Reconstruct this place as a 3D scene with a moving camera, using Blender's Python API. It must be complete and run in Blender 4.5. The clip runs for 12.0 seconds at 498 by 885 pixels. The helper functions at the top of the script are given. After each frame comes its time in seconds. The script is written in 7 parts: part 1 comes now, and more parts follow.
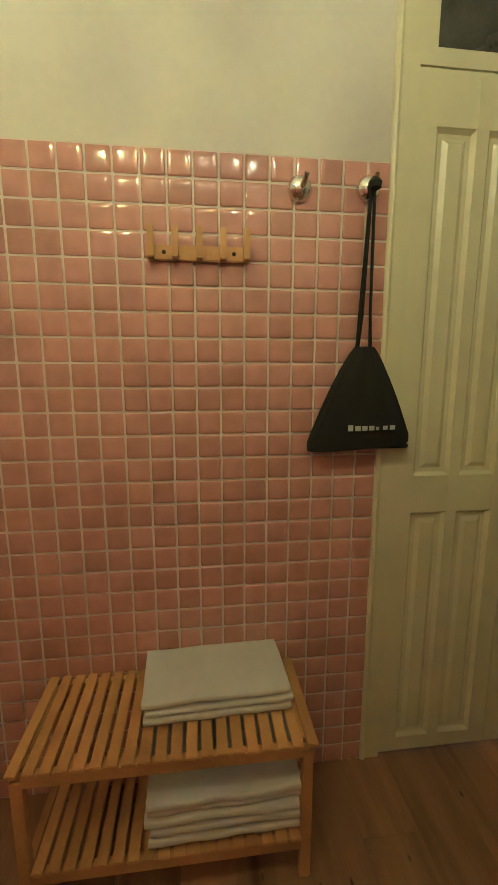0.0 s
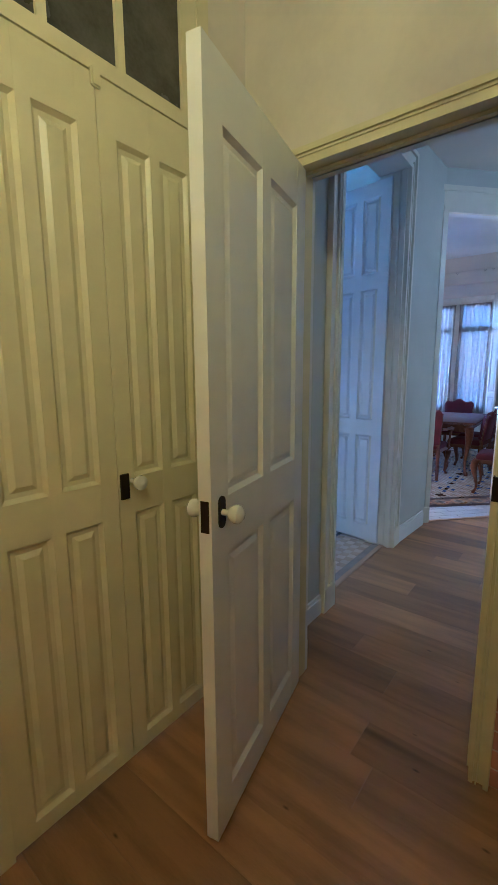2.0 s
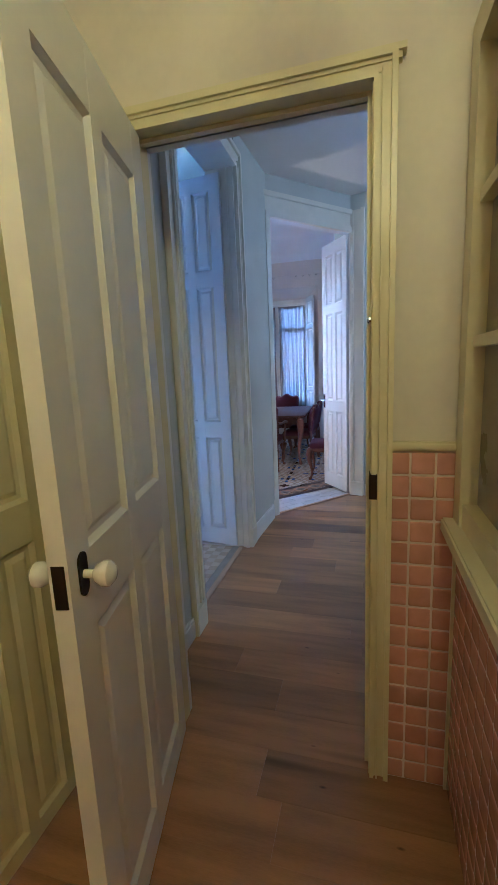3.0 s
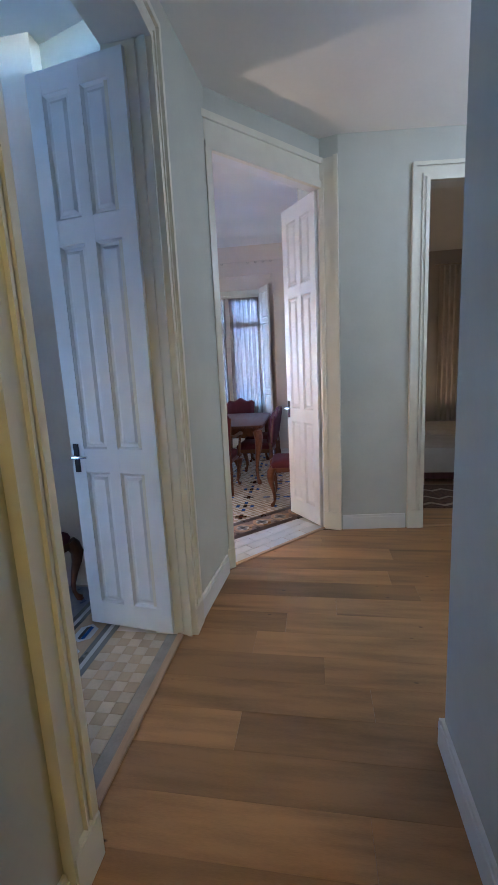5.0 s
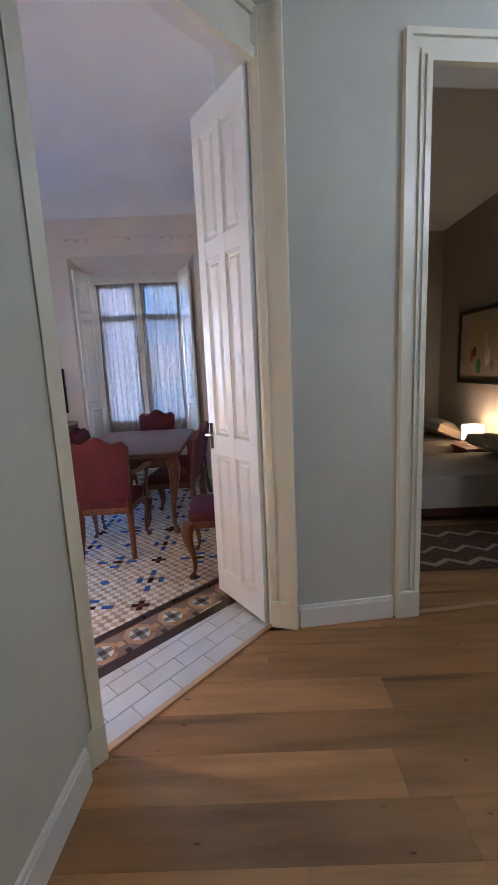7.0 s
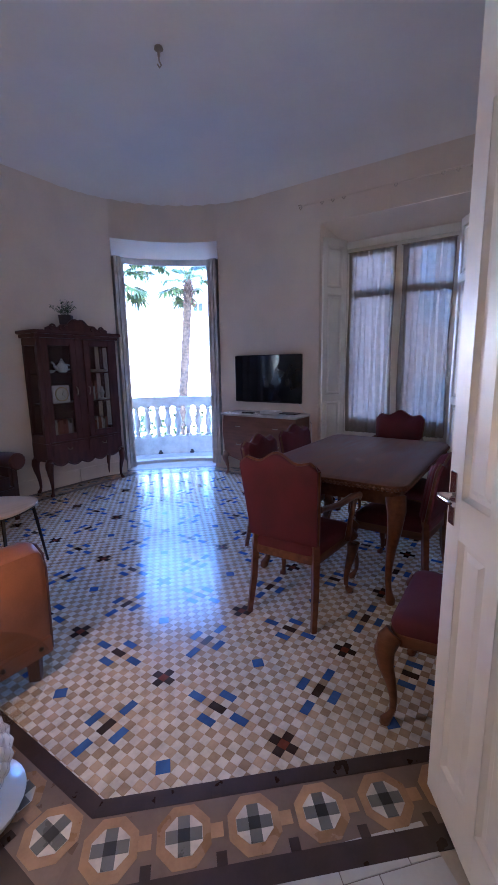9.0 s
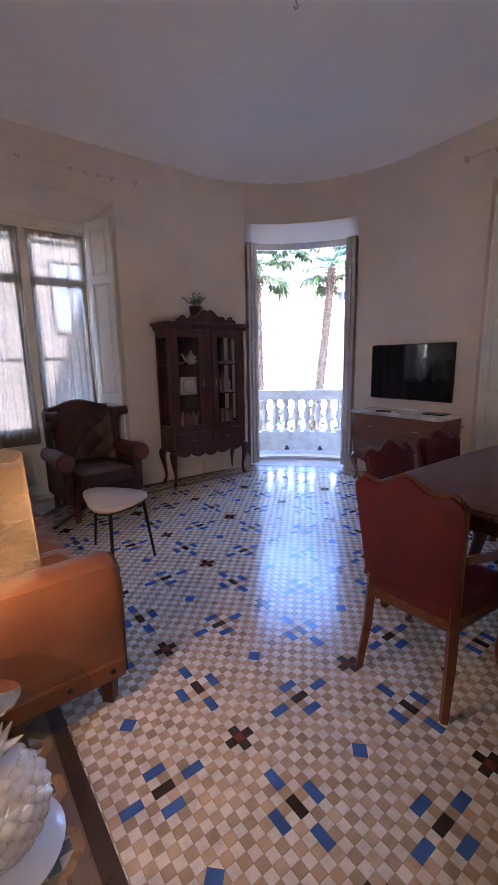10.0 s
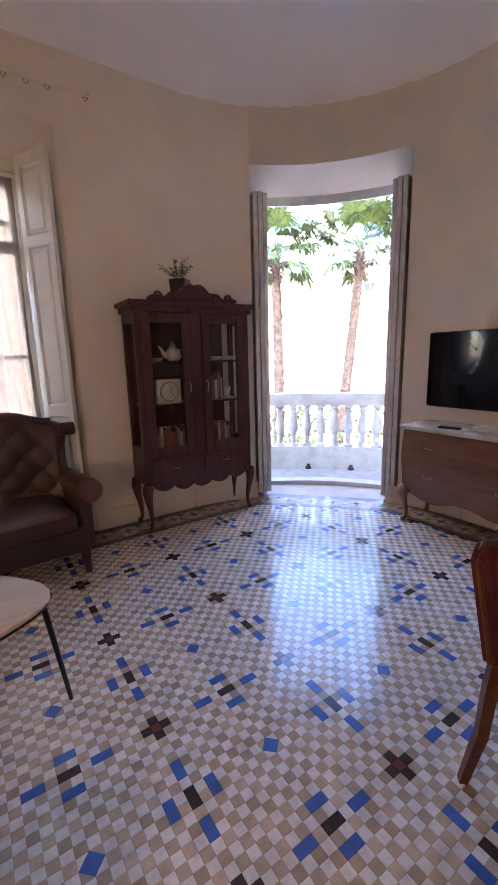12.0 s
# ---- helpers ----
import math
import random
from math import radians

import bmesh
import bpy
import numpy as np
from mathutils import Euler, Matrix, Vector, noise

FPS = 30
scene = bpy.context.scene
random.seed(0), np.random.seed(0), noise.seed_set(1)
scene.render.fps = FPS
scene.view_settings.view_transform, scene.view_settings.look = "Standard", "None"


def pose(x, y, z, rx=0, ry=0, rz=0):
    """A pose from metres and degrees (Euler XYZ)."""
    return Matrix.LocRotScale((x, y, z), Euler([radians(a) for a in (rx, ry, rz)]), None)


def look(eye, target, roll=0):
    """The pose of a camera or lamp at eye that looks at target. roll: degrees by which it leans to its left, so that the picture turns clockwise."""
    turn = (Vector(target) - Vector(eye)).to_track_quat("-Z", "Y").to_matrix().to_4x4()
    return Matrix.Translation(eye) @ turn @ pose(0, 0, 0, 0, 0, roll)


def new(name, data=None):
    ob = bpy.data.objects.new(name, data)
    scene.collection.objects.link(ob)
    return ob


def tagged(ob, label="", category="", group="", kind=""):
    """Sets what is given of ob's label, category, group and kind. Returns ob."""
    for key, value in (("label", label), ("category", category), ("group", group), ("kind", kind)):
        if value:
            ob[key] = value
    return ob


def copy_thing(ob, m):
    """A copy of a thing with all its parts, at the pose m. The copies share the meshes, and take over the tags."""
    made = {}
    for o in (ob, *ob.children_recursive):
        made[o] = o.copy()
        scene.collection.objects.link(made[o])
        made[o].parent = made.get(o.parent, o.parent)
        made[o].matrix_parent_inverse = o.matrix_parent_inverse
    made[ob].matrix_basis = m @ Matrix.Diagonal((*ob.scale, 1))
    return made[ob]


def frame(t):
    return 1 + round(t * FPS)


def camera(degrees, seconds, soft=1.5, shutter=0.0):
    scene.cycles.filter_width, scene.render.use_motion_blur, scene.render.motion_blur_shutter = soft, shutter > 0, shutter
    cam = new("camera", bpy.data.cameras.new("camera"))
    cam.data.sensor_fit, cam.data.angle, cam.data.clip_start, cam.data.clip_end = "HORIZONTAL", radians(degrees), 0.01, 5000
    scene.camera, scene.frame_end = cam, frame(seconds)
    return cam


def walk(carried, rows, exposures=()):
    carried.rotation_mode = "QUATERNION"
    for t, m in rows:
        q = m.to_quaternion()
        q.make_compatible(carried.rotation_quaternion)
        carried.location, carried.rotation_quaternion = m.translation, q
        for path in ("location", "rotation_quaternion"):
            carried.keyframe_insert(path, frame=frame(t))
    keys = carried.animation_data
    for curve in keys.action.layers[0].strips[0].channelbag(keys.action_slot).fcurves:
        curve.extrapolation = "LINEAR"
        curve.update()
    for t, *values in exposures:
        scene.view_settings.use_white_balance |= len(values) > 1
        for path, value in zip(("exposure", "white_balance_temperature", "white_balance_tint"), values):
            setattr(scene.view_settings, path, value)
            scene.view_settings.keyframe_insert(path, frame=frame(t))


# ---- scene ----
cam = camera(61.7, 12.0)
METRES, EYE, TILT, LEAN, TURN = 6.4, 1.45, 0.0, 0.0, -7.0
ROWS = [
    (0.0, 0.0, 0.0, 0.0, 0.01, -9.66, -0.07),
    (0.5, 0.0073, 0.0023, 0.0002, -11.84, -9.5, 0.02),
    (1.0, 0.0177, 0.0079, 0.0007, -23.36, -9.38, -0.28),
    (1.5, 0.0322, 0.016, -0.0004, -33.99, -9.33, 0.18),
    (2.0, 0.0425, 0.0207, 0.0004, -44.68, -9.37, 0.37),
    (2.5, 0.0514, 0.0351, 0.0008, -55.84, -9.56, 0.3),
    (3.0, 0.0636, 0.055, 0.0024, -67.5, -9.82, 2.48),
    (3.5, 0.0911, 0.069, -0.0002, -72.0, -10.08, 2.77),
    (5.5, 0.2916, 0.1246, 0.0003, -75.82, -9.66, 2.97),
    (6.0, 0.3475, 0.135, 0.0005, -81.02, -9.82, 2.83),
    (6.5, 0.4068, 0.1381, 0.0003, -84.79, -9.91, 2.66),
    (8.5, 0.6209, 0.1576, -0.0006, -58.49, -10.2, 1.39),
    (9.0, 0.6598, 0.1725, -0.0003, -47.04, -10.49, 0.91),
    (9.5, 0.6884, 0.1901, -0.0004, -37.6, -10.97, 1.48),
    (10.0, 0.7211, 0.2131, 0.0001, -28.07, -11.37, 1.02),
    (10.5, 0.7482, 0.2471, -0.0006, -24.6, -11.71, 0.73),
    (11.0, 0.7777, 0.2942, -0.0001, -23.75, -11.89, 0.96),
    (11.5, 0.8131, 0.343, 0.0006, -23.58, -11.91, 1.16),
    (12.0, 0.8473, 0.3999, -0.0029, -24.95, -11.82, 1.49),
]
EXPOSURES = [(0.0, 5.88, 3900, 9), (1.0, 5.97, 3850, 7), (1.8, 6.05, 3850, 9), (2.5, 6.05, 3950, 13), (3.6, 6.2, 4000, 13), (5.3, 6.2, 4850, 13), (6.7, 6.12, 5050, 15), (8.3, 5.25, 4300, 14), (9.0, 5.27, 4950, 23), (9.5, 5.25, 5450, 26), (10.5, 5.5, 6350, 27), (12.0, 5.64, 6900, 27)]
walk(cam, [(t, pose(0, 0, EYE, TILT, LEAN, TURN) @ pose(METRES * x, METRES * y, METRES * z, 90 + pitch, roll, yaw)) for t, x, y, z, yaw, pitch, roll in ROWS], EXPOSURES)

# the salon stands turned a little against the hall
LR = pose(5.507, 1.302, 0, 0, 0, 2.12)
UP = 4.1
ARC_C, ARC_R = (1.88, 2.35), 1.72


def salon(u, v):
    p = LR @ Vector((u, v, 0))
    return (p.x, p.y)


# ---- world and large lights ----
world = bpy.data.worlds.new("sky")
scene.world = world
world.use_nodes = True
wn = world.node_tree
sky = wn.nodes.new("ShaderNodeTexSky")
sky.sky_type, sky.sun_disc = "NISHITA", False
sky.ozone_density, sky.dust_density = 6.0, 0.0
sky.sun_elevation, sky.sun_rotation = radians(42), radians(160)
wn.links.new(sky.outputs[0], wn.nodes["Background"].inputs[0])
wn.nodes["Background"].inputs[1].default_value = 0.15


def lamp(name, kind, energy, color, m, **more):
    data = bpy.data.lights.new(name, kind)
    data.energy, data.color = energy, color
    for k, v in more.items():
        if k == "size":
            if kind == "AREA":
                data.shape = "RECTANGLE"
                data.size, data.size_y = v
            else:
                data.shadow_soft_size = v
        if k == "angle":
            data.angle = v
    ob = new(name, data)
    ob.matrix_world = m
    return ob


sun_way = Vector((math.sin(radians(160)), math.cos(radians(160)), math.tan(radians(42))))
lamp("sun", "SUN", 4.6, (1, 0.95, 0.87), look((0, 0, 30), Vector((0, 0, 30)) - sun_way), angle=radians(0.53))
# daylight in the side room's window
lamp("window_light_study", "AREA", 0.085, (0.52, 0.73, 1.0), look((2.69, 4.25, 1.6), (2.69, 0, 1.2)), size=(0.58, 2.0))
for bulb, watts in (((0.06, 0.0, 2.64), 0.155), ((0.30, 0.05, 2.66), 0.045), ((-0.42, 0.12, 2.62), 0.175)):
    lamp("bath_bulb", "POINT", watts, (1.0, 0.655, 0.055), pose(*bulb), size=0.014)
# added fill for the hall, from a point out of view
lamp("hall_fill", "POINT", 0.235, (0.97, 0.97, 0.92), pose(4.05, -1.35, 2.78), size=0.12)


# ---- materials ----
def mat(name, color, rough=0.6, metal=0.0, var=0.12, scale=6.0, bump=0.15, fine=90.0, rand=0.0, stain=None, coat=0.0, stretch=(1, 1, 1), island=False, gloss_var=0.1, knots=False, spec=0.5):
    m = bpy.data.materials.new(name)
    m.use_nodes = True
    nt, p = m.node_tree, m.node_tree.nodes["Principled BSDF"]
    N, K = nt.nodes.new, nt.links.new
    tc, mp = N("ShaderNodeTexCoord"), N("ShaderNodeMapping")
    mp.inputs["Scale"].default_value = stretch
    K(tc.outputs["Object"], mp.inputs["Vector"])
    if rand and not island:
        # each piece shows its own stretch of grain
        shift = N("ShaderNodeVectorMath")
        shift.operation = "SCALE"
        shift.inputs["Scale"].default_value = 61.0
        K(N("ShaderNodeObjectInfo").outputs["Random"], shift.inputs[0])
        K(shift.outputs[0], mp.inputs["Location"])
    big, small = N("ShaderNodeTexNoise"), N("ShaderNodeTexNoise")
    big.inputs["Scale"].default_value, big.inputs["Detail"].default_value = scale, 6
    small.inputs["Scale"].default_value, small.inputs["Detail"].default_value = fine, 4
    K(mp.outputs[0], big.inputs["Vector"])
    K(mp.outputs[0], small.inputs["Vector"])
    ramp = N("ShaderNodeValToRGB")
    lo = stain or tuple(c * (1 - var * 2) for c in color)
    ramp.color_ramp.elements[0].position, ramp.color_ramp.elements[0].color = 0.3, (*lo, 1)
    ramp.color_ramp.elements[1].position, ramp.color_ramp.elements[1].color = 0.62, (*color, 1)
    add = N("ShaderNodeMath")
    add.operation = "MULTIPLY_ADD"
    add.inputs[1].default_value = 0.25
    K(small.outputs[0], add.inputs[0])
    sub = N("ShaderNodeMath")
    sub.operation = "SUBTRACT"
    sub.inputs[1].default_value = 0.12
    K(big.outputs[0], sub.inputs[0])
    K(sub.outputs[0], add.inputs[2])
    K(add.outputs[0], ramp.inputs[0])
    out = ramp.outputs[0]
    if knots:
        kn, kr, km, kp = N("ShaderNodeTexVoronoi"), N("ShaderNodeMapRange"), N("ShaderNodeMix"), N("ShaderNodeMapping")
        kp.inputs["Scale"].default_value = (0.55, 0.22, 0.55)
        K(mp.outputs[0], kp.inputs["Vector"])
        K(kp.outputs[0], kn.inputs["Vector"])
        kn.inputs["Scale"].default_value = 2.2
        K(kn.outputs["Distance"], kr.inputs[0])
        kr.inputs["From Min"].default_value, kr.inputs["From Max"].default_value = 0.05, 0.19
        kr.inputs["To Min"].default_value, kr.inputs["To Max"].default_value = 0.8, 0.0
        km.data_type = "RGBA"
        K(kr.outputs[0], km.inputs["Factor"])
        K(out, km.inputs["A"])
        km.inputs["B"].default_value = (*(c * 0.3 for c in color), 1)
        out = km.outputs["Result"]
    if rand:
        hsv = N("ShaderNodeHueSaturation")
        rng = N("ShaderNodeMapRange")
        rng.inputs["To Min"].default_value, rng.inputs["To Max"].default_value = 1 - rand, 1 + rand
        if island:
            K(N("ShaderNodeNewGeometry").outputs["Random Per Island"], rng.inputs[0])
        else:
            K(N("ShaderNodeObjectInfo").outputs["Random"], rng.inputs[0])
        K(rng.outputs[0], hsv.inputs["Value"])
        K(out, hsv.inputs["Color"])
        out = hsv.outputs[0]
    K(out, p.inputs["Base Color"])
    p.inputs["Metallic"].default_value = metal
    rr = N("ShaderNodeMapRange")
    rr.inputs["To Min"].default_value, rr.inputs["To Max"].default_value = max(0.02, rough - gloss_var), min(1, rough + gloss_var)
    K(big.outputs[0], rr.inputs[0])
    K(rr.outputs[0], p.inputs["Roughness"])
    p.inputs["Specular IOR Level"].default_value = spec
    p.inputs["Coat Weight"].default_value = coat
    p.inputs["Coat Roughness"].default_value = 0.13
    if bump:
        b = N("ShaderNodeBump")
        b.inputs["Strength"].default_value, b.inputs["Distance"].default_value = bump, 0.004
        K(add.outputs[0], b.inputs["Height"])
        K(b.outputs[0], p.inputs["Normal"])
    return m


def glow(name, color, strength):
    m = bpy.data.materials.new(name)
    m.use_nodes = True
    p = m.node_tree.nodes["Principled BSDF"]
    p.inputs["Base Color"].default_value = (*color, 1)
    p.inputs["Emission Color"].default_value, p.inputs["Emission Strength"].default_value = (*color, 1), strength
    return m


def glass_mat(name, tint=(1, 1, 1), rough=0.0, through_amount=0.9):
    m = bpy.data.materials.new(name)
    m.use_nodes = True
    nt = m.node_tree
    nt.nodes.remove(nt.nodes["Principled BSDF"])
    tr, gl, mx = (nt.nodes.new("ShaderNode" + k) for k in ("BsdfTransparent", "BsdfGlossy", "MixShader"))
    tr.inputs[0].default_value = (*(c * through_amount for c in tint), 1)
    gl.inputs["Roughness"].default_value = rough
    mx.inputs[0].default_value = 0.025
    nt.links.new(tr.outputs[0], mx.inputs[1])
    nt.links.new(gl.outputs[0], mx.inputs[2])
    nt.links.new(mx.outputs[0], nt.nodes["Material Output"].inputs[0])
    return m


def sheer_mat(name, color, open_amount, pattern=40.0):
    m = bpy.data.materials.new(name)
    m.use_nodes = True
    nt = m.node_tree
    nt.nodes.remove(nt.nodes["Principled BSDF"])
    tr, tl, df, m1, m2 = (nt.nodes.new("ShaderNode" + k) for k in ("BsdfTransparent", "BsdfTranslucent", "BsdfDiffuse", "MixShader", "MixShader"))
    tl.inputs[0].default_value = df.inputs[0].default_value = (*color, 1)
    tc, vo, rg = nt.nodes.new("ShaderNodeTexCoord"), nt.nodes.new("ShaderNodeTexVoronoi"), nt.nodes.new("ShaderNodeMapRange")
    vo.inputs["Scale"].default_value = pattern
    nt.links.new(tc.outputs["Object"], vo.inputs["Vector"])
    nt.links.new(vo.outputs["Distance"], rg.inputs[0])
    rg.inputs["From Max"].default_value = 0.6
    rg.inputs["To Min"].default_value, rg.inputs["To Max"].default_value = 1 - open_amount * 0.55, 1 - open_amount
    m1.inputs[0].default_value = 0.35
    nt.links.new(tl.outputs[0], m1.inputs[1])
    nt.links.new(df.outputs[0], m1.inputs[2])
    nt.links.new(rg.outputs[0], m2.inputs[0])
    nt.links.new(tr.outputs[0], m2.inputs[1])
    nt.links.new(m1.outputs[0], m2.inputs[2])
    nt.links.new(m2.outputs[0], nt.nodes["Material Output"].inputs[0])
    return m


M = dict(
    hall_wall=mat("hall_plaster", (0.59, 0.595, 0.525), 0.8, var=0.04, scale=2.5, bump=0.1, fine=45),
    salon_wall=mat("salon_plaster", (0.77, 0.68, 0.565), 0.8, var=0.05, scale=2.0, bump=0.1, fine=40),
    bath_wall=mat("bath_plaster", (0.74, 0.69, 0.59), 0.6, var=0.06, scale=3.0, bump=0.12, fine=35),
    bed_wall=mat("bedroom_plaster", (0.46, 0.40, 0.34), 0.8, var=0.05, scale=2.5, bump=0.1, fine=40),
    ceiling=mat("ceiling_plaster", (0.84, 0.82, 0.78), 0.85, var=0.03, scale=1.5, bump=0.08, fine=30),
    cream=mat("cream_gloss_paint", (0.72, 0.67, 0.41), 0.32, var=0.03, scale=9, bump=0.03, fine=120, gloss_var=0.025),
    white=mat("white_gloss_paint", (0.80, 0.80, 0.77), 0.32, var=0.02, scale=9, bump=0.03, fine=120, gloss_var=0.025),
    ivory=mat("ivory_gloss_paint", (0.78, 0.75, 0.62), 0.34, var=0.03, scale=9, bump=0.03, fine=120, gloss_var=0.025),
    plank=mat("oak_plank", (0.40, 0.215, 0.08), 0.36, var=0.2, scale=2.2, bump=0.06, fine=60, rand=0.27, stretch=(7, 0.8, 7), knots=True),
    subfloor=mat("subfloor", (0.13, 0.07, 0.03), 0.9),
    grout=mat("pale_grout", (0.80, 0.68, 0.60), 0.75, var=0.1, bump=0.1),
    pink=mat("pink_glazed_tile", (0.62, 0.33, 0.255), 0.12, var=0.1, scale=9, bump=0.05, fine=20, rand=0.09, coat=0.3),
    pink_stuff=mat("pink_glazed_tile_field", (0.62, 0.33, 0.255), 0.12, var=0.1, scale=9, bump=0.05, fine=20, rand=0.09, coat=0.3, island=True),
    chrome=mat("chrome", (0.8, 0.8, 0.8), 0.12, 1.0, var=0.03, bump=0),
    iron=mat("dark_iron", (0.035, 0.025, 0.02), 0.45, 0.6, var=0.2, bump=0.2),
    porcelain=mat("white_porcelain", (0.82, 0.82, 0.8), 0.12, var=0.02, bump=0),
    dusty_glass=mat("dusty_dark_glass", (0.055, 0.055, 0.048), 0.25, var=0.3, scale=6, bump=0.05, stain=(0.10, 0.10, 0.09)),
    frosted=mat("frosted_glass", (0.34, 0.32, 0.24), 0.3, var=0.15, scale=5, bump=0.05, stain=(0.24, 0.22, 0.17)),
    black_cloth=mat("black_cloth", (0.012, 0.012, 0.013), 0.85, var=0.2, bump=0.4, fine=300),
    bamboo=mat("bamboo", (0.64, 0.36, 0.07), 0.4, var=0.14, scale=5, bump=0.08, fine=70, rand=0.14, stretch=(1, 1, 1)),
    towel=mat("towel_cotton", (0.72, 0.70, 0.64), 0.95, var=0.06, bump=0.7, fine=350),
    letters=mat("grey_print", (0.62, 0.62, 0.6), 0.7, bump=0),
    cherry=mat("cherry_wood", (0.22, 0.095, 0.055), 0.4, var=0.16, scale=4, bump=0.05, fine=50, stretch=(6, 1, 6)),
    worn=mat("worn_red_leather", (0.12, 0.04, 0.022), 0.38, var=0.25, scale=5, bump=0.3, fine=120),
    walnut=mat("walnut", (0.15, 0.058, 0.028), 0.42, spec=0.22, var=0.2, scale=4, bump=0.06, fine=50, stretch=(1, 6, 6)),
    mahogany=mat("dark_mahogany", (0.09, 0.033, 0.030), 0.34, spec=0.35, var=0.22, scale=4, bump=0.06, fine=50, stretch=(5, 5, 0.8)),
    velvet=mat("red_velvet", (0.10, 0.009, 0.016), 0.8, var=0.16, scale=7, bump=0.25, fine=280),
    tan=mat("tan_leather", (0.20, 0.075, 0.034), 0.36, var=0.18, scale=4, bump=0.35, fine=120),
    oxblood=mat("dark_brown_leather", (0.06, 0.022, 0.016), 0.42, var=0.25, scale=4, bump=0.3, fine=120),
    blackmetal=mat("black_steel", (0.012, 0.012, 0.012), 0.4, 0.5, bump=0),
    beech=mat("pale_ply_top", (0.52, 0.38, 0.27), 0.32, var=0.08, scale=3, bump=0.04, stretch=(1, 8, 1)),
    screen=mat("tv_screen", (0.012, 0.014, 0.018), 0.05, var=0.02, bump=0, gloss_var=0.01),
    shutter=mat("shutter_paint", (0.80, 0.76, 0.64), 0.45, var=0.06, scale=4, bump=0.12, fine=30),
    grey_shutter=mat("weathered_shutter_paint", (0.62, 0.60, 0.56), 0.55, var=0.12, scale=7, bump=0.2, fine=30),
    stone=mat("balcony_stone", (0.46, 0.43, 0.38), 0.85, var=0.12, scale=8, bump=0.4, fine=60),
    marble=mat("grey_marble", (0.58, 0.56, 0.54), 0.25, var=0.14, scale=7, bump=0.03),
    rodm=mat("old_gilt_rod", (0.42, 0.36, 0.26), 0.45, 0.4, var=0.2, bump=0.2),
    glass=glass_mat("clear_glass"),
    sheer=sheer_mat("lace_sheer", (0.31, 0.26, 0.195), 0.24, 14),
)


def knots(m):
    # dark knots and long streaks in the oak
    nt = m.node_tree
    p = nt.nodes["Principled BSDF"]
    src = p.inputs["Base Color"].links[0].from_socket
    tc, mp, vo, rg, info, add = (nt.nodes.new("ShaderNode" + k) for k in ("TexCoord", "Mapping", "TexVoronoi", "MapRange", "ObjectInfo", "VectorMath"))
    mp.inputs["Scale"].default_value = (2.2, 0.9, 1)
    nt.links.new(tc.outputs["Object"], add.inputs[0])
    sc = nt.nodes.new("ShaderNodeMath")
    sc.operation, sc.inputs[1].default_value = "MULTIPLY", 37.0
    nt.links.new(info.outputs["Random"], sc.inputs[0])
    nt.links.new(sc.outputs[0], add.inputs[1])
    nt.links.new(add.outputs[0], mp.inputs["Vector"])
    nt.links.new(mp.outputs[0], vo.inputs["Vector"])
    rg.inputs["From Min"].default_value, rg.inputs["From Max"].default_value = 0.02, 0.075
    nt.links.new(vo.outputs["Distance"], rg.inputs[0])
    mx = nt.nodes.new("ShaderNodeMix")
    mx.data_type = "RGBA"
    nt.links.new(rg.outputs[0], mx.inputs[0])
    mx.inputs[6].default_value = (0.045, 0.022, 0.012, 1)
    nt.links.new(src, mx.inputs[7])
    nt.links.new(mx.outputs[2], p.inputs["Base Color"])


knots(M["plank"])


# ---- building helpers ----
def bm_box(bm, x0, y0, z0, x1, y1, z1, m=None, bevel=0.0):
    r = bmesh.ops.create_cube(bm, size=1, matrix=Matrix.LocRotScale(((x0 + x1) / 2, (y0 + y1) / 2, (z0 + z1) / 2), None, (abs(x1 - x0), abs(y1 - y0), abs(z1 - z0))))
    vs = r["verts"]
    if bevel:
        es = {e for v in vs for e in v.link_edges}
        res = bmesh.ops.bevel(bm, geom=list(es), offset=bevel, segments=2, affect="EDGES", clamp_overlap=True)
        vs = list({v for f in res["faces"] for v in f.verts} | {v for v in vs if v.is_valid})
    if m is not None:
        bmesh.ops.transform(bm, matrix=m, verts=vs)
    return bm


def box(*a, **k):
    return bm_box(bmesh.new(), *a, **k)


def bm_prism(bm, poly, z0, z1):
    area = sum(poly[i - 1][0] * poly[i][1] - poly[i][0] * poly[i - 1][1] for i in range(len(poly)))
    if area < 0:
        poly = poly[::-1]
    lo = [bm.verts.new((x, y, z0)) for x, y in poly]
    hi = [bm.verts.new((x, y, z1)) for x, y in poly]
    n = len(poly)
    bm.faces.new(lo[::-1])
    bm.faces.new(hi)
    for i in range(n):
        bm.faces.new((lo[i], lo[(i + 1) % n], hi[(i + 1) % n], hi[i]))
    return bm


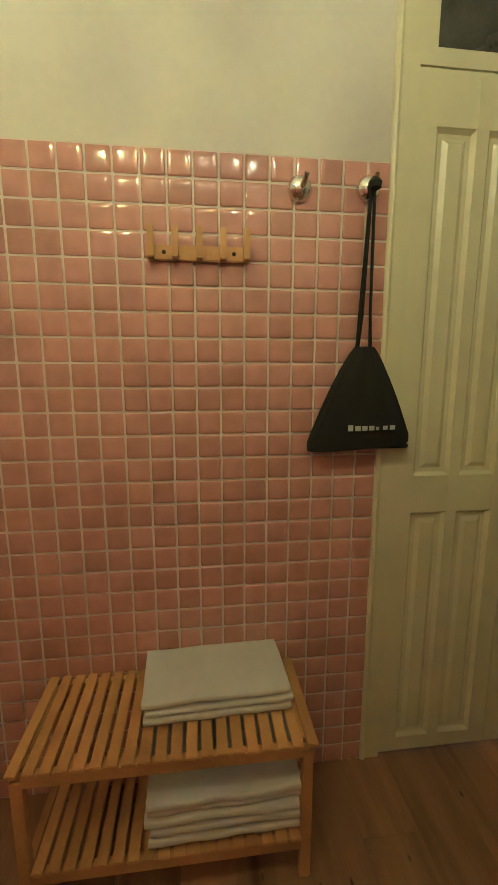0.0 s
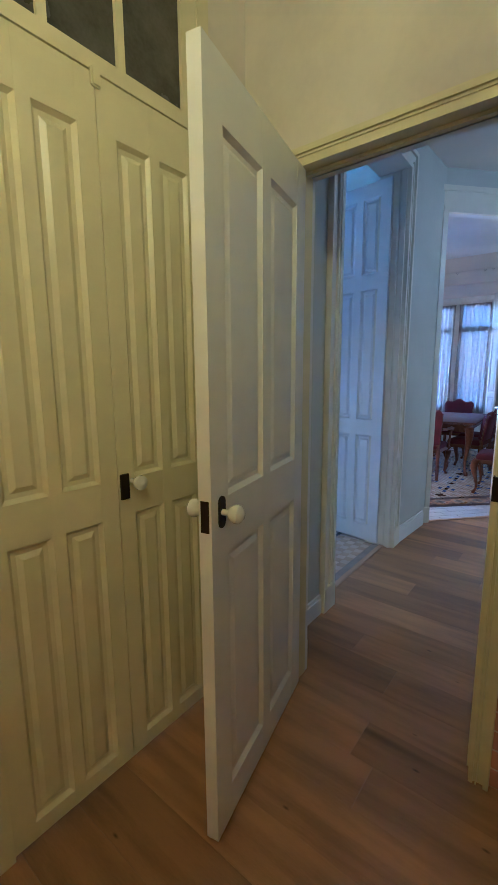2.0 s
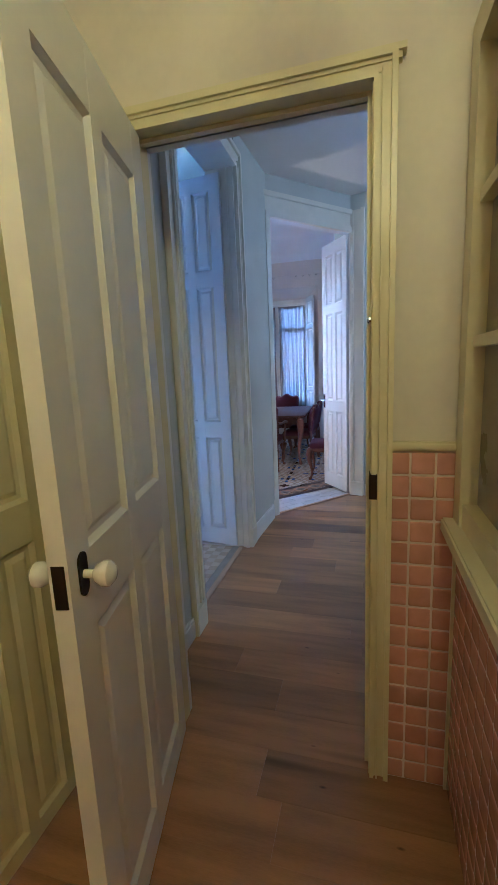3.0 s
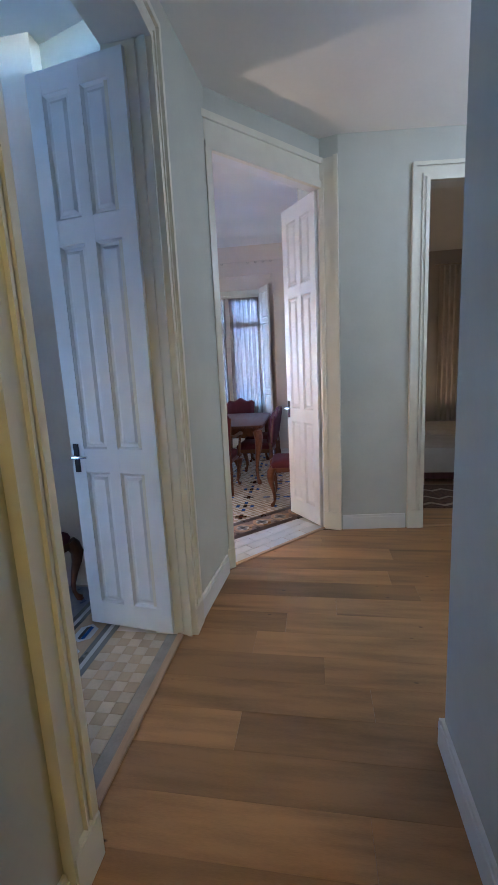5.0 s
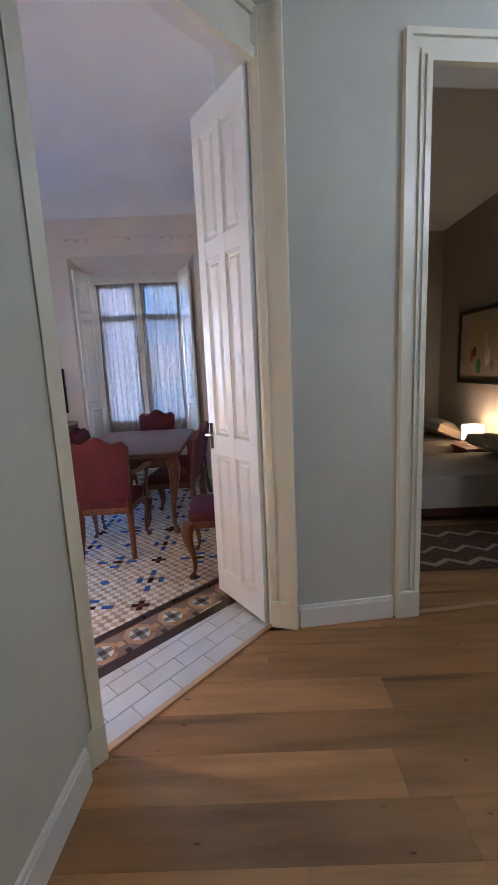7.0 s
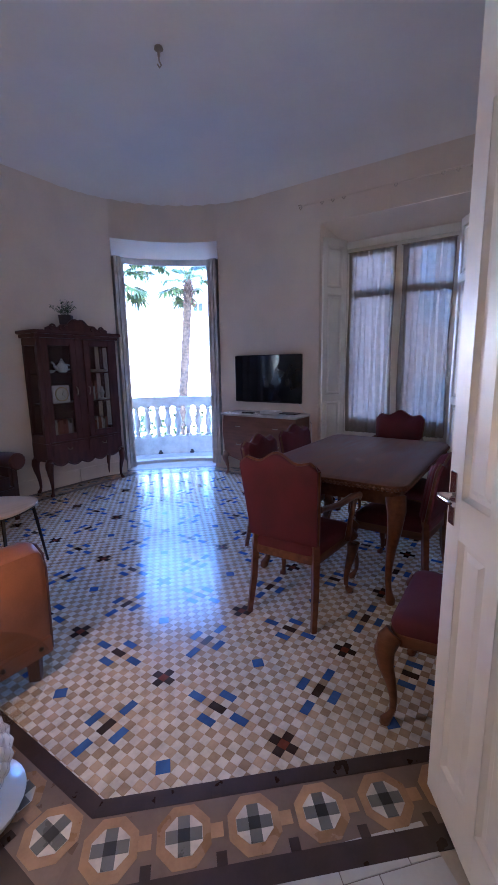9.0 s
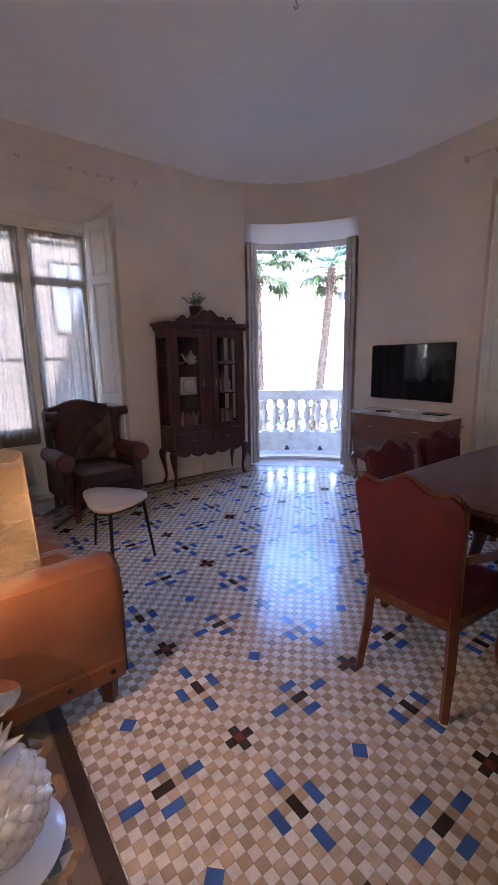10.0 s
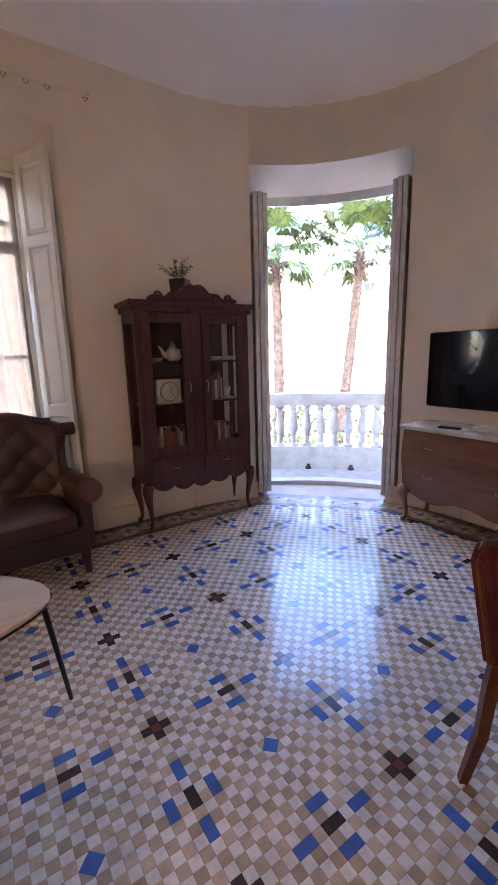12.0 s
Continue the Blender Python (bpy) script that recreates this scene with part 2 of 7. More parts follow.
def bm_tube(bm, pts, radii, seg=10, squash=(1, 1)):
    rings, up = [], Vector((0, 0, 1))
    pts = [Vector(p) for p in pts]
    if not hasattr(radii, "__len__"):
        radii = [radii] * len(pts)
    for i, p in enumerate(pts):
        d = (pts[min(i + 1, len(pts) - 1)] - pts[max(i - 1, 0)]).normalized()
        a = d.cross(Vector((0, 1, 0)) if abs(d.z) > 0.9 else up).normalized()
        b = d.cross(a).normalized()
        rings.append([bm.verts.new(p + (a * math.cos(t) * squash[0] + b * math.sin(t) * squash[1]) * radii[i]) for t in (2 * math.pi * k / seg for k in range(seg))])
    for r, s in zip(rings, rings[1:]):
        for k in range(seg):
            bm.faces.new((r[k], r[(k + 1) % seg], s[(k + 1) % seg], s[k]))
    bm.faces.new(rings[0][::-1])
    bm.faces.new(rings[-1])
    return bm


def bm_lathe(bm, profile, seg=20, m=None):
    rings = []
    for r, z in profile:
        ring = [Vector((max(r, 0.0004) * math.cos(t), max(r, 0.0004) * math.sin(t), z)) for t in (2 * math.pi * k / seg for k in range(seg))]
        rings.append([bm.verts.new(m @ v if m else v) for v in ring])
    for r, s in zip(rings, rings[1:]):
        for k in range(seg):
            bm.faces.new((r[k], r[(k + 1) % seg], s[(k + 1) % seg], s[k]))
    bm.faces.new(rings[0][::-1])
    bm.faces.new(rings[-1])
    return bm


def bm_grid(bm, fn, nu, nv, close_u=False):
    vs = [[bm.verts.new(fn(i / (nu - (0 if close_u else 1)), j / (nv - 1))) for j in range(nv)] for i in range(nu)]
    for i in range(nu if close_u else nu - 1):
        for j in range(nv - 1):
            bm.faces.new((vs[i][j], vs[(i + 1) % nu][j], vs[(i + 1) % nu][j + 1], vs[i][j + 1]))
    return bm


def mesh_of(bm, name, material, smooth=False, angle=40):
    bmesh.ops.recalc_face_normals(bm, faces=bm.faces)
    me = bpy.data.meshes.new(name)
    if smooth:
        for f in bm.faces:
            f.smooth = True
        for e in bm.edges:
            if len(e.link_faces) == 2 and e.calc_face_angle(0) > radians(angle):
                e.smooth = False
    bm.to_mesh(me)
    bm.free()
    me.materials.append(material)
    return me


def part(name, bm, material, parent, label="", m=None, smooth=False):
    ob = new(name, bm if isinstance(bm, bpy.types.Mesh) else mesh_of(bm, name, material, smooth))
    ob.parent = parent
    if m is not None:
        ob.matrix_basis = m
    return tagged(ob, label)


def thing(name, m, label, category, group=""):
    ob = new(name)
    ob.empty_display_size = 0.1
    ob.matrix_basis = m
    return tagged(ob, label, category, group)


def single(name, bm, material, label, category, m=None, group="", smooth=False):
    ob = new(name, mesh_of(bm, name, material, smooth))
    if m is not None:
        ob.matrix_basis = m
    return tagged(ob, label, category, group)


def structure(name, bm, material, label="", m=None, smooth=False):
    ob = new(name, mesh_of(bm, name, material, smooth))
    if m is not None:
        ob.matrix_basis = m
    return tagged(ob, label, kind="structure")


# ---- bathroom and hall shell ----
BH, HH, SH = 3.1, 3.2, 3.46
w = bmesh.new()
bm_prism(w, [(-1.4, 1.312), (0.60, 1.312), (0.60, 1.6), (-1.4, 1.6)], 0, BH)
bm_prism(w, [(0.60, 1.5), (1.58, 1.5), (1.58, 1.6), (0.60, 1.6)], 0, BH)
bm_prism(w, [(0.60, 1.312), (1.58, 1.312), (1.58, 1.5), (0.60, 1.5)], 2.86, BH)
bm_prism(w, [(1.58, 1.312), (1.81, 1.312), (1.81, 1.6), (1.58, 1.6)], 0, BH)
structure("wall_bath_north", w, M["bath_wall"], "cream plaster bathroom wall above pink tiles")
w = bmesh.new()
bm_prism(w, [(1.81, 1.065), (1.89, 1.065), (1.89, 1.6), (1.81, 1.6)], 0, HH)
bm_prism(w, [(1.81, 0.245), (1.89, 0.245), (1.89, 1.065), (1.81, 1.065)], 2.265, HH)
bm_prism(w, [(1.81, -0.1), (1.89, -0.1), (1.89, 0.245), (1.81, 0.245)], 0, HH)
structure("wall_bath_east", w, M["bath_wall"], "cream plaster wall round the bathroom doorway")
w = bmesh.new()
bm_prism(w, [(0.72, -0.1), (0.965, -0.1), (0.965, 0.02), (0.72, 0.02)], 0, BH)
bm_prism(w, [(0.965, -0.1), (1.765, -0.1), (1.765, 0.02), (0.965, 0.02)], 0, 0.99)
bm_prism(w, [(0.965, -0.1), (1.765, -0.1), (1.765, 0.02), (0.965, 0.02)], 2.3, BH)
bm_prism(w, [(1.765, -0.1), (1.81, -0.1), (1.81, 0.02), (1.765, 0.02)], 0, BH)
bm_prism(w, [(0.72, -1.5), (0.86, -1.5), (0.86, -0.1), (0.72, -0.1)], 0, BH)
structure("wall_bath_south", w, M["bath_wall"], "cream plaster wall with an inner window")
w = bmesh.new()
bm_prism(w, [(-1.55, -1.65), (-1.4, -1.65), (-1.4, 1.6), (-1.55, 1.6)], 0, BH)
bm_prism(w, [(-1.4, -1.65), (0.86, -1.65), (0.86, -1.5), (-1.4, -1.5)], 0, BH)
bm_prism(w, [(0.86, -1.0), (1.81, -1.0), (1.81, -0.9), (0.86, -0.9)], 0, BH)
structure("wall_bath_west", w, M["bath_wall"], "plain cream plaster walls closing the bathroom")
# tile-coloured slabs added out of view, to cut the light bounced from behind
w = box(-1.4, -1.495, 0, -1.393, 1.30, 2.066)
bm_box(w, -1.393, -1.5, 0, 0.715, -1.493, 2.066)
bm_box(w, 0.713, -1.493, 0, 0.72, -0.1, 2.066)
structure("tiles_bath_rear", w, M["pink_stuff"], "unseen pink tile slabs added to dim bounced light")
structure("ceiling_bath", box(-1.55, -1.65, BH, 1.95, 1.6, BH + 0.12), M["ceiling"], "white bathroom ceiling")

JL, JR = salon(-1.061, -0.077), salon(-0.278, -0.825)
JL2, JR2 = (4.56, 1.53), (5.579, 0.654)
w = bmesh.new()
bm_prism(w, [(1.89, 1.235), (2.50, 1.235), (2.50, 1.45), (1.89, 1.45)], 0, HH)
bm_prism(w, [(2.50, 1.238), (3.66, 1.245), (3.66, 1.45), (2.50, 1.45)], 2.95, HH)
bm_prism(w, [(3.66, 1.235), JL, JL2, salon(-1.06, 0.45), salon(-1.06, 0.8), (4.2, 2.1), (4.0, 1.45), (3.66, 1.45)], 0, SH + 0.6)
structure("wall_hall_north", w, M["hall_wall"], "pale grey plaster hall wall")
w = bmesh.new()
thin = [(p[0] + 0.08 * 0.66, p[1] + 0.08 * 0.75) for p in (JR, JL)]
bm_prism(w, [JL, JR, *thin], 2.85, SH + 0.6)
bm_prism(w, [thin[1], thin[0], JR2, JL2], 3.34, SH + 0.6)
bm_prism(w, [JR, (5.222, 0.325), (5.308, -0.355), (5.45, -0.337), (5.45, 0.17), (5.75, 0.17), salon(0.2, -0.81), JR2], 0, SH + 0.6)
bm_prism(w, [(5.308, -0.355), (5.434, -1.35), (5.584, -1.332), (5.45, -0.337)], 2.845, SH)
bm_prism(w, [(5.434, -1.35), (5.58, -2.5), (5.73, -2.5), (5.584, -1.332)], 0, SH)
structure("wall_hall_east", w, M["hall_wall"], "pale grey plaster hall wall with two doorways")
w = bmesh.new()
bm_prism(w, [(1.89, -0.1), (3.03, -0.1), (3.03, 0.075), (1.89, 0.075)], 0, HH)
bm_prism(w, [(2.88, -2.5), (3.03, -2.5), (3.03, -0.1), (2.88, -0.1)], 0, HH)
bm_prism(w, [(2.88, -2.65), (5.73, -2.65), (5.73, -2.5), (2.88, -2.5)], 0, HH)
structure("wall_hall_south", w, M["hall_wall"], "pale grey plaster hall wall and corner")
w = bmesh.new()
bm_prism(w, [(1.89, -2.65), (5.73, -2.65), (5.5, -1.0), (5.3, 0.33), JR, JL, (3.66, 1.3), (1.89, 1.3)], HH, HH + 0.12)
structure("ceiling_hall", w, M["ceiling"], "white hall ceiling")

# ---- salon shell ----
w = bmesh.new()
bm_prism(w, [(-1.2, 0.6), (-1.06, 0.6), (-1.06, 4.07), (-1.2, 4.07)], 0, SH + 0.6)
bm_prism(w, [(-1.2, 4.07), (-0.76, 4.07), (-0.76, 4.5), (-1.2, 4.5)], 0, SH + 0.6)
bm_prism(w, [(-0.76, 4.07), (0.96, 4.07), (0.96, 4.5), (-0.76, 4.5)], 3.05, SH + 0.6)
bm_prism(w, [(0.96, 4.07), (1.88, 4.07), (1.88, 4.5), (0.96, 4.5)], 0, SH + 0.6)
structure("wall_salon_north", w, M["salon_wall"], "pale plaster salon wall with a deep window recess", LR)


def arc(a, r):
    return (ARC_C[0] + r * math.cos(radians(a)), ARC_C[1] + r * math.sin(radians(a)))


A0, A1 = 20.5, 67.5
w = bmesh.new()
for a0, a1, z0 in ((0, A0, 0), (A0, A1, 3.08), (A1, 90, 0)):
    n = 8 if z0 else 6
    for k in range(n):
        p, q = a0 + (a1 - a0) * k / n, a0 + (a1 - a0) * (k + 1) / n
        bm_prism(w, [arc(p, ARC_R), arc(p, ARC_R + 0.50), arc(q, ARC_R + 0.50), arc(q, ARC_R)], z0, SH + 0.6)
bmesh.ops.remove_doubles(w, verts=w.verts, dist=0.0005)
structure("wall_salon_rounded", w, M["salon_wall"], "rounded plaster corner wall with the balcony opening", LR, smooth=True)
w = bmesh.new()
bm_prism(w, [(3.6, 1.52), (4.03, 1.52), (4.03, 2.35), (3.6, 2.35)], 0, SH + 0.6)
bm_prism(w, [(3.6, -0.20), (4.03, -0.20), (4.03, 1.52), (3.6, 1.52)], 3.05, SH + 0.6)
bm_prism(w, [(3.6, -1.12), (4.03, -1.12), (4.03, -0.20), (3.6, -0.20)], 0, SH + 0.6)
bm_prism(w, [(0.2, -1.12), (3.6, -1.12), (3.6, -0.81), (0.2, -0.81)], 0, SH + 0.6)
structure("wall_salon_east", w, M["salon_wall"], "pale plaster salon walls with a deep window recess", LR)
w = bmesh.new()
lip = [[w.verts.new((*arc(A0 + (A1 - A0) * k / 12, ARC_R + d), z)) for k in range(13)] for d, z in ((0.0, 3.082), (0.0, 3.075), (0.40, 2.93), (0.40, 3.082))]
for p, q in zip(lip, lip[1:]):
    for k in range(12):
        w.faces.new((p[k], p[k + 1], q[k + 1], q[k]))
structure("soffit_balcony", w, M["salon_wall"], "sloping plaster soffit over the balcony window", LR, smooth=True)
# coved ceiling
outline = [(-1.1, -0.83)] + [(3.62, -0.83)] + [arc(a, ARC_R + 0.02) for a in range(0, 91, 6)] + [(-1.1, 4.09)]
w = bmesh.new()
cx, cy = 1.35, 1.6
rings = []
for k in range(8):
    t = k / 7 * math.pi / 2
    inset, rise = 0.75 * (1 - math.cos(t)), 0.34 * math.sin(t)
    ring = []
    for x, y in outline:
        d = Vector((cx - x, cy - y))
        d.normalize()
        ring.append(w.verts.new((x + d.x * inset * 1.2, y + d.y * inset * 1.2, SH + rise)))
    rings.append(ring)
for r, s in zip(rings, rings[1:]):
    for k in range(len(r)):
        w.faces.new((r[k], r[(k + 1) % len(r)], s[(k + 1) % len(r)], s[k]))
w.faces.new(rings[-1])
w2 = mesh_of(w, "ceiling_salon", M["ceiling"], True, 50)
ob = new("ceiling_salon", w2)
ob.matrix_basis = LR
tagged(ob, "white coved salon ceiling", kind="structure")
structure("roof_slab", box(-1.6, -1.7, SH + 0.5, 4.6, 5.2, SH + 0.7), M["ceiling"], "slab above the flat", LR)

# ---- study and bedroom shell ----
w = bmesh.new()
bm_prism(w, [(1.7, 1.45), (1.85, 1.45), (1.85, 4.1), (1.7, 4.1)], 0, HH + 0.2)
bm_prism(w, [(1.85, 3.95), (2.4, 3.95), (2.4, 4.1), (1.85, 4.1)], 0, HH + 0.2)
bm_prism(w, [(2.4, 3.95), (2.98, 3.95), (2.98, 4.1), (2.4, 4.1)], 2.6, HH + 0.2)
bm_prism(w, [(2.98, 3.95), (4.45, 3.95), (4.45, 4.1), (2.98, 4.1)], 0, HH + 0.2)
bm_prism(w, [(4.10, 2.1), (4.24, 2.1), (4.24, 3.95), (4.10, 3.95)], 0, HH + 0.2)
structure("wall_study", w, M["salon_wall"], "pale plaster walls of the side room")
structure("ceiling_study", box(1.7, 1.3, HH + 0.2, 4.45, 4.1, HH + 0.3), M["ceiling"], "white side room ceiling")
w = bmesh.new()
bm_prism(w, [(9.2, -2.35), (9.35, -2.35), (9.35, 0.3), (9.2, 0.3)], 0, HH)
bm_prism(w, [(5.55, -2.35), (9.2, -2.35), (9.2, -2.2), (5.55, -2.2)], 0, HH)
bm_prism(w, [(5.45, 0.15), (9.2, 0.15), (9.2, 0.3), (5.45, 0.3)], 0, HH)
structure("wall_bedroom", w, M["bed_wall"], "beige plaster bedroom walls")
structure("ceiling_bedroom", box(5.45, -2.65, HH, 9.35, 0.3, HH + 0.1), M["ceiling"], "white bedroom ceiling")
structure("floor_bedroom", box(5.30, -2.6, -0.1, 9.25, 0.2, -0.004), M["plank"], "oak bedroom floor")
structure("floor_study", box(1.8, 1.36, -0.1, 4.45, 4.0, -0.004), M["grout"], "tiled side room floor")
structure("subfloor", box(-1.5, -2.6, -0.1, 5.3, 1.36, -0.012), M["subfloor"], "dark floor base under the planks")
# unseen storeys added above, sized to keep the sun off the balcony
structure("wall_upper_storeys", bm_prism(bmesh.new(), [(-1.0, -0.85), (4.05, -0.85), (4.05, 2.35)] + [arc(a, ARC_R + 0.42) for a in range(0, 91, 10)] + [(-1.0, 4.45)], UP, 19.0), M["stone"], "unseen storeys added above to block the sun", LR)
structure("wall_upper_storeys_rear", box(-1.6, -2.7, UP, 9.4, 0.35, 19.0), M["stone"], "unseen storeys added above to block the sun")
structure("floor_salon_base", bm_prism(bmesh.new(), [(-1.05, -0.08), (-0.31, -0.80), (-0.05, -0.85), (4.05, -0.85), (4.05, 2.35)] + [arc(a, ARC_R + 0.42) for a in range(0, 91, 10)] + [(-1.1, 4.45)], -0.12, -0.0035), mat("mosaic_bed", (0.52, 0.47, 0.40), 0.8, bump=0.1), "grey mortar bed of the mosaic floor", LR)


# ---- doors, casings and trim ----
def along(a, b):
    d = Vector((b[0] - a[0], b[1] - a[1], 0))
    return pose(a[0], a[1], 0, 0, 0, math.degrees(math.atan2(d.y, d.x))), d.length


def casing(name, a, b, h, cw, side, material, label, plinth=0.16):
    m, n = along(a, b)
    w = bmesh.new()
    for x0, x1 in ((-cw, 0), (n, n + cw)):
        inner, out = (x1, -1) if x0 < 0 else (x0, 1)
        bm_box(w, x0, 0, 0, x1, side * 0.020, h + cw)
        bm_box(w, inner - out * 0.0015, 0, 0, inner + out * cw * 0.22, side * 0.034, h)
        bm_box(w, inner + out * cw * 0.22, 0, 0, inner + out * cw * 0.30, side * 0.023, h)
        bm_box(w, inner + out * cw * 0.36, 0, 0, inner + out * cw * 0.44, side * 0.034, h + cw * 0.4)
        bm_box(w, inner + out * cw * 0.82, 0, 0, inner + out * (cw + 0.006), side * 0.036, h + cw + 0.006)
        if plinth:
            bm_box(w, x0 - 0.004 if out < 0 else x0 - 0.003, 0, 0, x1 + 0.003 if out < 0 else x1 + 0.004, side * 0.040, plinth, bevel=0.004)
    bm_box(w, 0, 0, h, n, side * 0.0195, h + cw)
    bm_box(w, -cw * 0.2, 0, h - 0.0015, n + cw * 0.2, side * 0.0335, h + cw * 0.22)
    bm_box(w, -cw * 0.3, 0, h + cw * 0.22, n + cw * 0.3, side * 0.0225, h + cw * 0.30)
    bm_box(w, -cw, 0, h + cw * 0.82, n + cw, side * 0.0355, h + cw + 0.006)
    structure(name, w, material, label, m)


def panel_bm(x0, x1, z0, z1, t):
    # raised and fielded panel set back in its frame, both faces
    w = bmesh.new()
    for s in (-1, 1):
        steps = [(0.0, t / 2 - 0.002), (0.012, t / 2 - 0.014), (0.026, t / 2 - 0.015), (0.042, t / 2 - 0.006)]
        loops = [[w.verts.new((x, s * y, z)) for x, z in ((x0 + i, z0 + i), (x1 - i, z0 + i), (x1 - i, z1 - i), (x0 + i, z1 - i))] for i, y in steps]
        for r, q in zip(loops, loops[1:]):
            for k in range(4):
                w.faces.new((r[k], r[(k + 1) % 4], q[(k + 1) % 4], q[k]))
        w.faces.new(loops[-1])
    return w


def panel_leaf(name, m, width, height, t, cols, rows, material, label, category="door", parent=None, group=""):
    # hinge line at the origin, leaf along +x
    d = thing(name, m, label, category, group) if parent is None else parent
    w = bmesh.new()
    xs = [0] + [x for c in cols for x in c] + [width]
    zs = [0.012] + [z for r in rows for z in r] + [height]
    for k in range(0, len(xs), 2):
        bm_box(w, xs[k], -t / 2, zs[0], xs[k + 1], t / 2, height)
    for k in range(0, len(zs), 2):
        for x0, x1 in cols:
            bm_box(w, x0, -t / 2 + 0.0006, zs[k], x1, t / 2 - 0.0006, zs[k + 1])
    part("frame", w, material, d)
    for x0, x1 in cols:
        for z0, z1 in rows:
            part("panel", panel_bm(x0, x1, z0, z1, t), material, d)
    return d


def knob(parent, x, z, t, sides=(-1, 1), plate=True):
    for s in sides:
        if plate:
            w = box(x - 0.02, s * (t / 2), z - 0.028, x + 0.02, s * (t / 2 + 0.004), z + 0.028, bevel=0.0015)
            bm_lathe(w, [(0.019, 0), (0.019, 0.004)], 12, pose(x, s * (t / 2), z + 0.028, -90 * s, 0, 0))
            bm_lathe(w, [(0.019, 0), (0.019, 0.004)], 12, pose(x, s * (t / 2), z - 0.028, -90 * s, 0, 0))
            p = part("knob_plate", w, M["iron"], parent, "dark iron knob plate")
        part("knob", bm_lathe(bmesh.new(), [(0.009, 0), (0.009, 0.024), (0.019, 0.030), (0.027, 0.045), (0.026, 0.058), (0.015, 0.068), (0.002, 0.071)], 16, pose(x, s * (t / 2), z, -90 * s, 0, 0)), M["porcelain"], parent, "white porcelain knob", smooth=True)


def lever(parent, x, z, t, sides=(-1, 1), plate=("iron", "dark metal handle plate")):
    for s in sides:
        part("handle_plate", box(x - 0.018, s * t / 2, z - 0.09, x + 0.018, s * (t / 2 + 0.004), z + 0.07, bevel=0.0015), M[plate[0]], parent, plate[1])
        w = bm_tube(bmesh.new(), [(x, s * t / 2, z), (x, s * (t / 2 + 0.045), z), (x - 0.02, s * (t / 2 + 0.05), z), (x - 0.10, s * (t / 2 + 0.048), z + 0.004)], [0.009, 0.009, 0.009, 0.007], 8)
        part("handle", w, M["chrome"], parent, "chrome lever handle", smooth=True)


CB = M["cream"]
# built-in closet in the bathroom
closet = thing("closet", pose(0.60, 1.312, 0), "cream painted built-in closet with panelled double doors and dusty top lights", "closet")
w = bmesh.new()
bm_box(w, 0.0, -0.012, 0, 0.058, 0.16, 2.86)
bm_box(w, 0.92, -0.012, 0, 0.978, 0.16, 2.86)
bm_box(w, 0.058, -0.006, 2.330, 0.92, 0.16, 2.345)
bm_box(w, 0.058, -0.006, 2.345, 0.112, 0.16, 2.80)
bm_box(w, 0.845, -0.006, 2.345, 0.92, 0.16, 2.80)
bm_box(w, 0.112, -0.006, 2.345, 0.845, 0.16, 2.378)
bm_box(w, 0.058, -0.008, 2.80, 0.92, 0.16, 2.86)
for x in (0.345, 0.592):
    bm_box(w, x - 0.014, -0.004, 2.378, x + 0.014, 0.03, 2.80)
bm_tube(w, [(-0.006, -0.008, 0), (-0.006, -0.008, 2.86)], 0.012, 8)
part("frame", w, CB, closet)
for x0, x1 in ((0.112, 0.331), (0.359, 0.578), (0.606, 0.845)):
    part("pane", box(x0, 0.008, 2.378, x1, 0.012, 2.80), M["dusty_glass"], closet, "dusty dark glass pane")
# dark sheet before the back wall, inner shade put into its colour
part("inside", box(0.058, 0.158, 0, 0.92, 0.165, 2.86), M["subfloor"], closet, "dark sheet standing in for the unlit closet inside")
for name, x in (("left_door", 0.060), ("right_door", 0.4915)):
    leaf = new(name)
    leaf.parent, leaf.matrix_basis = closet, pose(x, 0.012, 0)
    panel_leaf("leaf", None, 0.4285, 2.324, 0.036, [(0.065, 0.195), (0.235, 0.365)], [(0.07, 0.968), (1.098, 2.172)], CB, "", parent=leaf)
part("lock_plate", box(0.497, -0.014, 1.025, 0.532, -0.006, 1.115, bevel=0.002), M["iron"], closet, "dark iron lock plate")
part("knob", bm_lathe(bmesh.new(), [(0.009, 0), (0.009, 0.024), (0.019, 0.030), (0.026, 0.045), (0.025, 0.056), (0.002, 0.068)], 16, pose(0.545, -0.008, 1.085, 90, 0, 0)), M["porcelain"], closet, "white porcelain knob", smooth=True)
part("catch", box(0.475, -0.018, 2.285, 0.507, -0.004, 2.336, bevel=0.004), CB, closet, "painted turn catch")

# bathroom door
w = bmesh.new()
bm_box(w, 1.792, 0.245, 0, 1.898, 0.287, 2.235)
bm_box(w, 1.792, 1.035, 0, 1.898, 1.065, 2.235)
bm_box(w, 1.792, 0.245, 2.235, 1.898, 1.065, 2.265)
bm_box(w, 1.84, 0.287, 0, 1.862, 0.300, 2.222)
bm_box(w, 1.84, 0.287, 2.222, 1.862, 1.035, 2.235)
frame_door = structure("doorframe_bath", w, CB, "cream painted door lining")
part("strike_plate", box(1.772, 0.266, 1.045, 1.83, 0.290, 1.125), M["iron"], frame_door, "dark iron strike plate")
part("screw", bm_lathe(bmesh.new(), [(0.012, 0), (0.012, 0.006), (0.005, 0.012)], 10, pose(1.815, 0.287, 1.60, -90, 0, 0)), M["chrome"], frame_door, "bright metal stud")
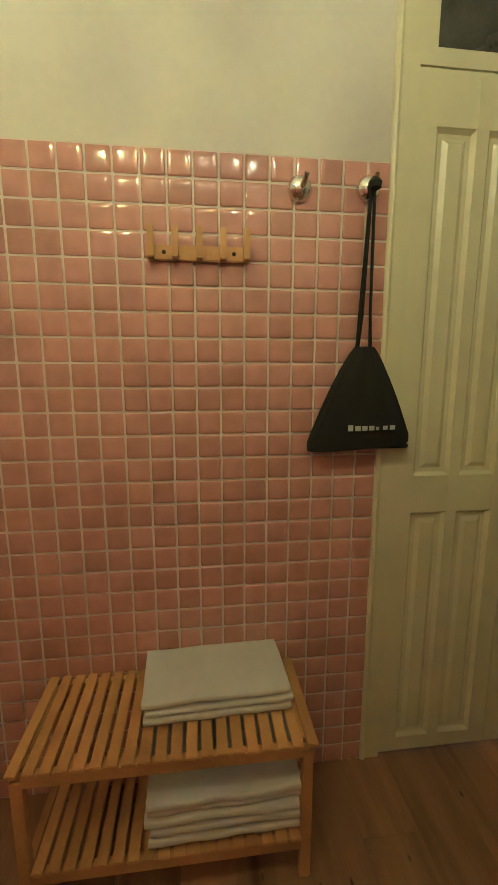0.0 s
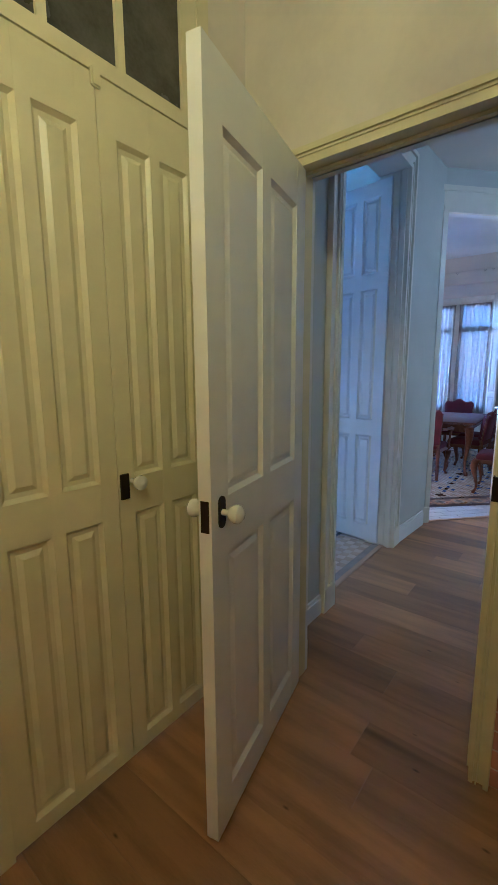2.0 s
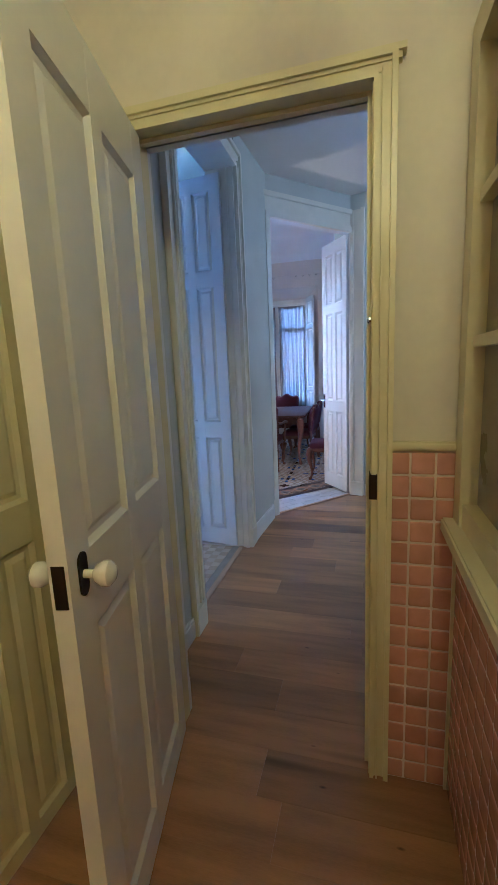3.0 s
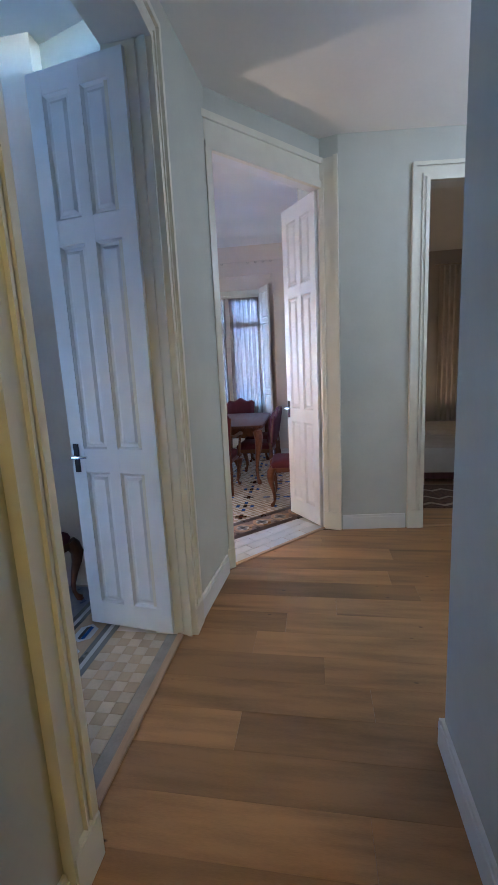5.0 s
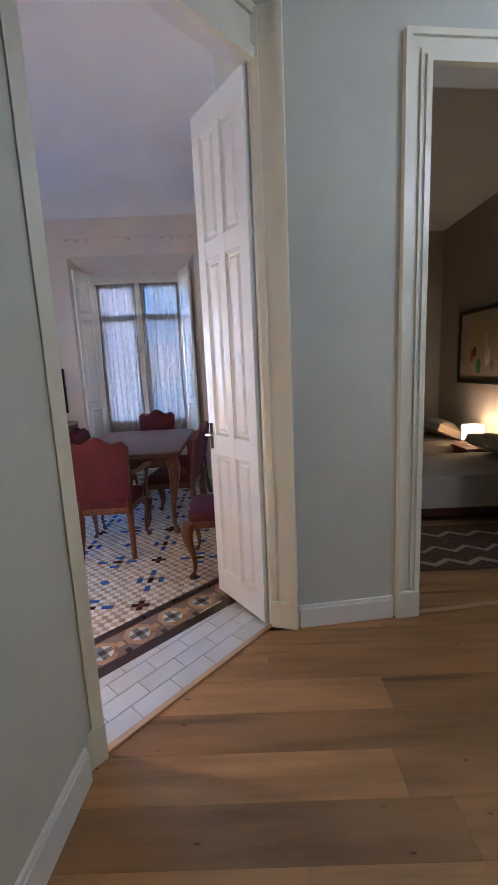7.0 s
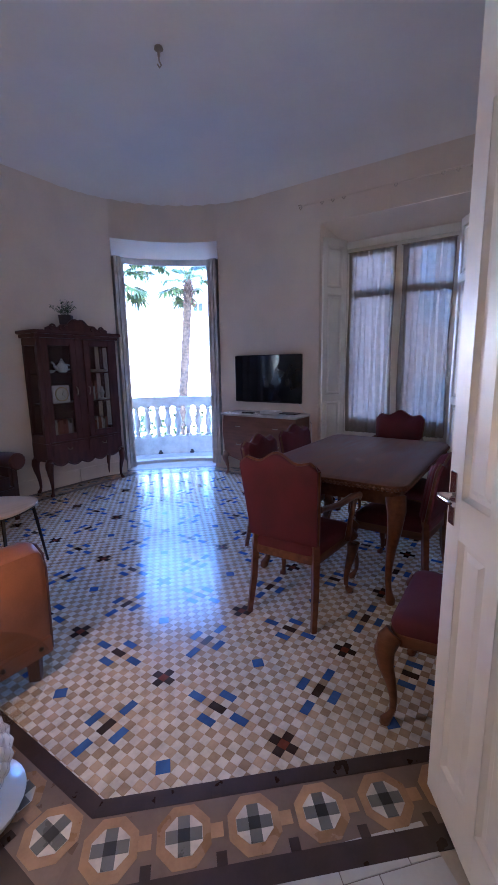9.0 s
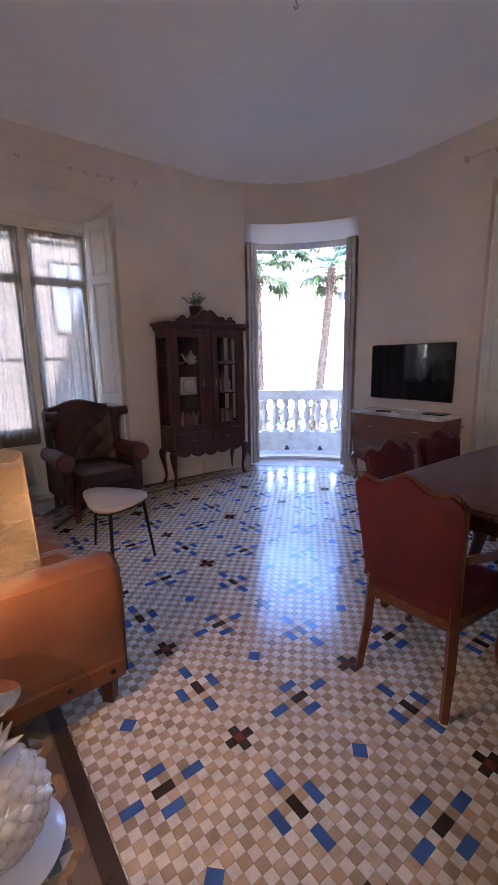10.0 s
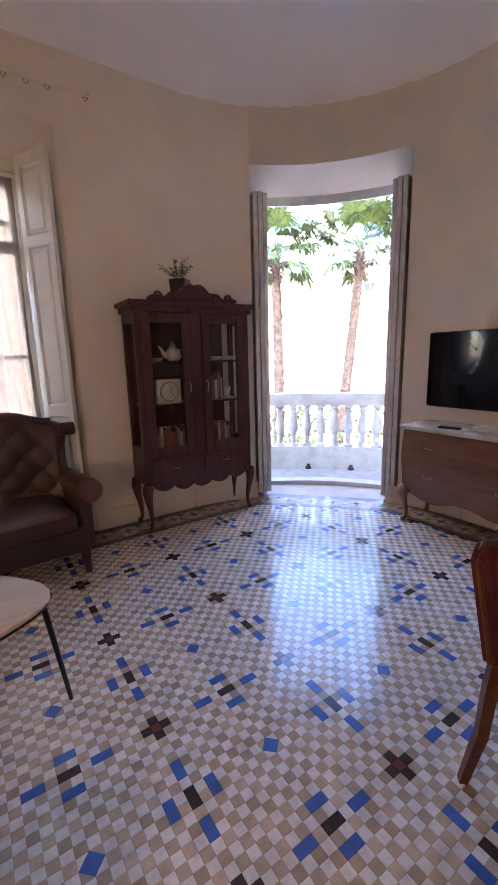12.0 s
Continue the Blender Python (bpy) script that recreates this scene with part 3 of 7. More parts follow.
casing("doorcasing_bath", (1.8095, 1.04), (1.8095, 0.282), 2.232, 0.055, -1, CB, "cream painted door casing", plinth=0)
w = bmesh.new()
bm_box(w, 1.776, 0.20, 2.284, 1.81, 1.10, 2.300)
bm_box(w, 1.784, 0.21, 2.268, 1.81, 1.09, 2.284)
structure("trim_bath_lintel", w, CB, "cream moulding over the bathroom door")
bath_door = panel_leaf("bath_door", pose(1.797, 1.030, 0.008, 0, 0, 192.6), 0.755, 2.215, 0.040, [(0.095, 0.345), (0.41, 0.66)], [(0.13, 0.93), (1.10, 2.06)], M["white"], "white painted panelled bathroom door standing open")
knob(bath_door, 0.70, 1.062, 0.040)
part("latch", box(0.752, -0.013, 1.015, 0.7565, 0.013, 1.105), M["iron"], bath_door, "dark iron latch face")
casing("doorcasing_bath_hall", (1.8905, 0.282), (1.8905, 1.04), 2.232, 0.09, -1, M["white"], "white painted door casing")

# side room double door
w = bmesh.new()
bm_box(w, 2.505, 1.236, 0, 2.545, 1.452, 2.92)
bm_box(w, 3.615, 1.236, 0, 3.655, 1.452, 2.92)
bm_box(w, 2.505, 1.236, 2.92, 3.655, 1.452, 2.95)
for y0, y1, d in ((1.238, 1.262, 0.012), (1.262, 1.272, 0.006), (1.288, 1.300, 0.008)):
    bm_box(w, 3.615 - d, y0, 0, 3.615, y1, 2.92)
    bm_box(w, 2.545, y0, 0, 2.545 + d, y1, 2.92)
structure("doorframe_study", w, M["ivory"], "white painted door lining")
casing("doorcasing_study", (2.54, 1.2365), (3.618, 1.243), 2.92, 0.13, -1, M["ivory"], "white moulded door casing")
ROWS6 = [(0.15, 0.93), (1.06, 2.10), (2.22, 2.78)]
leaf = panel_leaf("study_door", pose(3.612, 1.34, 0.006, 0, 0, 82), 0.535, 2.885, 0.042, [(0.085, 0.235), (0.300, 0.450)], ROWS6, M["white"], "white panelled double-door leaf standing open", group="hall door leaves")
lever(leaf, 0.50, 1.02, 0.042)
leaf = panel_leaf("study_door", pose(2.548, 1.34, 0.006, 0, 0, 97), 0.535, 2.885, 0.042, [(0.085, 0.235), (0.300, 0.450)], ROWS6, M["white"], "white panelled double-door leaf standing open", group="hall door leaves")

# salon double door
jd = Vector((JR[0] - JL[0], JR[1] - JL[1], 0)).normalized()
jn = Vector((-jd.y, jd.x, 0))
mj, nj = along(JL, JR)
w = bmesh.new()
bm_box(w, 0.0, -0.004, 0, 0.018, 0.012, 2.838)
bm_box(w, nj - 0.018, -0.004, 0, nj, 0.012, 2.838)
bm_box(w, 0.0, -0.004, 2.838, nj, 0.083, 2.852)
structure("doorframe_salon", w, M["white"], "white painted door lining", mj)
casing("doorcasing_salon", (JL[0] + jd.x * 0.016, JL[1] + jd.y * 0.016), (JR[0] - jd.x * 0.016, JR[1] - jd.y * 0.016), 2.835, 0.21, -1, M["ivory"], "white moulded door casing")
# moulded board on the short return beside the salon door
mr, nr = along(JR, (5.222, 0.327))
w = box(0.004, 0, 0, nr, -0.020, 3.045)
for q0, q1, dp, top in ((0.004, 0.036, -0.030, 3.035), (nr - 0.030, nr + 0.004, -0.036, 3.05)):
    bm_box(w, q0, 0, 0, q1, dp, top)
bm_box(w, 0.0, 0, 0, nr + 0.006, -0.040, 0.16, bevel=0.004)
structure("doorcasing_salon_return", w, M["ivory"], "ivory painted moulded casing board", mr)
leaf = panel_leaf("salon_door", pose(JR[0] - jd.x * 0.024 + jn.x * 0.02, JR[1] - jd.y * 0.024 + jn.y * 0.02, 0.006, 0, 0, 35.8), 0.498, 2.822, 0.042, [(0.076, 0.219), (0.280, 0.423)], [(0.17, 0.94), (1.06, 2.06), (2.16, 2.70)], M["white"], "white panelled double-door leaf standing open", group="hall door leaves")
lever(leaf, 0.468, 1.06, 0.042, plate=("chrome", "chrome handle plate"))

# bedroom doorway
ba, bb = (5.308, -0.355), (5.434, -1.35)
mb, nb = along(ba, bb)
w = bmesh.new()
bm_box(w, 0.0, -0.004, 0, 0.02, 0.155, 2.825)
bm_box(w, nb - 0.02, -0.004, 0, nb, 0.155, 2.825)
bm_box(w, 0.0, -0.004, 2.825, nb, 0.155, 2.845)
structure("doorframe_bedroom", w, M["white"], "white painted door lining", mb)
casing("doorcasing_bedroom", (ba[0] + 0.002, ba[1] - 0.015), (bb[0] - 0.002, bb[1] + 0.015), 2.823, 0.125, -1, M["ivory"], "white moulded door casing")


def baseboard(name, a, b, h=0.12, t=0.018, side=-1, material=None):
    m, n = along(a, b)
    w = box(0, 0, 0, n, side * t, h - 0.02)
    bm_box(w, 0, 0, h - 0.02, n, side * t * 0.7, h)
    structure(name, w, material or M["white"], "white painted baseboard", m)


baseboard("baseboard_hall_a", (1.89, 1.235), (2.40, 1.235))
baseboard("baseboard_hall_b", (3.76, 1.2285), (4.35, 1.1925), 0.14)
baseboard("baseboard_hall_c", (5.2235, 0.317), (5.290, -0.225), 0.13)
baseboard("baseboard_hall_d", (1.89, 0.075), (3.03, 0.075), side=1)
baseboard("baseboard_hall_e", (3.03, 0.093), (3.03, -2.5), side=1)
for nm, a, b in (("n", (0.98, 4.07), (1.88, 4.07)), ("e", (3.6, 2.35), (3.6, 1.54)), ("s", (3.6, -0.81), (0.2, -0.81))):
    baseboard("baseboard_salon_" + nm, salon(*a), salon(*b), 0.17, 0.015, side=-1, material=M["salon_wall"])
w = bmesh.new()
for a0, a1 in ((1, 24), (67, 89)):
    for k in range(6):
        p, q = a0 + (a1 - a0) * k / 6, a0 + (a1 - a0) * (k + 1) / 6
        bm_prism(w, [arc(p, ARC_R - 0.015), arc(p, ARC_R), arc(q, ARC_R), arc(q, ARC_R - 0.015)], 0, 0.17)
structure("baseboard_salon_arc", w, M["salon_wall"], "low plaster baseboard", LR)

# wooden floor strip at the side room, tiled sill of the salon door
oakstrip = mat("oak_strip", (0.50, 0.33, 0.19), 0.5, var=0.12, scale=5, stretch=(1, 8, 8))
single("threshold_strip", box(2.545, 1.285, 0, 3.615, 1.325, 0.010, bevel=0.003), oakstrip, "pale oak threshold strip screwed to the floor", "threshold")
m, n = along(JL, JR)
single("threshold_strip", box(0.02, -0.02, 0, n - 0.02, 0.015, 0.008, bevel=0.003), oakstrip, "pale oak threshold strip by the salon door", "threshold", m)
m2, n2 = along((5.312, -0.37), (5.432, -1.33))
single("threshold_strip", box(0, -0.02, 0, n2, 0.015, 0.008, bevel=0.003), oakstrip, "pale oak threshold strip by the bedroom door", "threshold", m2)


# ---- inner window of the bathroom ----
win = thing("bath_window", pose(0.965, 0.02, 0), "cream painted inner window with dusty frosted panes", "window")
w = bmesh.new()
bm_box(w, -0.03, -0.06, 0.99, 0.05, 0.02, 2.3)
bm_box(w, 0.75, -0.06, 0.99, 0.83, 0.02, 2.3)
bm_box(w, 0.05, -0.06, 2.22, 0.75, 0.02, 2.3)
bm_box(w, 0.05, -0.06, 0.99, 0.75, 0.012, 1.06)
bm_box(w, 0.375, -0.05, 1.06, 0.425, 0.010, 2.22)
for z in (1.5, 1.86):
    bm_box(w, 0.05, -0.045, z, 0.375, 0.004, z + 0.03)
    bm_box(w, 0.425, -0.045, z, 0.75, 0.004, z + 0.03)
part("frame", w, CB, win)
part("sill", box(-0.05, 0.0, 0.945, 0.835, 0.055, 0.99, bevel=0.006), CB, win)
for x0, x1 in ((0.05, 0.375), (0.425, 0.75)):
    for z0, z1 in ((1.06, 1.5), (1.53, 1.86), (1.89, 2.22)):
        part("pane", box(x0, -0.03, z0, x1, -0.026, z1), M["frosted"], win, "dusty frosted glass pane")
w = bmesh.new()
bm_box(w, 1.785, 0.02, 1.200, 1.81, 0.262, 1.228, bevel=0.006)
bm_box(w, 1.790, 0.020, 0.0, 1.81, 0.036, 1.20)
structure("trim_bath_tiles", w, CB, "cream wooden moulding over the tiles")


# ---- curtained french windows of the salon ----
def french_window(name, m, width, head, label):
    # origin at the middle of the recess on the inner wall line, room side is -y
    d = thing(name, m, label, "window", "curtained windows")
    full, width = width, 1.27
    hw, y0, y1 = width / 2 - 0.03, 0.235, 0.295
    w = bmesh.new()
    bm_box(w, -width / 2, y0 - 0.02, 0, -hw, y1 + 0.02, head)
    bm_box(w, hw, y0 - 0.02, 0, width / 2, y1 + 0.02, head)
    bm_box(w, -hw, y0 - 0.02, head - 0.08, hw, y1 + 0.02, head)
    bm_box(w, -hw, y0 - 0.02, 0, hw, y1 + 0.02, 0.05)
    part("frame", w, M["shutter"], d)
    part("astragal", box(-0.022, y0 - 0.012, 0.05, 0.022, y0 + 0.03, head - 0.08, bevel=0.004), M["shutter"], d)
    for s in (-1, 1):
        x0, x1 = (-hw, -0.003) if s < 0 else (0.003, hw)
        w = bmesh.new()
        e0, e1 = (0.06, 0.09) if s < 0 else (0.09, 0.06)
        for a, b in ((x0, x0 + e0), (x1 - e1, x1)):
            bm_box(w, a, y0, 0.05, b, y1, head - 0.08, bevel=0.004)
        for z0, z1 in ((0.05, 0.16), (0.66, 0.78), (2.22, 2.30), (head - 0.17, head - 0.08)):
            bm_box(w, x0 + e0, y0 + 0.002, z0, x1 - e1, y1 - 0.002, z1, bevel=0.003)
        leaf = part("sash", w, M["shutter"], d)
        part("panel", panel_bm(x0 + e0, x1 - e1, 0.16, 0.66, 0.05), M["shutter"], leaf, m=pose(0, (y0 + y1) / 2, 0))
        for z0, z1 in ((0.78, 2.22), (2.30, head - 0.17)):
            g = part("pane", box(x0 + e0, 0.262, z0, x1 - e1, 0.266, z1), M["glass"], leaf)
            g.visible_shadow = False

        def cloth(a, b, x0=x0, x1=x1, s=s):
            x = x0 + 0.035 + (x1 - x0 - 0.07) * a
            fold = 0.012 * math.sin(a * 41 + s) + 0.006 * math.sin(a * 90 + 2 * s)
            return (x + 0.008 * math.sin(b * 7 + a * 20), y0 - 0.035 + fold * (0.6 + 0.6 * b), head - 0.13 - b * (head - 0.13 - 0.62) - 0.012 * abs(math.sin(a * 45)) * (b > 0.99))
        part("sheer_curtain", bm_grid(bmesh.new(), cloth, 60, 26), M["sheer"], d, "white lace sheer curtain", smooth=True)
        part("curtain_rod", bm_tube(bmesh.new(), [(x0 + 0.02, y0 - 0.035, head - 0.13), (x1 - 0.02, y0 - 0.035, head - 0.13)], 0.006, 8), M["rodm"], d)
        # inner shutters folded back against the recess
        sh = part("shutter", box(-0.001, -0.001, 0.05, 0.001, 0.001, 0.06), M["shutter"], d, m=pose(s * (width / 2 - 0.015), y0 - 0.035, 0, 0, 0, -90 + s * 30))
        w = bm_prism(bmesh.new(), [(s * full / 2, 0.0), (s * full / 2, 0.31), (s * width / 2, 0.31), (s * width / 2, y0 + 0.005)], 0, 3.05)
        part("reveal", w, M["salon_wall"], d, "splayed plaster reveal")
        w = bmesh.new()
        for k, (a, b) in enumerate(((0, 0.05), (0.27, 0.32))):
            bm_box(w, a, -0.016, 0.06, b, 0.016, head + 0.02)
        for z0, z1 in ((0.06, 0.16), (1.0, 1.08), (2.25, 2.33), (head - 0.06, head + 0.02)):
            bm_box(w, 0.05, -0.0155, z0, 0.27, 0.0155, z1)
        part("shutter_frame", w, M["shutter"], sh)
        for z0, z1 in ((0.16, 1.0), (1.08, 2.25), (2.33, head - 0.06)):
            part("shutter_panel", panel_bm(0.05, 0.27, z0, z1, 0.03), M["shutter"], sh)
        w = box(0.01, -0.042 if s < 0 else 0.018, 0.06, 0.25, -0.018 if s < 0 else 0.042, head)
        part("shutter_fold", w, M["shutter"], sh)
    part("head_panel", box(-full / 2, y0 - 0.01, head, full / 2, y1, 3.06), M["salon_wall"], d)
    w = bm_prism(bmesh.new(), [(0.005, 3.048), (y0 - 0.012, 3.048), (y0 - 0.012, head + 0.01)], -full / 2, full / 2)
    bmesh.ops.transform(w, matrix=Matrix(((0, 0, 1, 0), (1, 0, 0, 0), (0, 1, 0, 0), (0, 0, 0, 1))), verts=w.verts)
    part("soffit", w, M["salon_wall"], d, "sloping plaster soffit")
    return d


french_window("salon_window", LR @ pose(0.10, 4.07, 0), 1.72, 2.85, "cream french window with lace sheers and open inner shutters")
french_window("salon_window", LR @ pose(3.6, 0.66, 0, 0, 0, -90), 1.72, 2.85, "cream french window with lace sheers beside the dining table")


def curtain_rod(m, half):
    d = thing("curtain_rail", m, "old gilt curtain rail with ring hooks above the recess", "curtain rail", "curtain rails")
    part("rail", bm_tube(bmesh.new(), [(-half, -0.05, 3.27), (half, -0.05, 3.27)], 0.008, 8), M["salon_wall"], d)
    for x in [-half + 0.03, half - 0.03, 0.0] + [half - 0.28 - 0.13 * k for k in range(4)] + [-half + 0.3 + 0.13 * k for k in range(3)]:
        w = bm_tube(bmesh.new(), [(x, -0.05, 3.272), (x + 0.018, -0.05, 3.255), (x, -0.05, 3.232), (x - 0.018, -0.05, 3.252), (x, -0.05, 3.274)], 0.005, 6)
        part("ring", w, M["rodm"], d)
    for x in (-half + 0.01, half - 0.01):
        part("bracket", bm_tube(bmesh.new(), [(x, 0.0, 3.29), (x, -0.03, 3.285), (x, -0.055, 3.272)], [0.014, 0.008, 0.012], 8), M["rodm"], d)


curtain_rod(LR @ pose(0.10, 4.07, 0), 1.12)
curtain_rod(LR @ pose(3.6, 0.66, 0, 0, 0, -90), 1.12)

# ---- balcony opening ----
balc = thing("balcony_window", LR @ pose(ARC_C[0], ARC_C[1], 0), "weathered grey balcony window with folding leaves standing open", "window")


def pol(a, r):
    return (r * math.cos(radians(a)), r * math.sin(radians(a)))


def ring_bm(w, a0, a1, r0, r1, z0, z1, n=10):
    for k in range(n):
        p, q = a0 + (a1 - a0) * k / n, a0 + (a1 - a0) * (k + 1) / n
        bm_prism(w, [pol(p, r0), pol(p, r1), pol(q, r1), pol(q, r0)], z0, z1)
    bmesh.ops.remove_doubles(w, verts=w.verts, dist=0.0004)
    return w


w = bmesh.new()
ring_bm(w, A0, A1, ARC_R + 0.40, ARC_R + 0.47, 2.90, 3.09)
part("head_frame", w, M["grey_shutter"], balc)
part("head_rail", ring_bm(bmesh.new(), A0, A1, ARC_R + 0.37, ARC_R + 0.398, 2.86, 2.94), M["grey_shutter"], balc)
for a in (A0 + 1.3, A1 - 1.3):
    part("jamb", ring_bm(bmesh.new(), a - 1.2, a + 1.2, ARC_R + 0.40, ARC_R + 0.47, 0, 2.90, 2), M["grey_shutter"], balc)
part("sill", ring_bm(bmesh.new(), A0, A1, ARC_R + 0.36, ARC_R + 0.50, 0.0, 0.045), M["grey_shutter"], balc)
# folded leaves at both sides
for a, s in ((A0 + 0.8, 1), (A1 - 0.8, -1)):
    base = pol(a, ARC_R + 0.39)
    for k, (turn, off) in enumerate(((3, 0.0), (4, 0.0395), (6, 0.079))):
        lf = part("folding_leaf", box(-0.001, -0.001, 0.05, 0.001, 0.001, 0.06), M["grey_shutter"], balc, m=pose(base[0] - s * math.sin(radians(a)) * off, base[1] + s * math.cos(radians(a)) * off, 0, 0, 0, a + 180 - s * turn))
        L = 0.41 if k < 2 else 0.38
        w = bmesh.new()
        bm_box(w, 0, -0.019, 0.05, 0.06, 0.019, 2.86)
        bm_box(w, L - 0.06, -0.019, 0.05, L, 0.019, 2.86)
        for z0, z1 in ((0.05, 0.15), (0.82, 0.92), (2.28, 2.36), (2.78, 2.86)):
            bm_box(w, 0.06, -0.0185, z0, L - 0.06, 0.0185, z1)
        part("leaf_frame", w, M["grey_shutter"], lf)
        for z0, z1 in ((0.15, 0.82), (0.92, 2.28), (2.36, 2.78)):
            part("leaf_panel", panel_bm(0.06, L - 0.06, z0, z1, 0.034), M["grey_shutter"], lf)
w = bmesh.new()
ring_bm(w, 2, 88, ARC_R + 0.50, ARC_R + 1.30, -0.25, -0.005, 14)
structure("balcony_slab", w, M["stone"], "pale stone balcony floor", LR @ pose(ARC_C[0], ARC_C[1], 0))
bal = thing("balustrade", LR @ pose(ARC_C[0], ARC_C[1], 0), "pale stone balcony balustrade with turned balusters", "balustrade")
RB = ARC_R + 1.12
w = bmesh.new()
ring_bm(w, 2, 88, RB - 0.09, RB + 0.09, 0.87, 0.95, 16)
ring_bm(w, 2, 88, RB - 0.06, RB + 0.06, 0.80, 0.87, 16)
part("rail", w, M["stone"], bal)
part("plinth", ring_bm(bmesh.new(), 2, 88, RB - 0.07, RB + 0.07, -0.005, 0.28, 16), M["stone"], bal)
for a in (38.0, 49.0):
    p = pol(a, RB - 0.075)
    part("drain", bm_lathe(bmesh.new(), [(0.04, 0), (0.04, 0.02), (0.024, 0.035), (0.02, 0.06), (0.004, 0.065)], 12, pose(p[0], p[1], -0.004, 0, 0, a)), M["iron"], bal, "small dark drain outlet", smooth=True)
bprof = [(0.062, 0.0), (0.062, 0.03), (0.03, 0.05), (0.042, 0.085), (0.03, 0.12), (0.036, 0.16), (0.062, 0.22), (0.066, 0.27), (0.05, 0.34), (0.034, 0.40), (0.036, 0.44), (0.05, 0.47), (0.034, 0.49), (0.06, 0.515), (0.06, 0.54)]
bmesh_data = mesh_of(bm_lathe(bmesh.new(), bprof, 14), "baluster", M["stone"], True)
for k in range(24):
    p = pol(4.5 + k * 3.45, RB)
    part("baluster", bmesh_data, None, bal, m=pose(p[0], p[1], 0.275))


# ---- furniture builders ----
def rounded_poly(pts, r, n=6):
    out, k = [], len(pts)
    for i in range(k):
        p, a, b = Vector(pts[i]), Vector(pts[i - 1]), Vector(pts[(i + 1) % k])
        u, v = (a - p).normalized(), (b - p).normalized()
        rr = min(r, (a - p).length / 2.05, (b - p).length / 2.05)
        s, e = p + u * rr, p + v * rr
        for j in range(n + 1):
            t = j / n
            q = s * (1 - t) ** 2 + p * 2 * t * (1 - t) + e * t * t
            out.append((q.x, q.y))
    return out


def slab_bm(w, poly, z0, z1, ease=0.006):
    # plate with eased edges: inset rings at top and bottom
    cx, cy = sum(p[0] for p in poly) / len(poly), sum(p[1] for p in poly) / len(poly)

    def inset(d):
        out = []
        for x, y in poly:
            v = Vector((x - cx, y - cy))
            L = v.length
            v *= (L - d) / L
            out.append((cx + v.x, cy + v.y))
        return out
    levels = [(inset(ease), z0), (poly, z0 + ease), (poly, z1 - ease), (inset(ease * 0.3), z1 - ease * 0.3), (inset(ease), z1)]
    rings = [[w.verts.new((x, y, z)) for x, y in p] for p, z in levels]
    for r, q in zip(rings, rings[1:]):
        for k in range(len(r)):
            w.faces.new((r[k], r[(k + 1) % len(r)], q[(k + 1) % len(r)], q[k]))
    w.faces.new(rings[0][::-1])
    w.faces.new(rings[-1])
    return w


def cushion_bm(w, x0, y0, z0, x1, y1, z1, puff=0.03, n=12, wrinkle=0.0, m=None):
    cx, cy, hx, hy = (x0 + x1) / 2, (y0 + y1) / 2, (x1 - x0) / 2, (y1 - y0) / 2

    def pt(a, b, top):
        x, y = a * 2 - 1, b * 2 - 1
        e = (1 - abs(x) ** 6) * (1 - abs(y) ** 6)
        e2 = (1 - x * x) * (1 - y * y)
        z = z1 - 0.02 + 0.02 * e ** 0.5 + puff * e2 if top else z0 + 0.015 - 0.015 * e ** 0.5
        if wrinkle and top:
            z += wrinkle * e * noise.noise(Vector((x * 2.2, y * 6, x1)))
        k = 1 - 0.03 * (abs(x * y) ** 3)
        v = Vector((cx + hx * x * k, cy + hy * y * k, z))
        return m @ v if m else v
    top = [[w.verts.new(pt(i / n, j / n, True)) for j in range(n + 1)] for i in range(n + 1)]
    bot = [[w.verts.new(pt(i / n, j / n, False)) for j in range(n + 1)] for i in range(n + 1)]
    for i in range(n):
        for j in range(n):
            w.faces.new((top[i][j], top[i + 1][j], top[i + 1][j + 1], top[i][j + 1]))
            w.faces.new((bot[i][j], bot[i][j + 1], bot[i + 1][j + 1], bot[i + 1][j]))
    for i in range(n):
        w.faces.new((top[i][0], bot[i][0], bot[i + 1][0], top[i + 1][0]))
        w.faces.new((top[i][n], top[i + 1][n], bot[i + 1][n], bot[i][n]))
        w.faces.new((top[0][i], top[0][i + 1], bot[0][i + 1], bot[0][i]))
        w.faces.new((top[n][i], bot[n][i], bot[n][i + 1], top[n][i + 1]))
    return w


def cabriole(w, x, y, top, dx, dy, r=0.03, bow=0.045):
    pts, rad = [], []
    for t, o, k in ((1.0, 0.1, 1.35), (0.93, 0.6, 1.5), (0.82, 0.95, 1.35), (0.66, 0.75, 1.05), (0.48, 0.25, 0.75), (0.30, -0.1, 0.55), (0.16, -0.1, 0.46), (0.09, 0.15, 0.5), (0.04, 0.55, 0.75), (0.012, 0.6, 0.7), (0.0, 0.55, 0.5)):
        pts.append((x + dx * bow * o, y + dy * bow * o, top * t))
        rad.append(r * k)
    return bm_tube(w, pts, rad, 10)


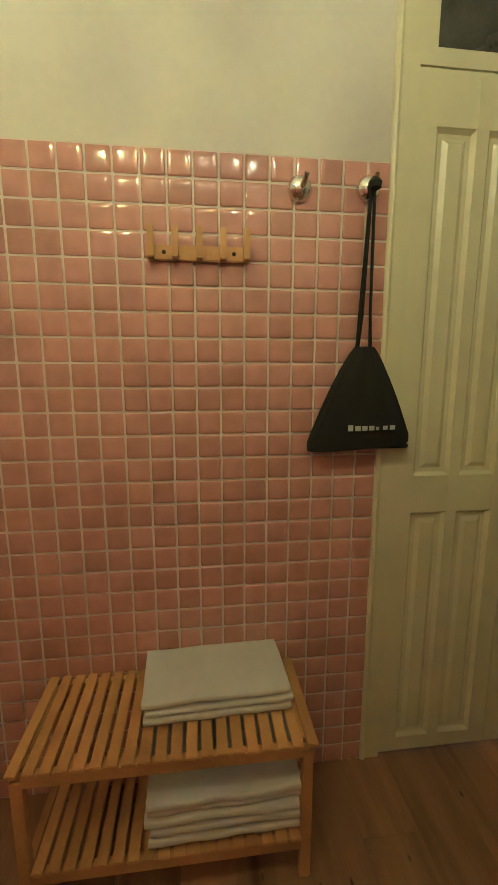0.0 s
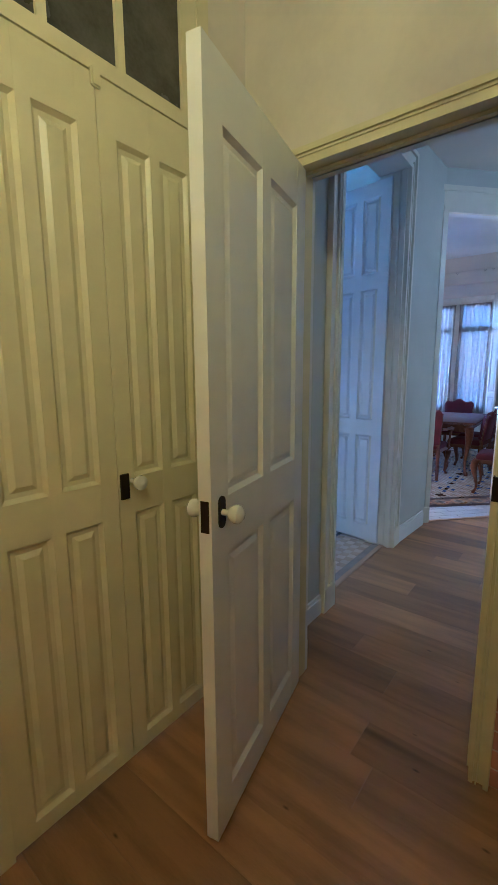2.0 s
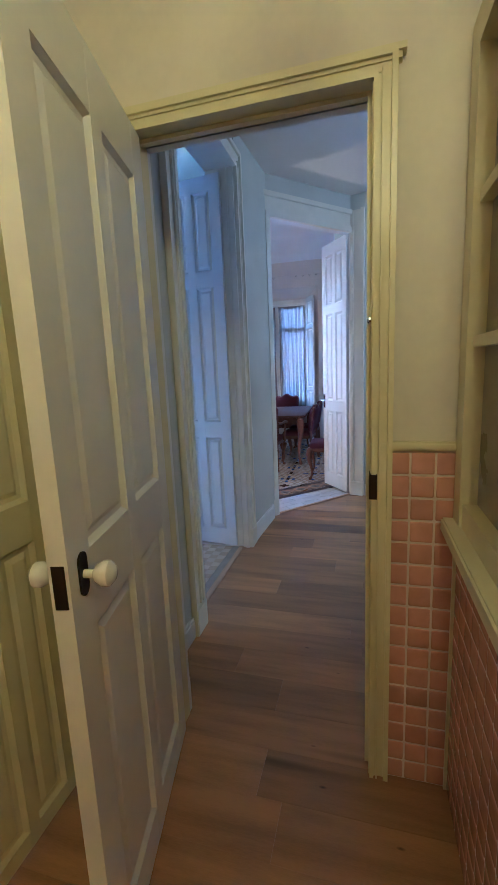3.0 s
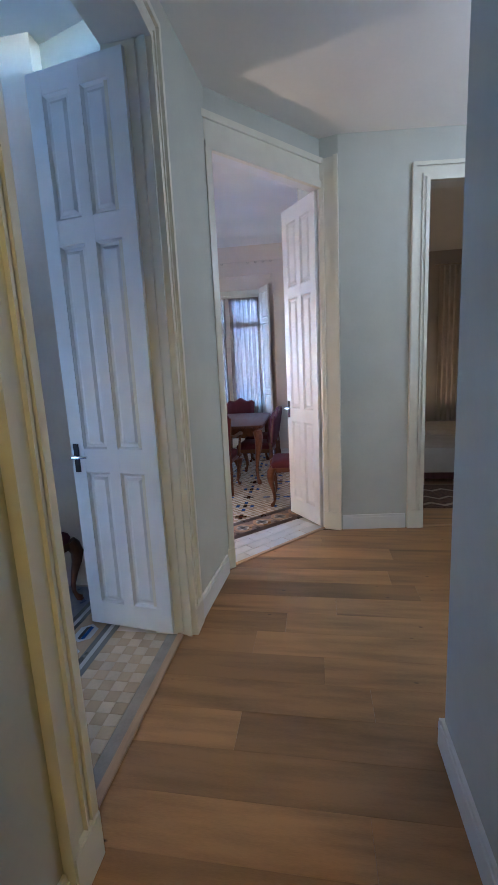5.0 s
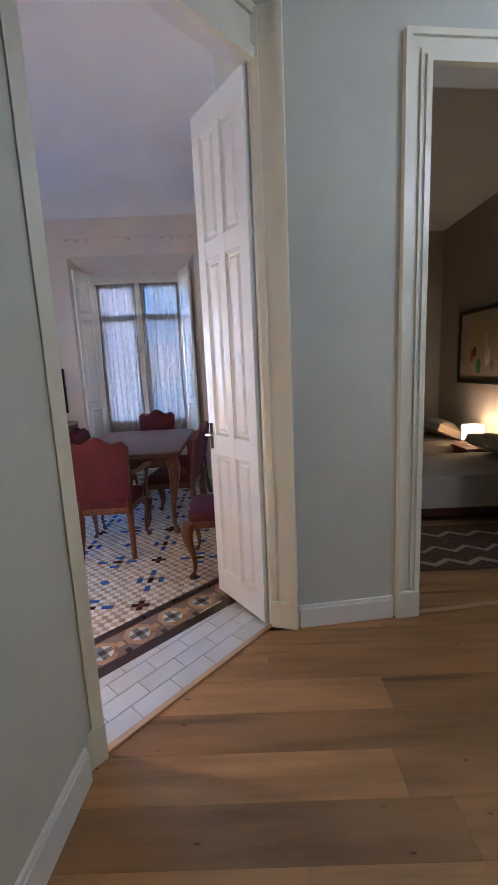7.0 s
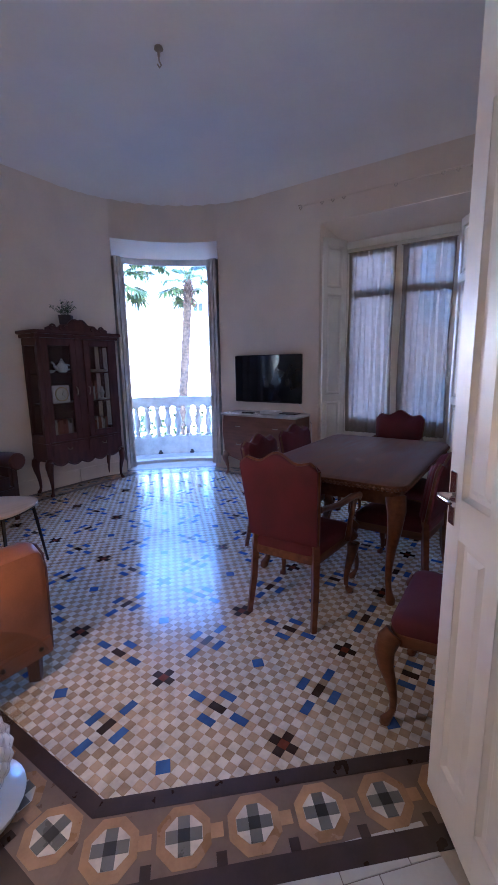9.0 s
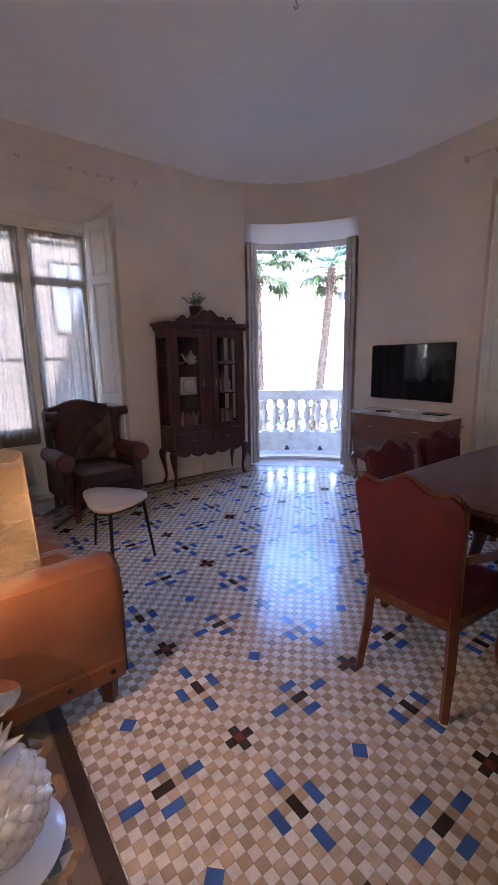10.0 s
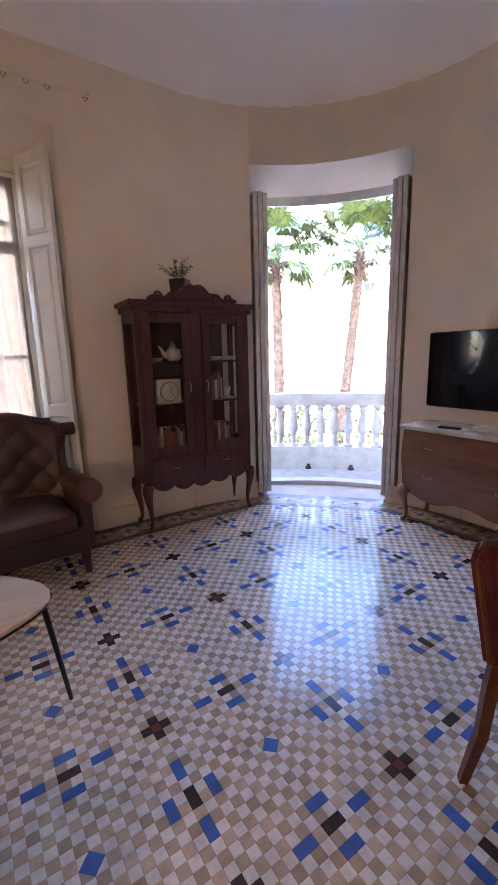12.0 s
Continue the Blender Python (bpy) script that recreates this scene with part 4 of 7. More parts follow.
def dining_chair(m, arms=False, top=0.92, label="dining chair with red velvet seat and back on carved walnut legs"):
    d = thing("dining_chair", m, label, "chair", "chairs round the dining table")
    seat = [(-0.23, -0.20), (0.24, -0.255), (0.24, 0.255), (-0.23, 0.20)]
    w = bmesh.new()
    slab_bm(w, rounded_poly(seat, 0.06), 0.37, 0.42, 0.004)
    part("seat_rail", w, M["walnut"], d, smooth=True)
    w = bmesh.new()
    poly = rounded_poly([(x * 0.985, y * 0.985) for x, y in seat], 0.07, 5)
    rings = []
    for k, z in ((1.0, 0.42), (1.02, 0.445), (0.99, 0.468), (0.9, 0.483), (0.7, 0.492), (0.35, 0.497)):
        rings.append([w.verts.new((x * k, y * k, z)) for x, y in poly])
    for r, q in zip(rings, rings[1:]):
        for k in range(len(r)):
            w.faces.new((r[k], r[(k + 1) % len(r)], q[(k + 1) % len(r)], q[k]))
    w.faces.new(rings[-1])
    part("seat", w, M["velvet"], d, "red velvet seat pad", smooth=True)
    # camel-backed rest, leaning
    lean = pose(-0.215, 0, 0.47, 0, -9, 0)
    H = top - 0.47

    def edge(t):
        y = 2 * t - 1
        return y * 0.232, H - 0.055 + 0.055 * math.cos(y * math.pi) ** 2 * (1 if abs(y) < 0.5 else 0.45) - 0.05 * max(0, abs(y) - 0.82) / 0.18
    outl = [(-0.205, 0.02)] + [edge(k / 20) for k in range(21)] + [(0.205, 0.02)]
    for name, k, t0, t1, mt in (("backrest", 0.93, -0.016, 0.042, "velvet"), ("back_frame", 1.0, -0.020, 0.020, "velvet")):
        w = bmesh.new()
        c = (0, H / 2)
        rings = []
        for sc, x in ((k - 0.05, t0 - 0.006), (k, t0), (k, t1), (k - 0.06, t1 + 0.014), (k - 0.3, t1 + 0.022)):
            rings.append([w.verts.new(lean @ Vector((x, c[0] + (a - c[0]) * sc, c[1] + (b - c[1]) * sc))) for a, b in outl])
        for r, q in zip(rings, rings[1:]):
            for j in range(len(r)):
                w.faces.new((r[j], r[(j + 1) % len(r)], q[(j + 1) % len(r)], q[j]))
        w.faces.new(rings[0])
        w.faces.new(rings[-1])
        part(name, w, M[mt], d, smooth=True)
    w = bm_tube(bmesh.new(), [lean @ Vector((0.002, a, b)) for a, b in outl], 0.010, 6)
    part("back_trim", w, M["walnut"], d, "carved walnut edging", smooth=True)
    for s in (-1, 1):
        part("leg", cabriole(bmesh.new(), 0.215, s * 0.225, 0.41, 0.8, s * 0.6), M["walnut"], d, "carved cabriole front leg", smooth=True)
        w = bm_tube(bmesh.new(), [(-0.205, s * 0.185, 0.52), (-0.215, s * 0.19, 0.40), (-0.225, s * 0.195, 0.22), (-0.265, s * 0.205, 0.0)], [0.022, 0.026, 0.024, 0.019], 4)
        part("leg", w, M["walnut"], d, "square walnut back leg")
        if arms:
            w = bm_tube(bmesh.new(), [(-0.235, s * 0.225, 0.70), (-0.08, s * 0.262, 0.685), (0.10, s * 0.285, 0.69), (0.19, s * 0.295, 0.675), (0.20, s * 0.29, 0.64)], [0.017, 0.018, 0.021, 0.022, 0.014], 8)
            bm_tube(w, [(0.14, s * 0.285, 0.675), (0.09, s * 0.28, 0.56), (0.12, s * 0.255, 0.41)], [0.017, 0.015, 0.02], 8)
            part("armrest", w, M["walnut"], d, "curved walnut armrest", smooth=True)
    return d


chair_a = dining_chair(pose(6.435, 1.745, 0, 0, 0, 4), True, 1.0, "armchair-style dining chair with red velvet back and walnut arms")
side = dining_chair(pose(7.10, 2.235, 0, 0, 0, -88), False, 0.9)
copy_thing(side, pose(7.70, 2.255, 0, 0, 0, -92))
copy_thing(side, pose(7.10, 1.335, 0, 0, 0, 86))
copy_thing(side, pose(7.75, 1.345, 0, 0, 0, 91))
chair_b = copy_thing(side, pose(6.08, 0.79, 0, 0, 0, 93))
chair_b["label"] = "dining chair with red velvet seat set beside the door"
dining_chair(pose(8.33, 1.80, 0, 0, 0, 182), True, 0.98, "red velvet dining chair at the head of the table")

table = thing("dining_table", pose(7.385, 1.745, 0, 0, 0, 2.1), "polished walnut dining table with rounded corners and cabriole legs", "table")
tw, tl = 0.52, 0.785
w = slab_bm(bmesh.new(), rounded_poly([(-tl, -tw), (tl, -tw), (tl, tw), (-tl, tw)], 0.12, 8), 0.735, 0.765, 0.008)
part("tabletop", w, M["walnut"], table, "polished walnut top", smooth=True)
rim = rounded_poly([(-tl, -tw), (tl, -tw), (tl, tw), (-tl, tw)], 0.12, 8)
w = bmesh.new()
for p, q in zip(rim, rim[1:] + rim[:1]):
    p, q = Vector(p), Vector(q)
    n = max(1, round((q - p).length / 0.024))
    for k in range(n):
        c = p.lerp(q, k / n)
        bmesh.ops.create_icosphere(w, subdivisions=1, radius=0.0135, matrix=pose(c.x * 0.998, c.y * 0.998, 0.741))
part("carved_edge", w, M["walnut"], table, "beaded carved edge", smooth=True)
w = bmesh.new()
for x0, y0, x1, y1 in ((-tl + 0.1, -tw + 0.08, tl - 0.1, -tw + 0.10), (-tl + 0.1, tw - 0.10, tl - 0.1, tw - 0.08), (-tl + 0.1, -tw + 0.08, -tl + 0.12, tw - 0.08), (tl - 0.12, -tw + 0.08, tl - 0.1, tw - 0.08)):
    bm_box(w, x0, y0, 0.62, x1, y1, 0.735)
part("apron", w, M["walnut"], table)
for sx in (-1, 1):
    for sy in (-1, 1):
        part("leg", cabriole(bmesh.new(), sx * (tl - 0.11), sy * (tw - 0.09), 0.735, sx * 0.75, sy * 0.65, 0.04, 0.06), M["walnut"], table, smooth=True)

# ---- leather sofa ----
SM = pose(5.185, 2.385, 0, 0, 0, 2.12)
sofa = thing("sofa", SM, "worn tan leather sofa with low rounded arms on wooden legs", "sofa")
SL, SD = 2.28, 0.80
for y0, y1 in ((0.0, 0.20), (SL - 0.20, SL)):
    w = bmesh.new()
    prof = [(y0, 0.15), (y0 - 0.012, 0.40), (y0 - 0.018, 0.58), (y0 - 0.002, 0.645), (y0 + 0.05, 0.675), (y0 + 0.11, 0.672), (y1 - 0.03, 0.645), (y1, 0.58), (y1, 0.15)]
    rings = []
    for x, k in ((0.012, 0.93), (0.0, 0.975), (-0.03, 1.0), (-0.30, 1.0), (-0.62, 1.01), (-SD, 1.02)):
        cy = (y0 + y1) / 2
        rings.append([w.verts.new((x, cy + (a - cy) * k, 0.15 + (b - 0.15) * (k if k < 1 else 1) + (0.012 * noise.noise(Vector((x * 6, a * 5, b * 5)))))) for a, b in prof])
    for r, q in zip(rings, rings[1:]):
        for j in range(len(r)):
            w.faces.new((r[j], r[(j + 1) % len(r)], q[(j + 1) % len(r)], q[j]))
    w.faces.new(rings[0])
    w.faces.new(rings[-1])
    arm = part("armrest", w, M["tan"], sofa, "worn tan leather arm", smooth=True)
    part("welt", bm_tube(bmesh.new(), [(0.014, cy + (a - cy) * 0.95, 0.15 + (b - 0.15) * 0.955) for a, b in prof], 0.006, 6), M["oxblood"], arm)
    part("base_rail", box(-SD, y0 - 0.016, 0.14, 0.006, y1 + 0.002, 0.225, bevel=0.006), M["tan"], arm, "leather-covered base rail")
    for x in (-0.05, -0.22, -0.45):
        part("stud", bm_lathe(bmesh.new(), [(0.012, 0), (0.010, 0.005), (0.002, 0.008)], 10, pose(x, y0 - 0.016, 0.185, 90, 0, 0)), M["iron"], arm)
part("seat_base", box(-SD + 0.02, 0.20, 0.15, -0.02, SL - 0.20, 0.30, bevel=0.015), M["tan"], sofa)
cw = (SL - 0.40) / 3
for k in range(3):
    part("seat_cushion", cushion_bm(bmesh.new(), -SD + 0.2, 0.203 + k * cw, 0.295, 0.0, 0.197 + (k + 1) * cw, 0.435, 0.035, 26, 0.055), M["tan"], sofa, "creased tan leather cushion", smooth=True)
    part("back_cushion", cushion_bm(bmesh.new(), -0.24, 0.203 + k * cw, -0.10, 0.22, 0.197 + (k + 1) * cw, 0.08, 0.05, 14, 0.02, m=pose(-SD + 0.20, 0, 0.60, 0, 72, 0)), M["tan"], sofa, "creased tan leather back cushion", smooth=True)
part("back", box(-SD - 0.02, 0.02, 0.15, -SD + 0.12, SL - 0.02, 0.74, bevel=0.04), M["tan"], sofa, smooth=True)
for x in (-0.05, -SD + 0.06):
    for y in (0.06, SL - 0.06):
        part("leg", bm_tube(bmesh.new(), [(x, y, 0.15), (x, y, 0.0)], [0.042, 0.034], 4), M["walnut"], sofa)

# ---- wing chair ----
wing = thing("wing_chair", pose(5.79, 4.98, 0, 0, 0, -84), "dark brown buttoned leather wing chair with worn rolled arms", "armchair")
# faces +x locally
part("seat_base", box(-0.32, -0.31, 0.17, 0.33, 0.31, 0.34, bevel=0.02), M["oxblood"], wing, smooth=True)
part("seat_cushion", cushion_bm(bmesh.new(), -0.28, -0.255, 0.33, 0.35, 0.255, 0.46, 0.03, 14, 0.01), M["oxblood"], wing, "dark leather seat cushion", smooth=True)


def back_pt(a, b, depth):
    y, z = (a * 2 - 1), b
    crown = 0.07 * math.cos(y * math.pi / 2) ** 2
    h = 0.36 + z * (0.60 + crown)
    x = -0.25 - z * 0.11 + depth
    if depth > 0:
        # diamond tufts between the buttons
        p, q = a * 6 + b * 6.5, a * 6 - b * 6.5
        tuft = (abs(math.sin(math.pi * p / 2)) * abs(math.sin(math.pi * q / 2))) ** 0.5
        x += 0.016 * tuft * (1 - abs(y) ** 8) * (1 - abs(2 * z - 1) ** 8)
        x += 0.05 * abs(y) ** 3
    return Vector((x, y * 0.31, h))


w = bm_grid(bmesh.new(), lambda a, b: back_pt(a, b, 0.05), 37, 43)
bm_grid(w, lambda a, b: back_pt(a, b, -0.09), 20, 10)
part("backrest", w, M["oxblood"], wing, "deep buttoned leather back", smooth=True)
for gz in range(2, 6):
    for gy in range(1, 6):
        if (gy + gz) % 2:
            continue
        p = back_pt(gy / 6, gz / 6.5, 0.05)
        part("button", bm_lathe(bmesh.new(), [(0.011, 0), (0.009, 0.005), (0.001, 0.008)], 8, pose(p.x + 0.002, p.y, p.z, 0, 80, 0)), M["oxblood"], wing)
outl = [back_pt(k / 16, 1.0, -0.02) for k in range(17)]
part("top_roll", bm_tube(bmesh.new(), outl, [0.045] * 17, 10), M["oxblood"], wing, smooth=True)
for s in (-1, 1):
    # wings
    def wing_pt(a, b, s=s):
        z = 0.52 + b * 0.43
        reach = 0.24 - 0.10 * math.sin(b * math.pi) + 0.06 * b
        return Vector((-0.32 - b * 0.05 + a * reach, s * (0.315 + 0.015 * math.sin(a * 3)), z))
    w = bmesh.new()
    ring = [wing_pt(1, k / 12) for k in range(13)]
    g = []
    for o in (-0.03, 0.03):
        g.append([[w.verts.new(wing_pt(i / 4, k / 12) + Vector((0, s * o, 0))) for k in range(13)] for i in range(5)])
    for gg in g:
        for i in range(4):
            for k in range(12):
                w.faces.new((gg[i][k], gg[i + 1][k], gg[i + 1][k + 1], gg[i][k + 1]))
    bm_tube(w, ring, 0.031, 10)
    bm_tube(w, [wing_pt(i / 4, 1) for i in range(5)], [0.031, 0.031, 0.032, 0.036, 0.040], 10)
    part("wing", w, M["oxblood"], wing, smooth=True)
    bmr = bmesh.new()
    bm_tube(bmr, [(wing_pt(1, 1).x, s * 0.29, 0.95), (wing_pt(1, 1).x, s * 0.40, 0.95)], [0.046, 0.046], 14)
    part("wing_scroll", bmr, M["oxblood"], wing, smooth=True)
    w = bmesh.new()
    bm_tube(w, [(-0.30, s * 0.345, 0.56), (0.0, s * 0.355, 0.565), (0.22, s * 0.365, 0.57), (0.30, s * 0.365, 0.568), (0.315, s * 0.365, 0.568)], [0.07, 0.075, 0.082, 0.085, 0.07], 16)
    part("armrest", w, M["worn"], wing, "worn reddish leather arm roll", smooth=True)
    w = box(-0.30, s * 0.30 if s > 0 else -0.38, 0.17, 0.27, 0.38 if s > 0 else s * 0.30, 0.53, bevel=0.02)
    part("arm_panel", w, M["oxblood"], wing, smooth=True)
    for x in (0.28, -0.30):
        part("leg", bm_tube(bmesh.new(), [(x, s * 0.30, 0.17), (x * 1.05, s * 0.305, 0.0)], [0.034, 0.022], 8), M["mahogany"], wing, smooth=True)

# ---- teardrop side table ----
ct = thing("coffee_table", pose(5.59, 3.70, 0), "small rounded triangular table with pale top and black steel legs", "table")
tri = rounded_poly([(-0.16, 0.44), (-0.24, -0.40), (0.33, -0.10)], 0.34, 10)
part("tabletop", slab_bm(bmesh.new(), tri, 0.485, 0.505, 0.006), M["beech"], ct, "pale veneered top", smooth=True)
part("edge_band", slab_bm(bmesh.new(), [(x * 0.99, y * 0.99) for x, y in tri], 0.473, 0.4845, 0.004), M["blackmetal"], ct, "dark underside")
for x, y in ((-0.075, 0.39), (0.235, -0.09), (-0.15, -0.335)):
    part("leg", bm_tube(bmesh.new(), [(x * 0.75, y * 0.75, 0.474), (x, y, 0.0)], [0.013, 0.009], 8), M["blackmetal"], ct, smooth=True)

# ---- pineapple pedestal table with lamp ----
PT = pose(4.685, 2.02, 0)
pt = thing("pineapple_table", PT, "round glass side table on a white ceramic pineapple pedestal", "table")
part("foot", bm_lathe(bmesh.new(), [(0.10, 0.0), (0.165, 0.01), (0.175, 0.035), (0.16, 0.05), (0.12, 0.058), (0.08, 0.07)], 32), M["porcelain"], pt, smooth=True)
w = bm_lathe(bmesh.new(), [(0.08, 0.065), (0.115, 0.11), (0.135, 0.18), (0.13, 0.25), (0.105, 0.31), (0.07, 0.345), (0.04, 0.36)], 28)
part("pineapple", w, M["porcelain"], pt, "glazed white pineapple body", smooth=True)
bump = bm_lathe(bmesh.new(), [(0.026, -0.006), (0.022, 0.006), (0.011, 0.012), (0.001, 0.016)], 7)
scale_mesh = mesh_of(bump, "scale", M["porcelain"], True)
for k in range(9):
    t = (k + 0.7) / 9.6
    z = 0.075 + t * 0.27
    r = 0.078 + 0.060 * math.sin(min(1, t * 1.15) * math.pi * 0.95) ** 0.8 * (1 if t < 0.55 else 1) - 0.02 * max(0, t - 0.6)
    for j in range(16):
        a = 2 * math.pi * (j + 0.5 * (k % 2)) / 16
        part("scale", scale_mesh, None, pt, m=pose(math.cos(a) * r, math.sin(a) * r, z, 0, 0, math.degrees(a)) @ pose(0, 0, 0, 0, 82 - 50 * (t - 0.5), 0))
for k in range(14):
    a = k * 2.39996
    r0, up = 0.015 + 0.02 * (k / 14), 0.40 + 0.055 * (1 - k / 14)
    w = bm_tube(bmesh.new(), [(0, 0, 0.345), (r0 * math.cos(a) * 1.6, r0 * math.sin(a) * 1.6, 0.385), (math.cos(a) * (0.05 + 0.05 * k / 14), math.sin(a) * (0.05 + 0.05 * k / 14), up)], [0.016, 0.015, 0.002], 5)
    part("leaf", w, M["porcelain"], pt, smooth=True)
gt = part("glass_top", bm_lathe(bmesh.new(), [(0.29, 0.456), (0.296, 0.460), (0.296, 0.464), (0.29, 0.468)], 48), M["glass"], pt, "clear round glass top")
gt.visible_shadow = False
ribbed = sheer_mat("ribbed_glass_shade", (0.085, 0.066, 0.040), 0.8, 5)
LM = pose(4.715, 2.10, 0.468)
lampt = thing("table_lamp", LM, "lit table lamp with a ribbed clear shade on the glass table", "lamp")
part("base", bm_lathe(bmesh.new(), [(0.075, 0), (0.08, 0.012), (0.03, 0.022), (0.014, 0.04), (0.014, 0.36), (0.02, 0.365), (0.02, 0.41)], 20), M["chrome"], lampt, smooth=True)
part("shade", bm_grid(bmesh.new(), lambda a, b: Vector(((0.172 - 0.012 * b + 0.0025 * (round(a * 192) % 2)) * math.cos(a * 2 * math.pi), (0.172 - 0.012 * b + 0.0025 * (round(a * 192) % 2)) * math.sin(a * 2 * math.pi), 0.40 + 0.335 * b)), 192, 4, True), ribbed, lampt, "ribbed clear shade", smooth=True)
part("bulb", bm_lathe(bmesh.new(), [(0.012, 0.41), (0.03, 0.45), (0.036, 0.49), (0.025, 0.525), (0.004, 0.54)], 14), glow("bulb_glow", (1.0, 0.72, 0.38), 3), lampt, "glowing warm bulb", smooth=True)
lamp("table_lamp_light", "POINT", 0.44, (1.0, 0.60, 0.32), pose(4.715, 2.10, 0.468 + 0.60), size=0.03)

# ---- display cabinet ----
CBM = pose(6.685, 5.095, 0, 0, 0, 1.2)
cab = thing("display_cabinet", CBM, "dark mahogany display cabinet with glazed doors and carved crest", "cabinet")
MH = M["mahogany"]
CW, CD = 1.02, 0.31
part("carcass_bottom", box(0, 0, 0.40, CW, CD, 0.62, bevel=0.006), MH, cab)
w = bmesh.new()
slab_bm(w, [(-0.05, -0.05), (CW + 0.05, -0.05), (CW + 0.05, CD), (-0.05, CD)], 1.82, 1.86, 0.012)
bm_box(w, -0.02, -0.02, 1.78, CW + 0.02, CD, 1.82)
part("cornice", w, MH, cab)
part("back_panel", box(0.01, CD - 0.012, 0.62, CW - 0.01, CD, 1.79), MH, cab)
part("top_panel", box(0.01, 0.01, 1.76, CW - 0.01, CD - 0.012, 1.778), MH, cab)
for x0, x1 in ((0, 0.045), (CW - 0.045, CW)):
    w = bmesh.new()
    bm_box(w, x0, 0, 0.62, x1, 0.045, 1.78)
    bm_box(w, x0, CD - 0.045, 0.62, x1, CD - 0.012, 1.78)
    bm_box(w, x0, 0.045, 0.62, x1, CD - 0.045, 0.70)
    bm_box(w, x0, 0.045, 1.70, x1, CD - 0.045, 1.78)
    part("side_frame", w, MH, cab)
    g = part("side_glass", box((x0 + x1) / 2 - 0.002, 0.045, 0.70, (x0 + x1) / 2 + 0.002, CD - 0.045, 1.70), M["glass"], cab)
    g.visible_shadow = False
part("centre_post", box(CW / 2 - 0.05, 0.004, 0.62, CW / 2 + 0.05, 0.03, 1.78, bevel=0.004), MH, cab)
for x0, x1 in ((0.047, CW / 2 - 0.052), (CW / 2 + 0.052, CW - 0.047)):
    w = bmesh.new()
    bm_box(w, x0, -0.006, 0.625, x0 + 0.075, 0.022, 1.775, bevel=0.004)
    bm_box(w, x1 - 0.075, -0.006, 0.625, x1, 0.022, 1.775, bevel=0.004)
    bm_box(w, x0 + 0.075, -0.005, 0.625, x1 - 0.075, 0.021, 0.70)
    bm_box(w, x0 + 0.075, -0.005, 1.70, x1 - 0.075, 0.021, 1.775)
    door = part("door", w, MH, cab)
    g = part("glass", box(x0 + 0.075, 0.006, 0.70, x1 - 0.075, 0.010, 1.70), M["glass"], door)
    g.visible_shadow = False
    kx = x1 - 0.03 if x0 < 0.3 else x0 + 0.03
    part("handle", bm_tube(bmesh.new(), [(kx, -0.006, 1.14), (kx, -0.03, 1.15), (kx, -0.03, 1.22), (kx, -0.006, 1.23)], 0.006, 6), M["rodm"], door, "old brass handle")
for z in (1.04, 1.38):
    part("shelf", box(0.047, 0.03, z, CW - 0.047, CD - 0.014, z + 0.014), MH, cab)
for x0, x1 in ((0.06, 0.49), (0.53, 0.96)):
    dr = part("drawer", box(x0, -0.012, 0.46, x1, 0.003, 0.60, bevel=0.006), MH, cab)
    part("pull", bm_tube(bmesh.new(), [((x0 + x1) / 2 - 0.03, -0.012, 0.54), ((x0 + x1) / 2 - 0.02, -0.025, 0.52), ((x0 + x1) / 2 + 0.02, -0.025, 0.52), ((x0 + x1) / 2 + 0.03, -0.012, 0.54)], 0.004, 6), M["rodm"], dr, "brass drawer pull")
w = bmesh.new()
edge = [(0.06 + t * (CW - 0.12), 0.39 - 0.045 * abs(math.sin(t * math.pi * 5)) ** 0.7 - 0.03 * math.sin(t * math.pi)) for t in [k / 60 for k in range(61)]]
rows = [[w.verts.new((x, y, z)) for x, z in [(x, zz) for x, zz in edge]] for y in (0.0, 0.03)]
tops = [[w.verts.new((x, y, 0.415)) for x, z in edge] for y in (0.0, 0.03)]
for k in range(60):
    w.faces.new((rows[0][k], rows[0][k + 1], rows[1][k + 1], rows[1][k]))
    w.faces.new((rows[0][k], tops[0][k], tops[0][k + 1], rows[0][k + 1]))
    w.faces.new((rows[1][k], rows[1][k + 1], tops[1][k + 1], tops[1][k]))
bm_tube(w, [(x, -0.004, z + 0.008) for x, z in edge], 0.008, 6)
part("carved_apron", w, MH, cab, "carved scroll apron", smooth=True)
w = bmesh.new()
crest = [(0.12 + t * (CW - 0.24), 1.885 + 0.10 * math.exp(-((t - 0.5) / 0.2) ** 2) + 0.022 * abs(math.sin(t * math.pi * 6))) for t in [k / 60 for k in range(61)]]
tops = [[w.verts.new((x, y, z)) for x, z in crest] for y in (-0.012, 0.016)]
rows = [[w.verts.new((x, y, 1.855)) for x, z in crest] for y in (-0.012, 0.016)]
for k in range(60):
    w.faces.new((tops[0][k], tops[0][k + 1], tops[1][k + 1], tops[1][k]))
    w.faces.new((rows[0][k], rows[0][k + 1], tops[0][k + 1], tops[0][k]))
    w.faces.new((rows[1][k], tops[1][k], tops[1][k + 1], rows[1][k + 1]))
bm_tube(w, [(x, -0.014, z - 0.006) for x, z in crest], 0.009, 6)
for s in (-1, 1):
    for q in (0.20, 0.31):
        bm_tube(w, [(CW / 2 + s * q + 0.03 * math.cos(a), -0.012, 1.895 + 0.03 * math.sin(a)) for a in [j * 0.6 for j in range(9)]], 0.011, 6)
part("carved_crest", w, MH, cab, "carved scroll crest", smooth=True)
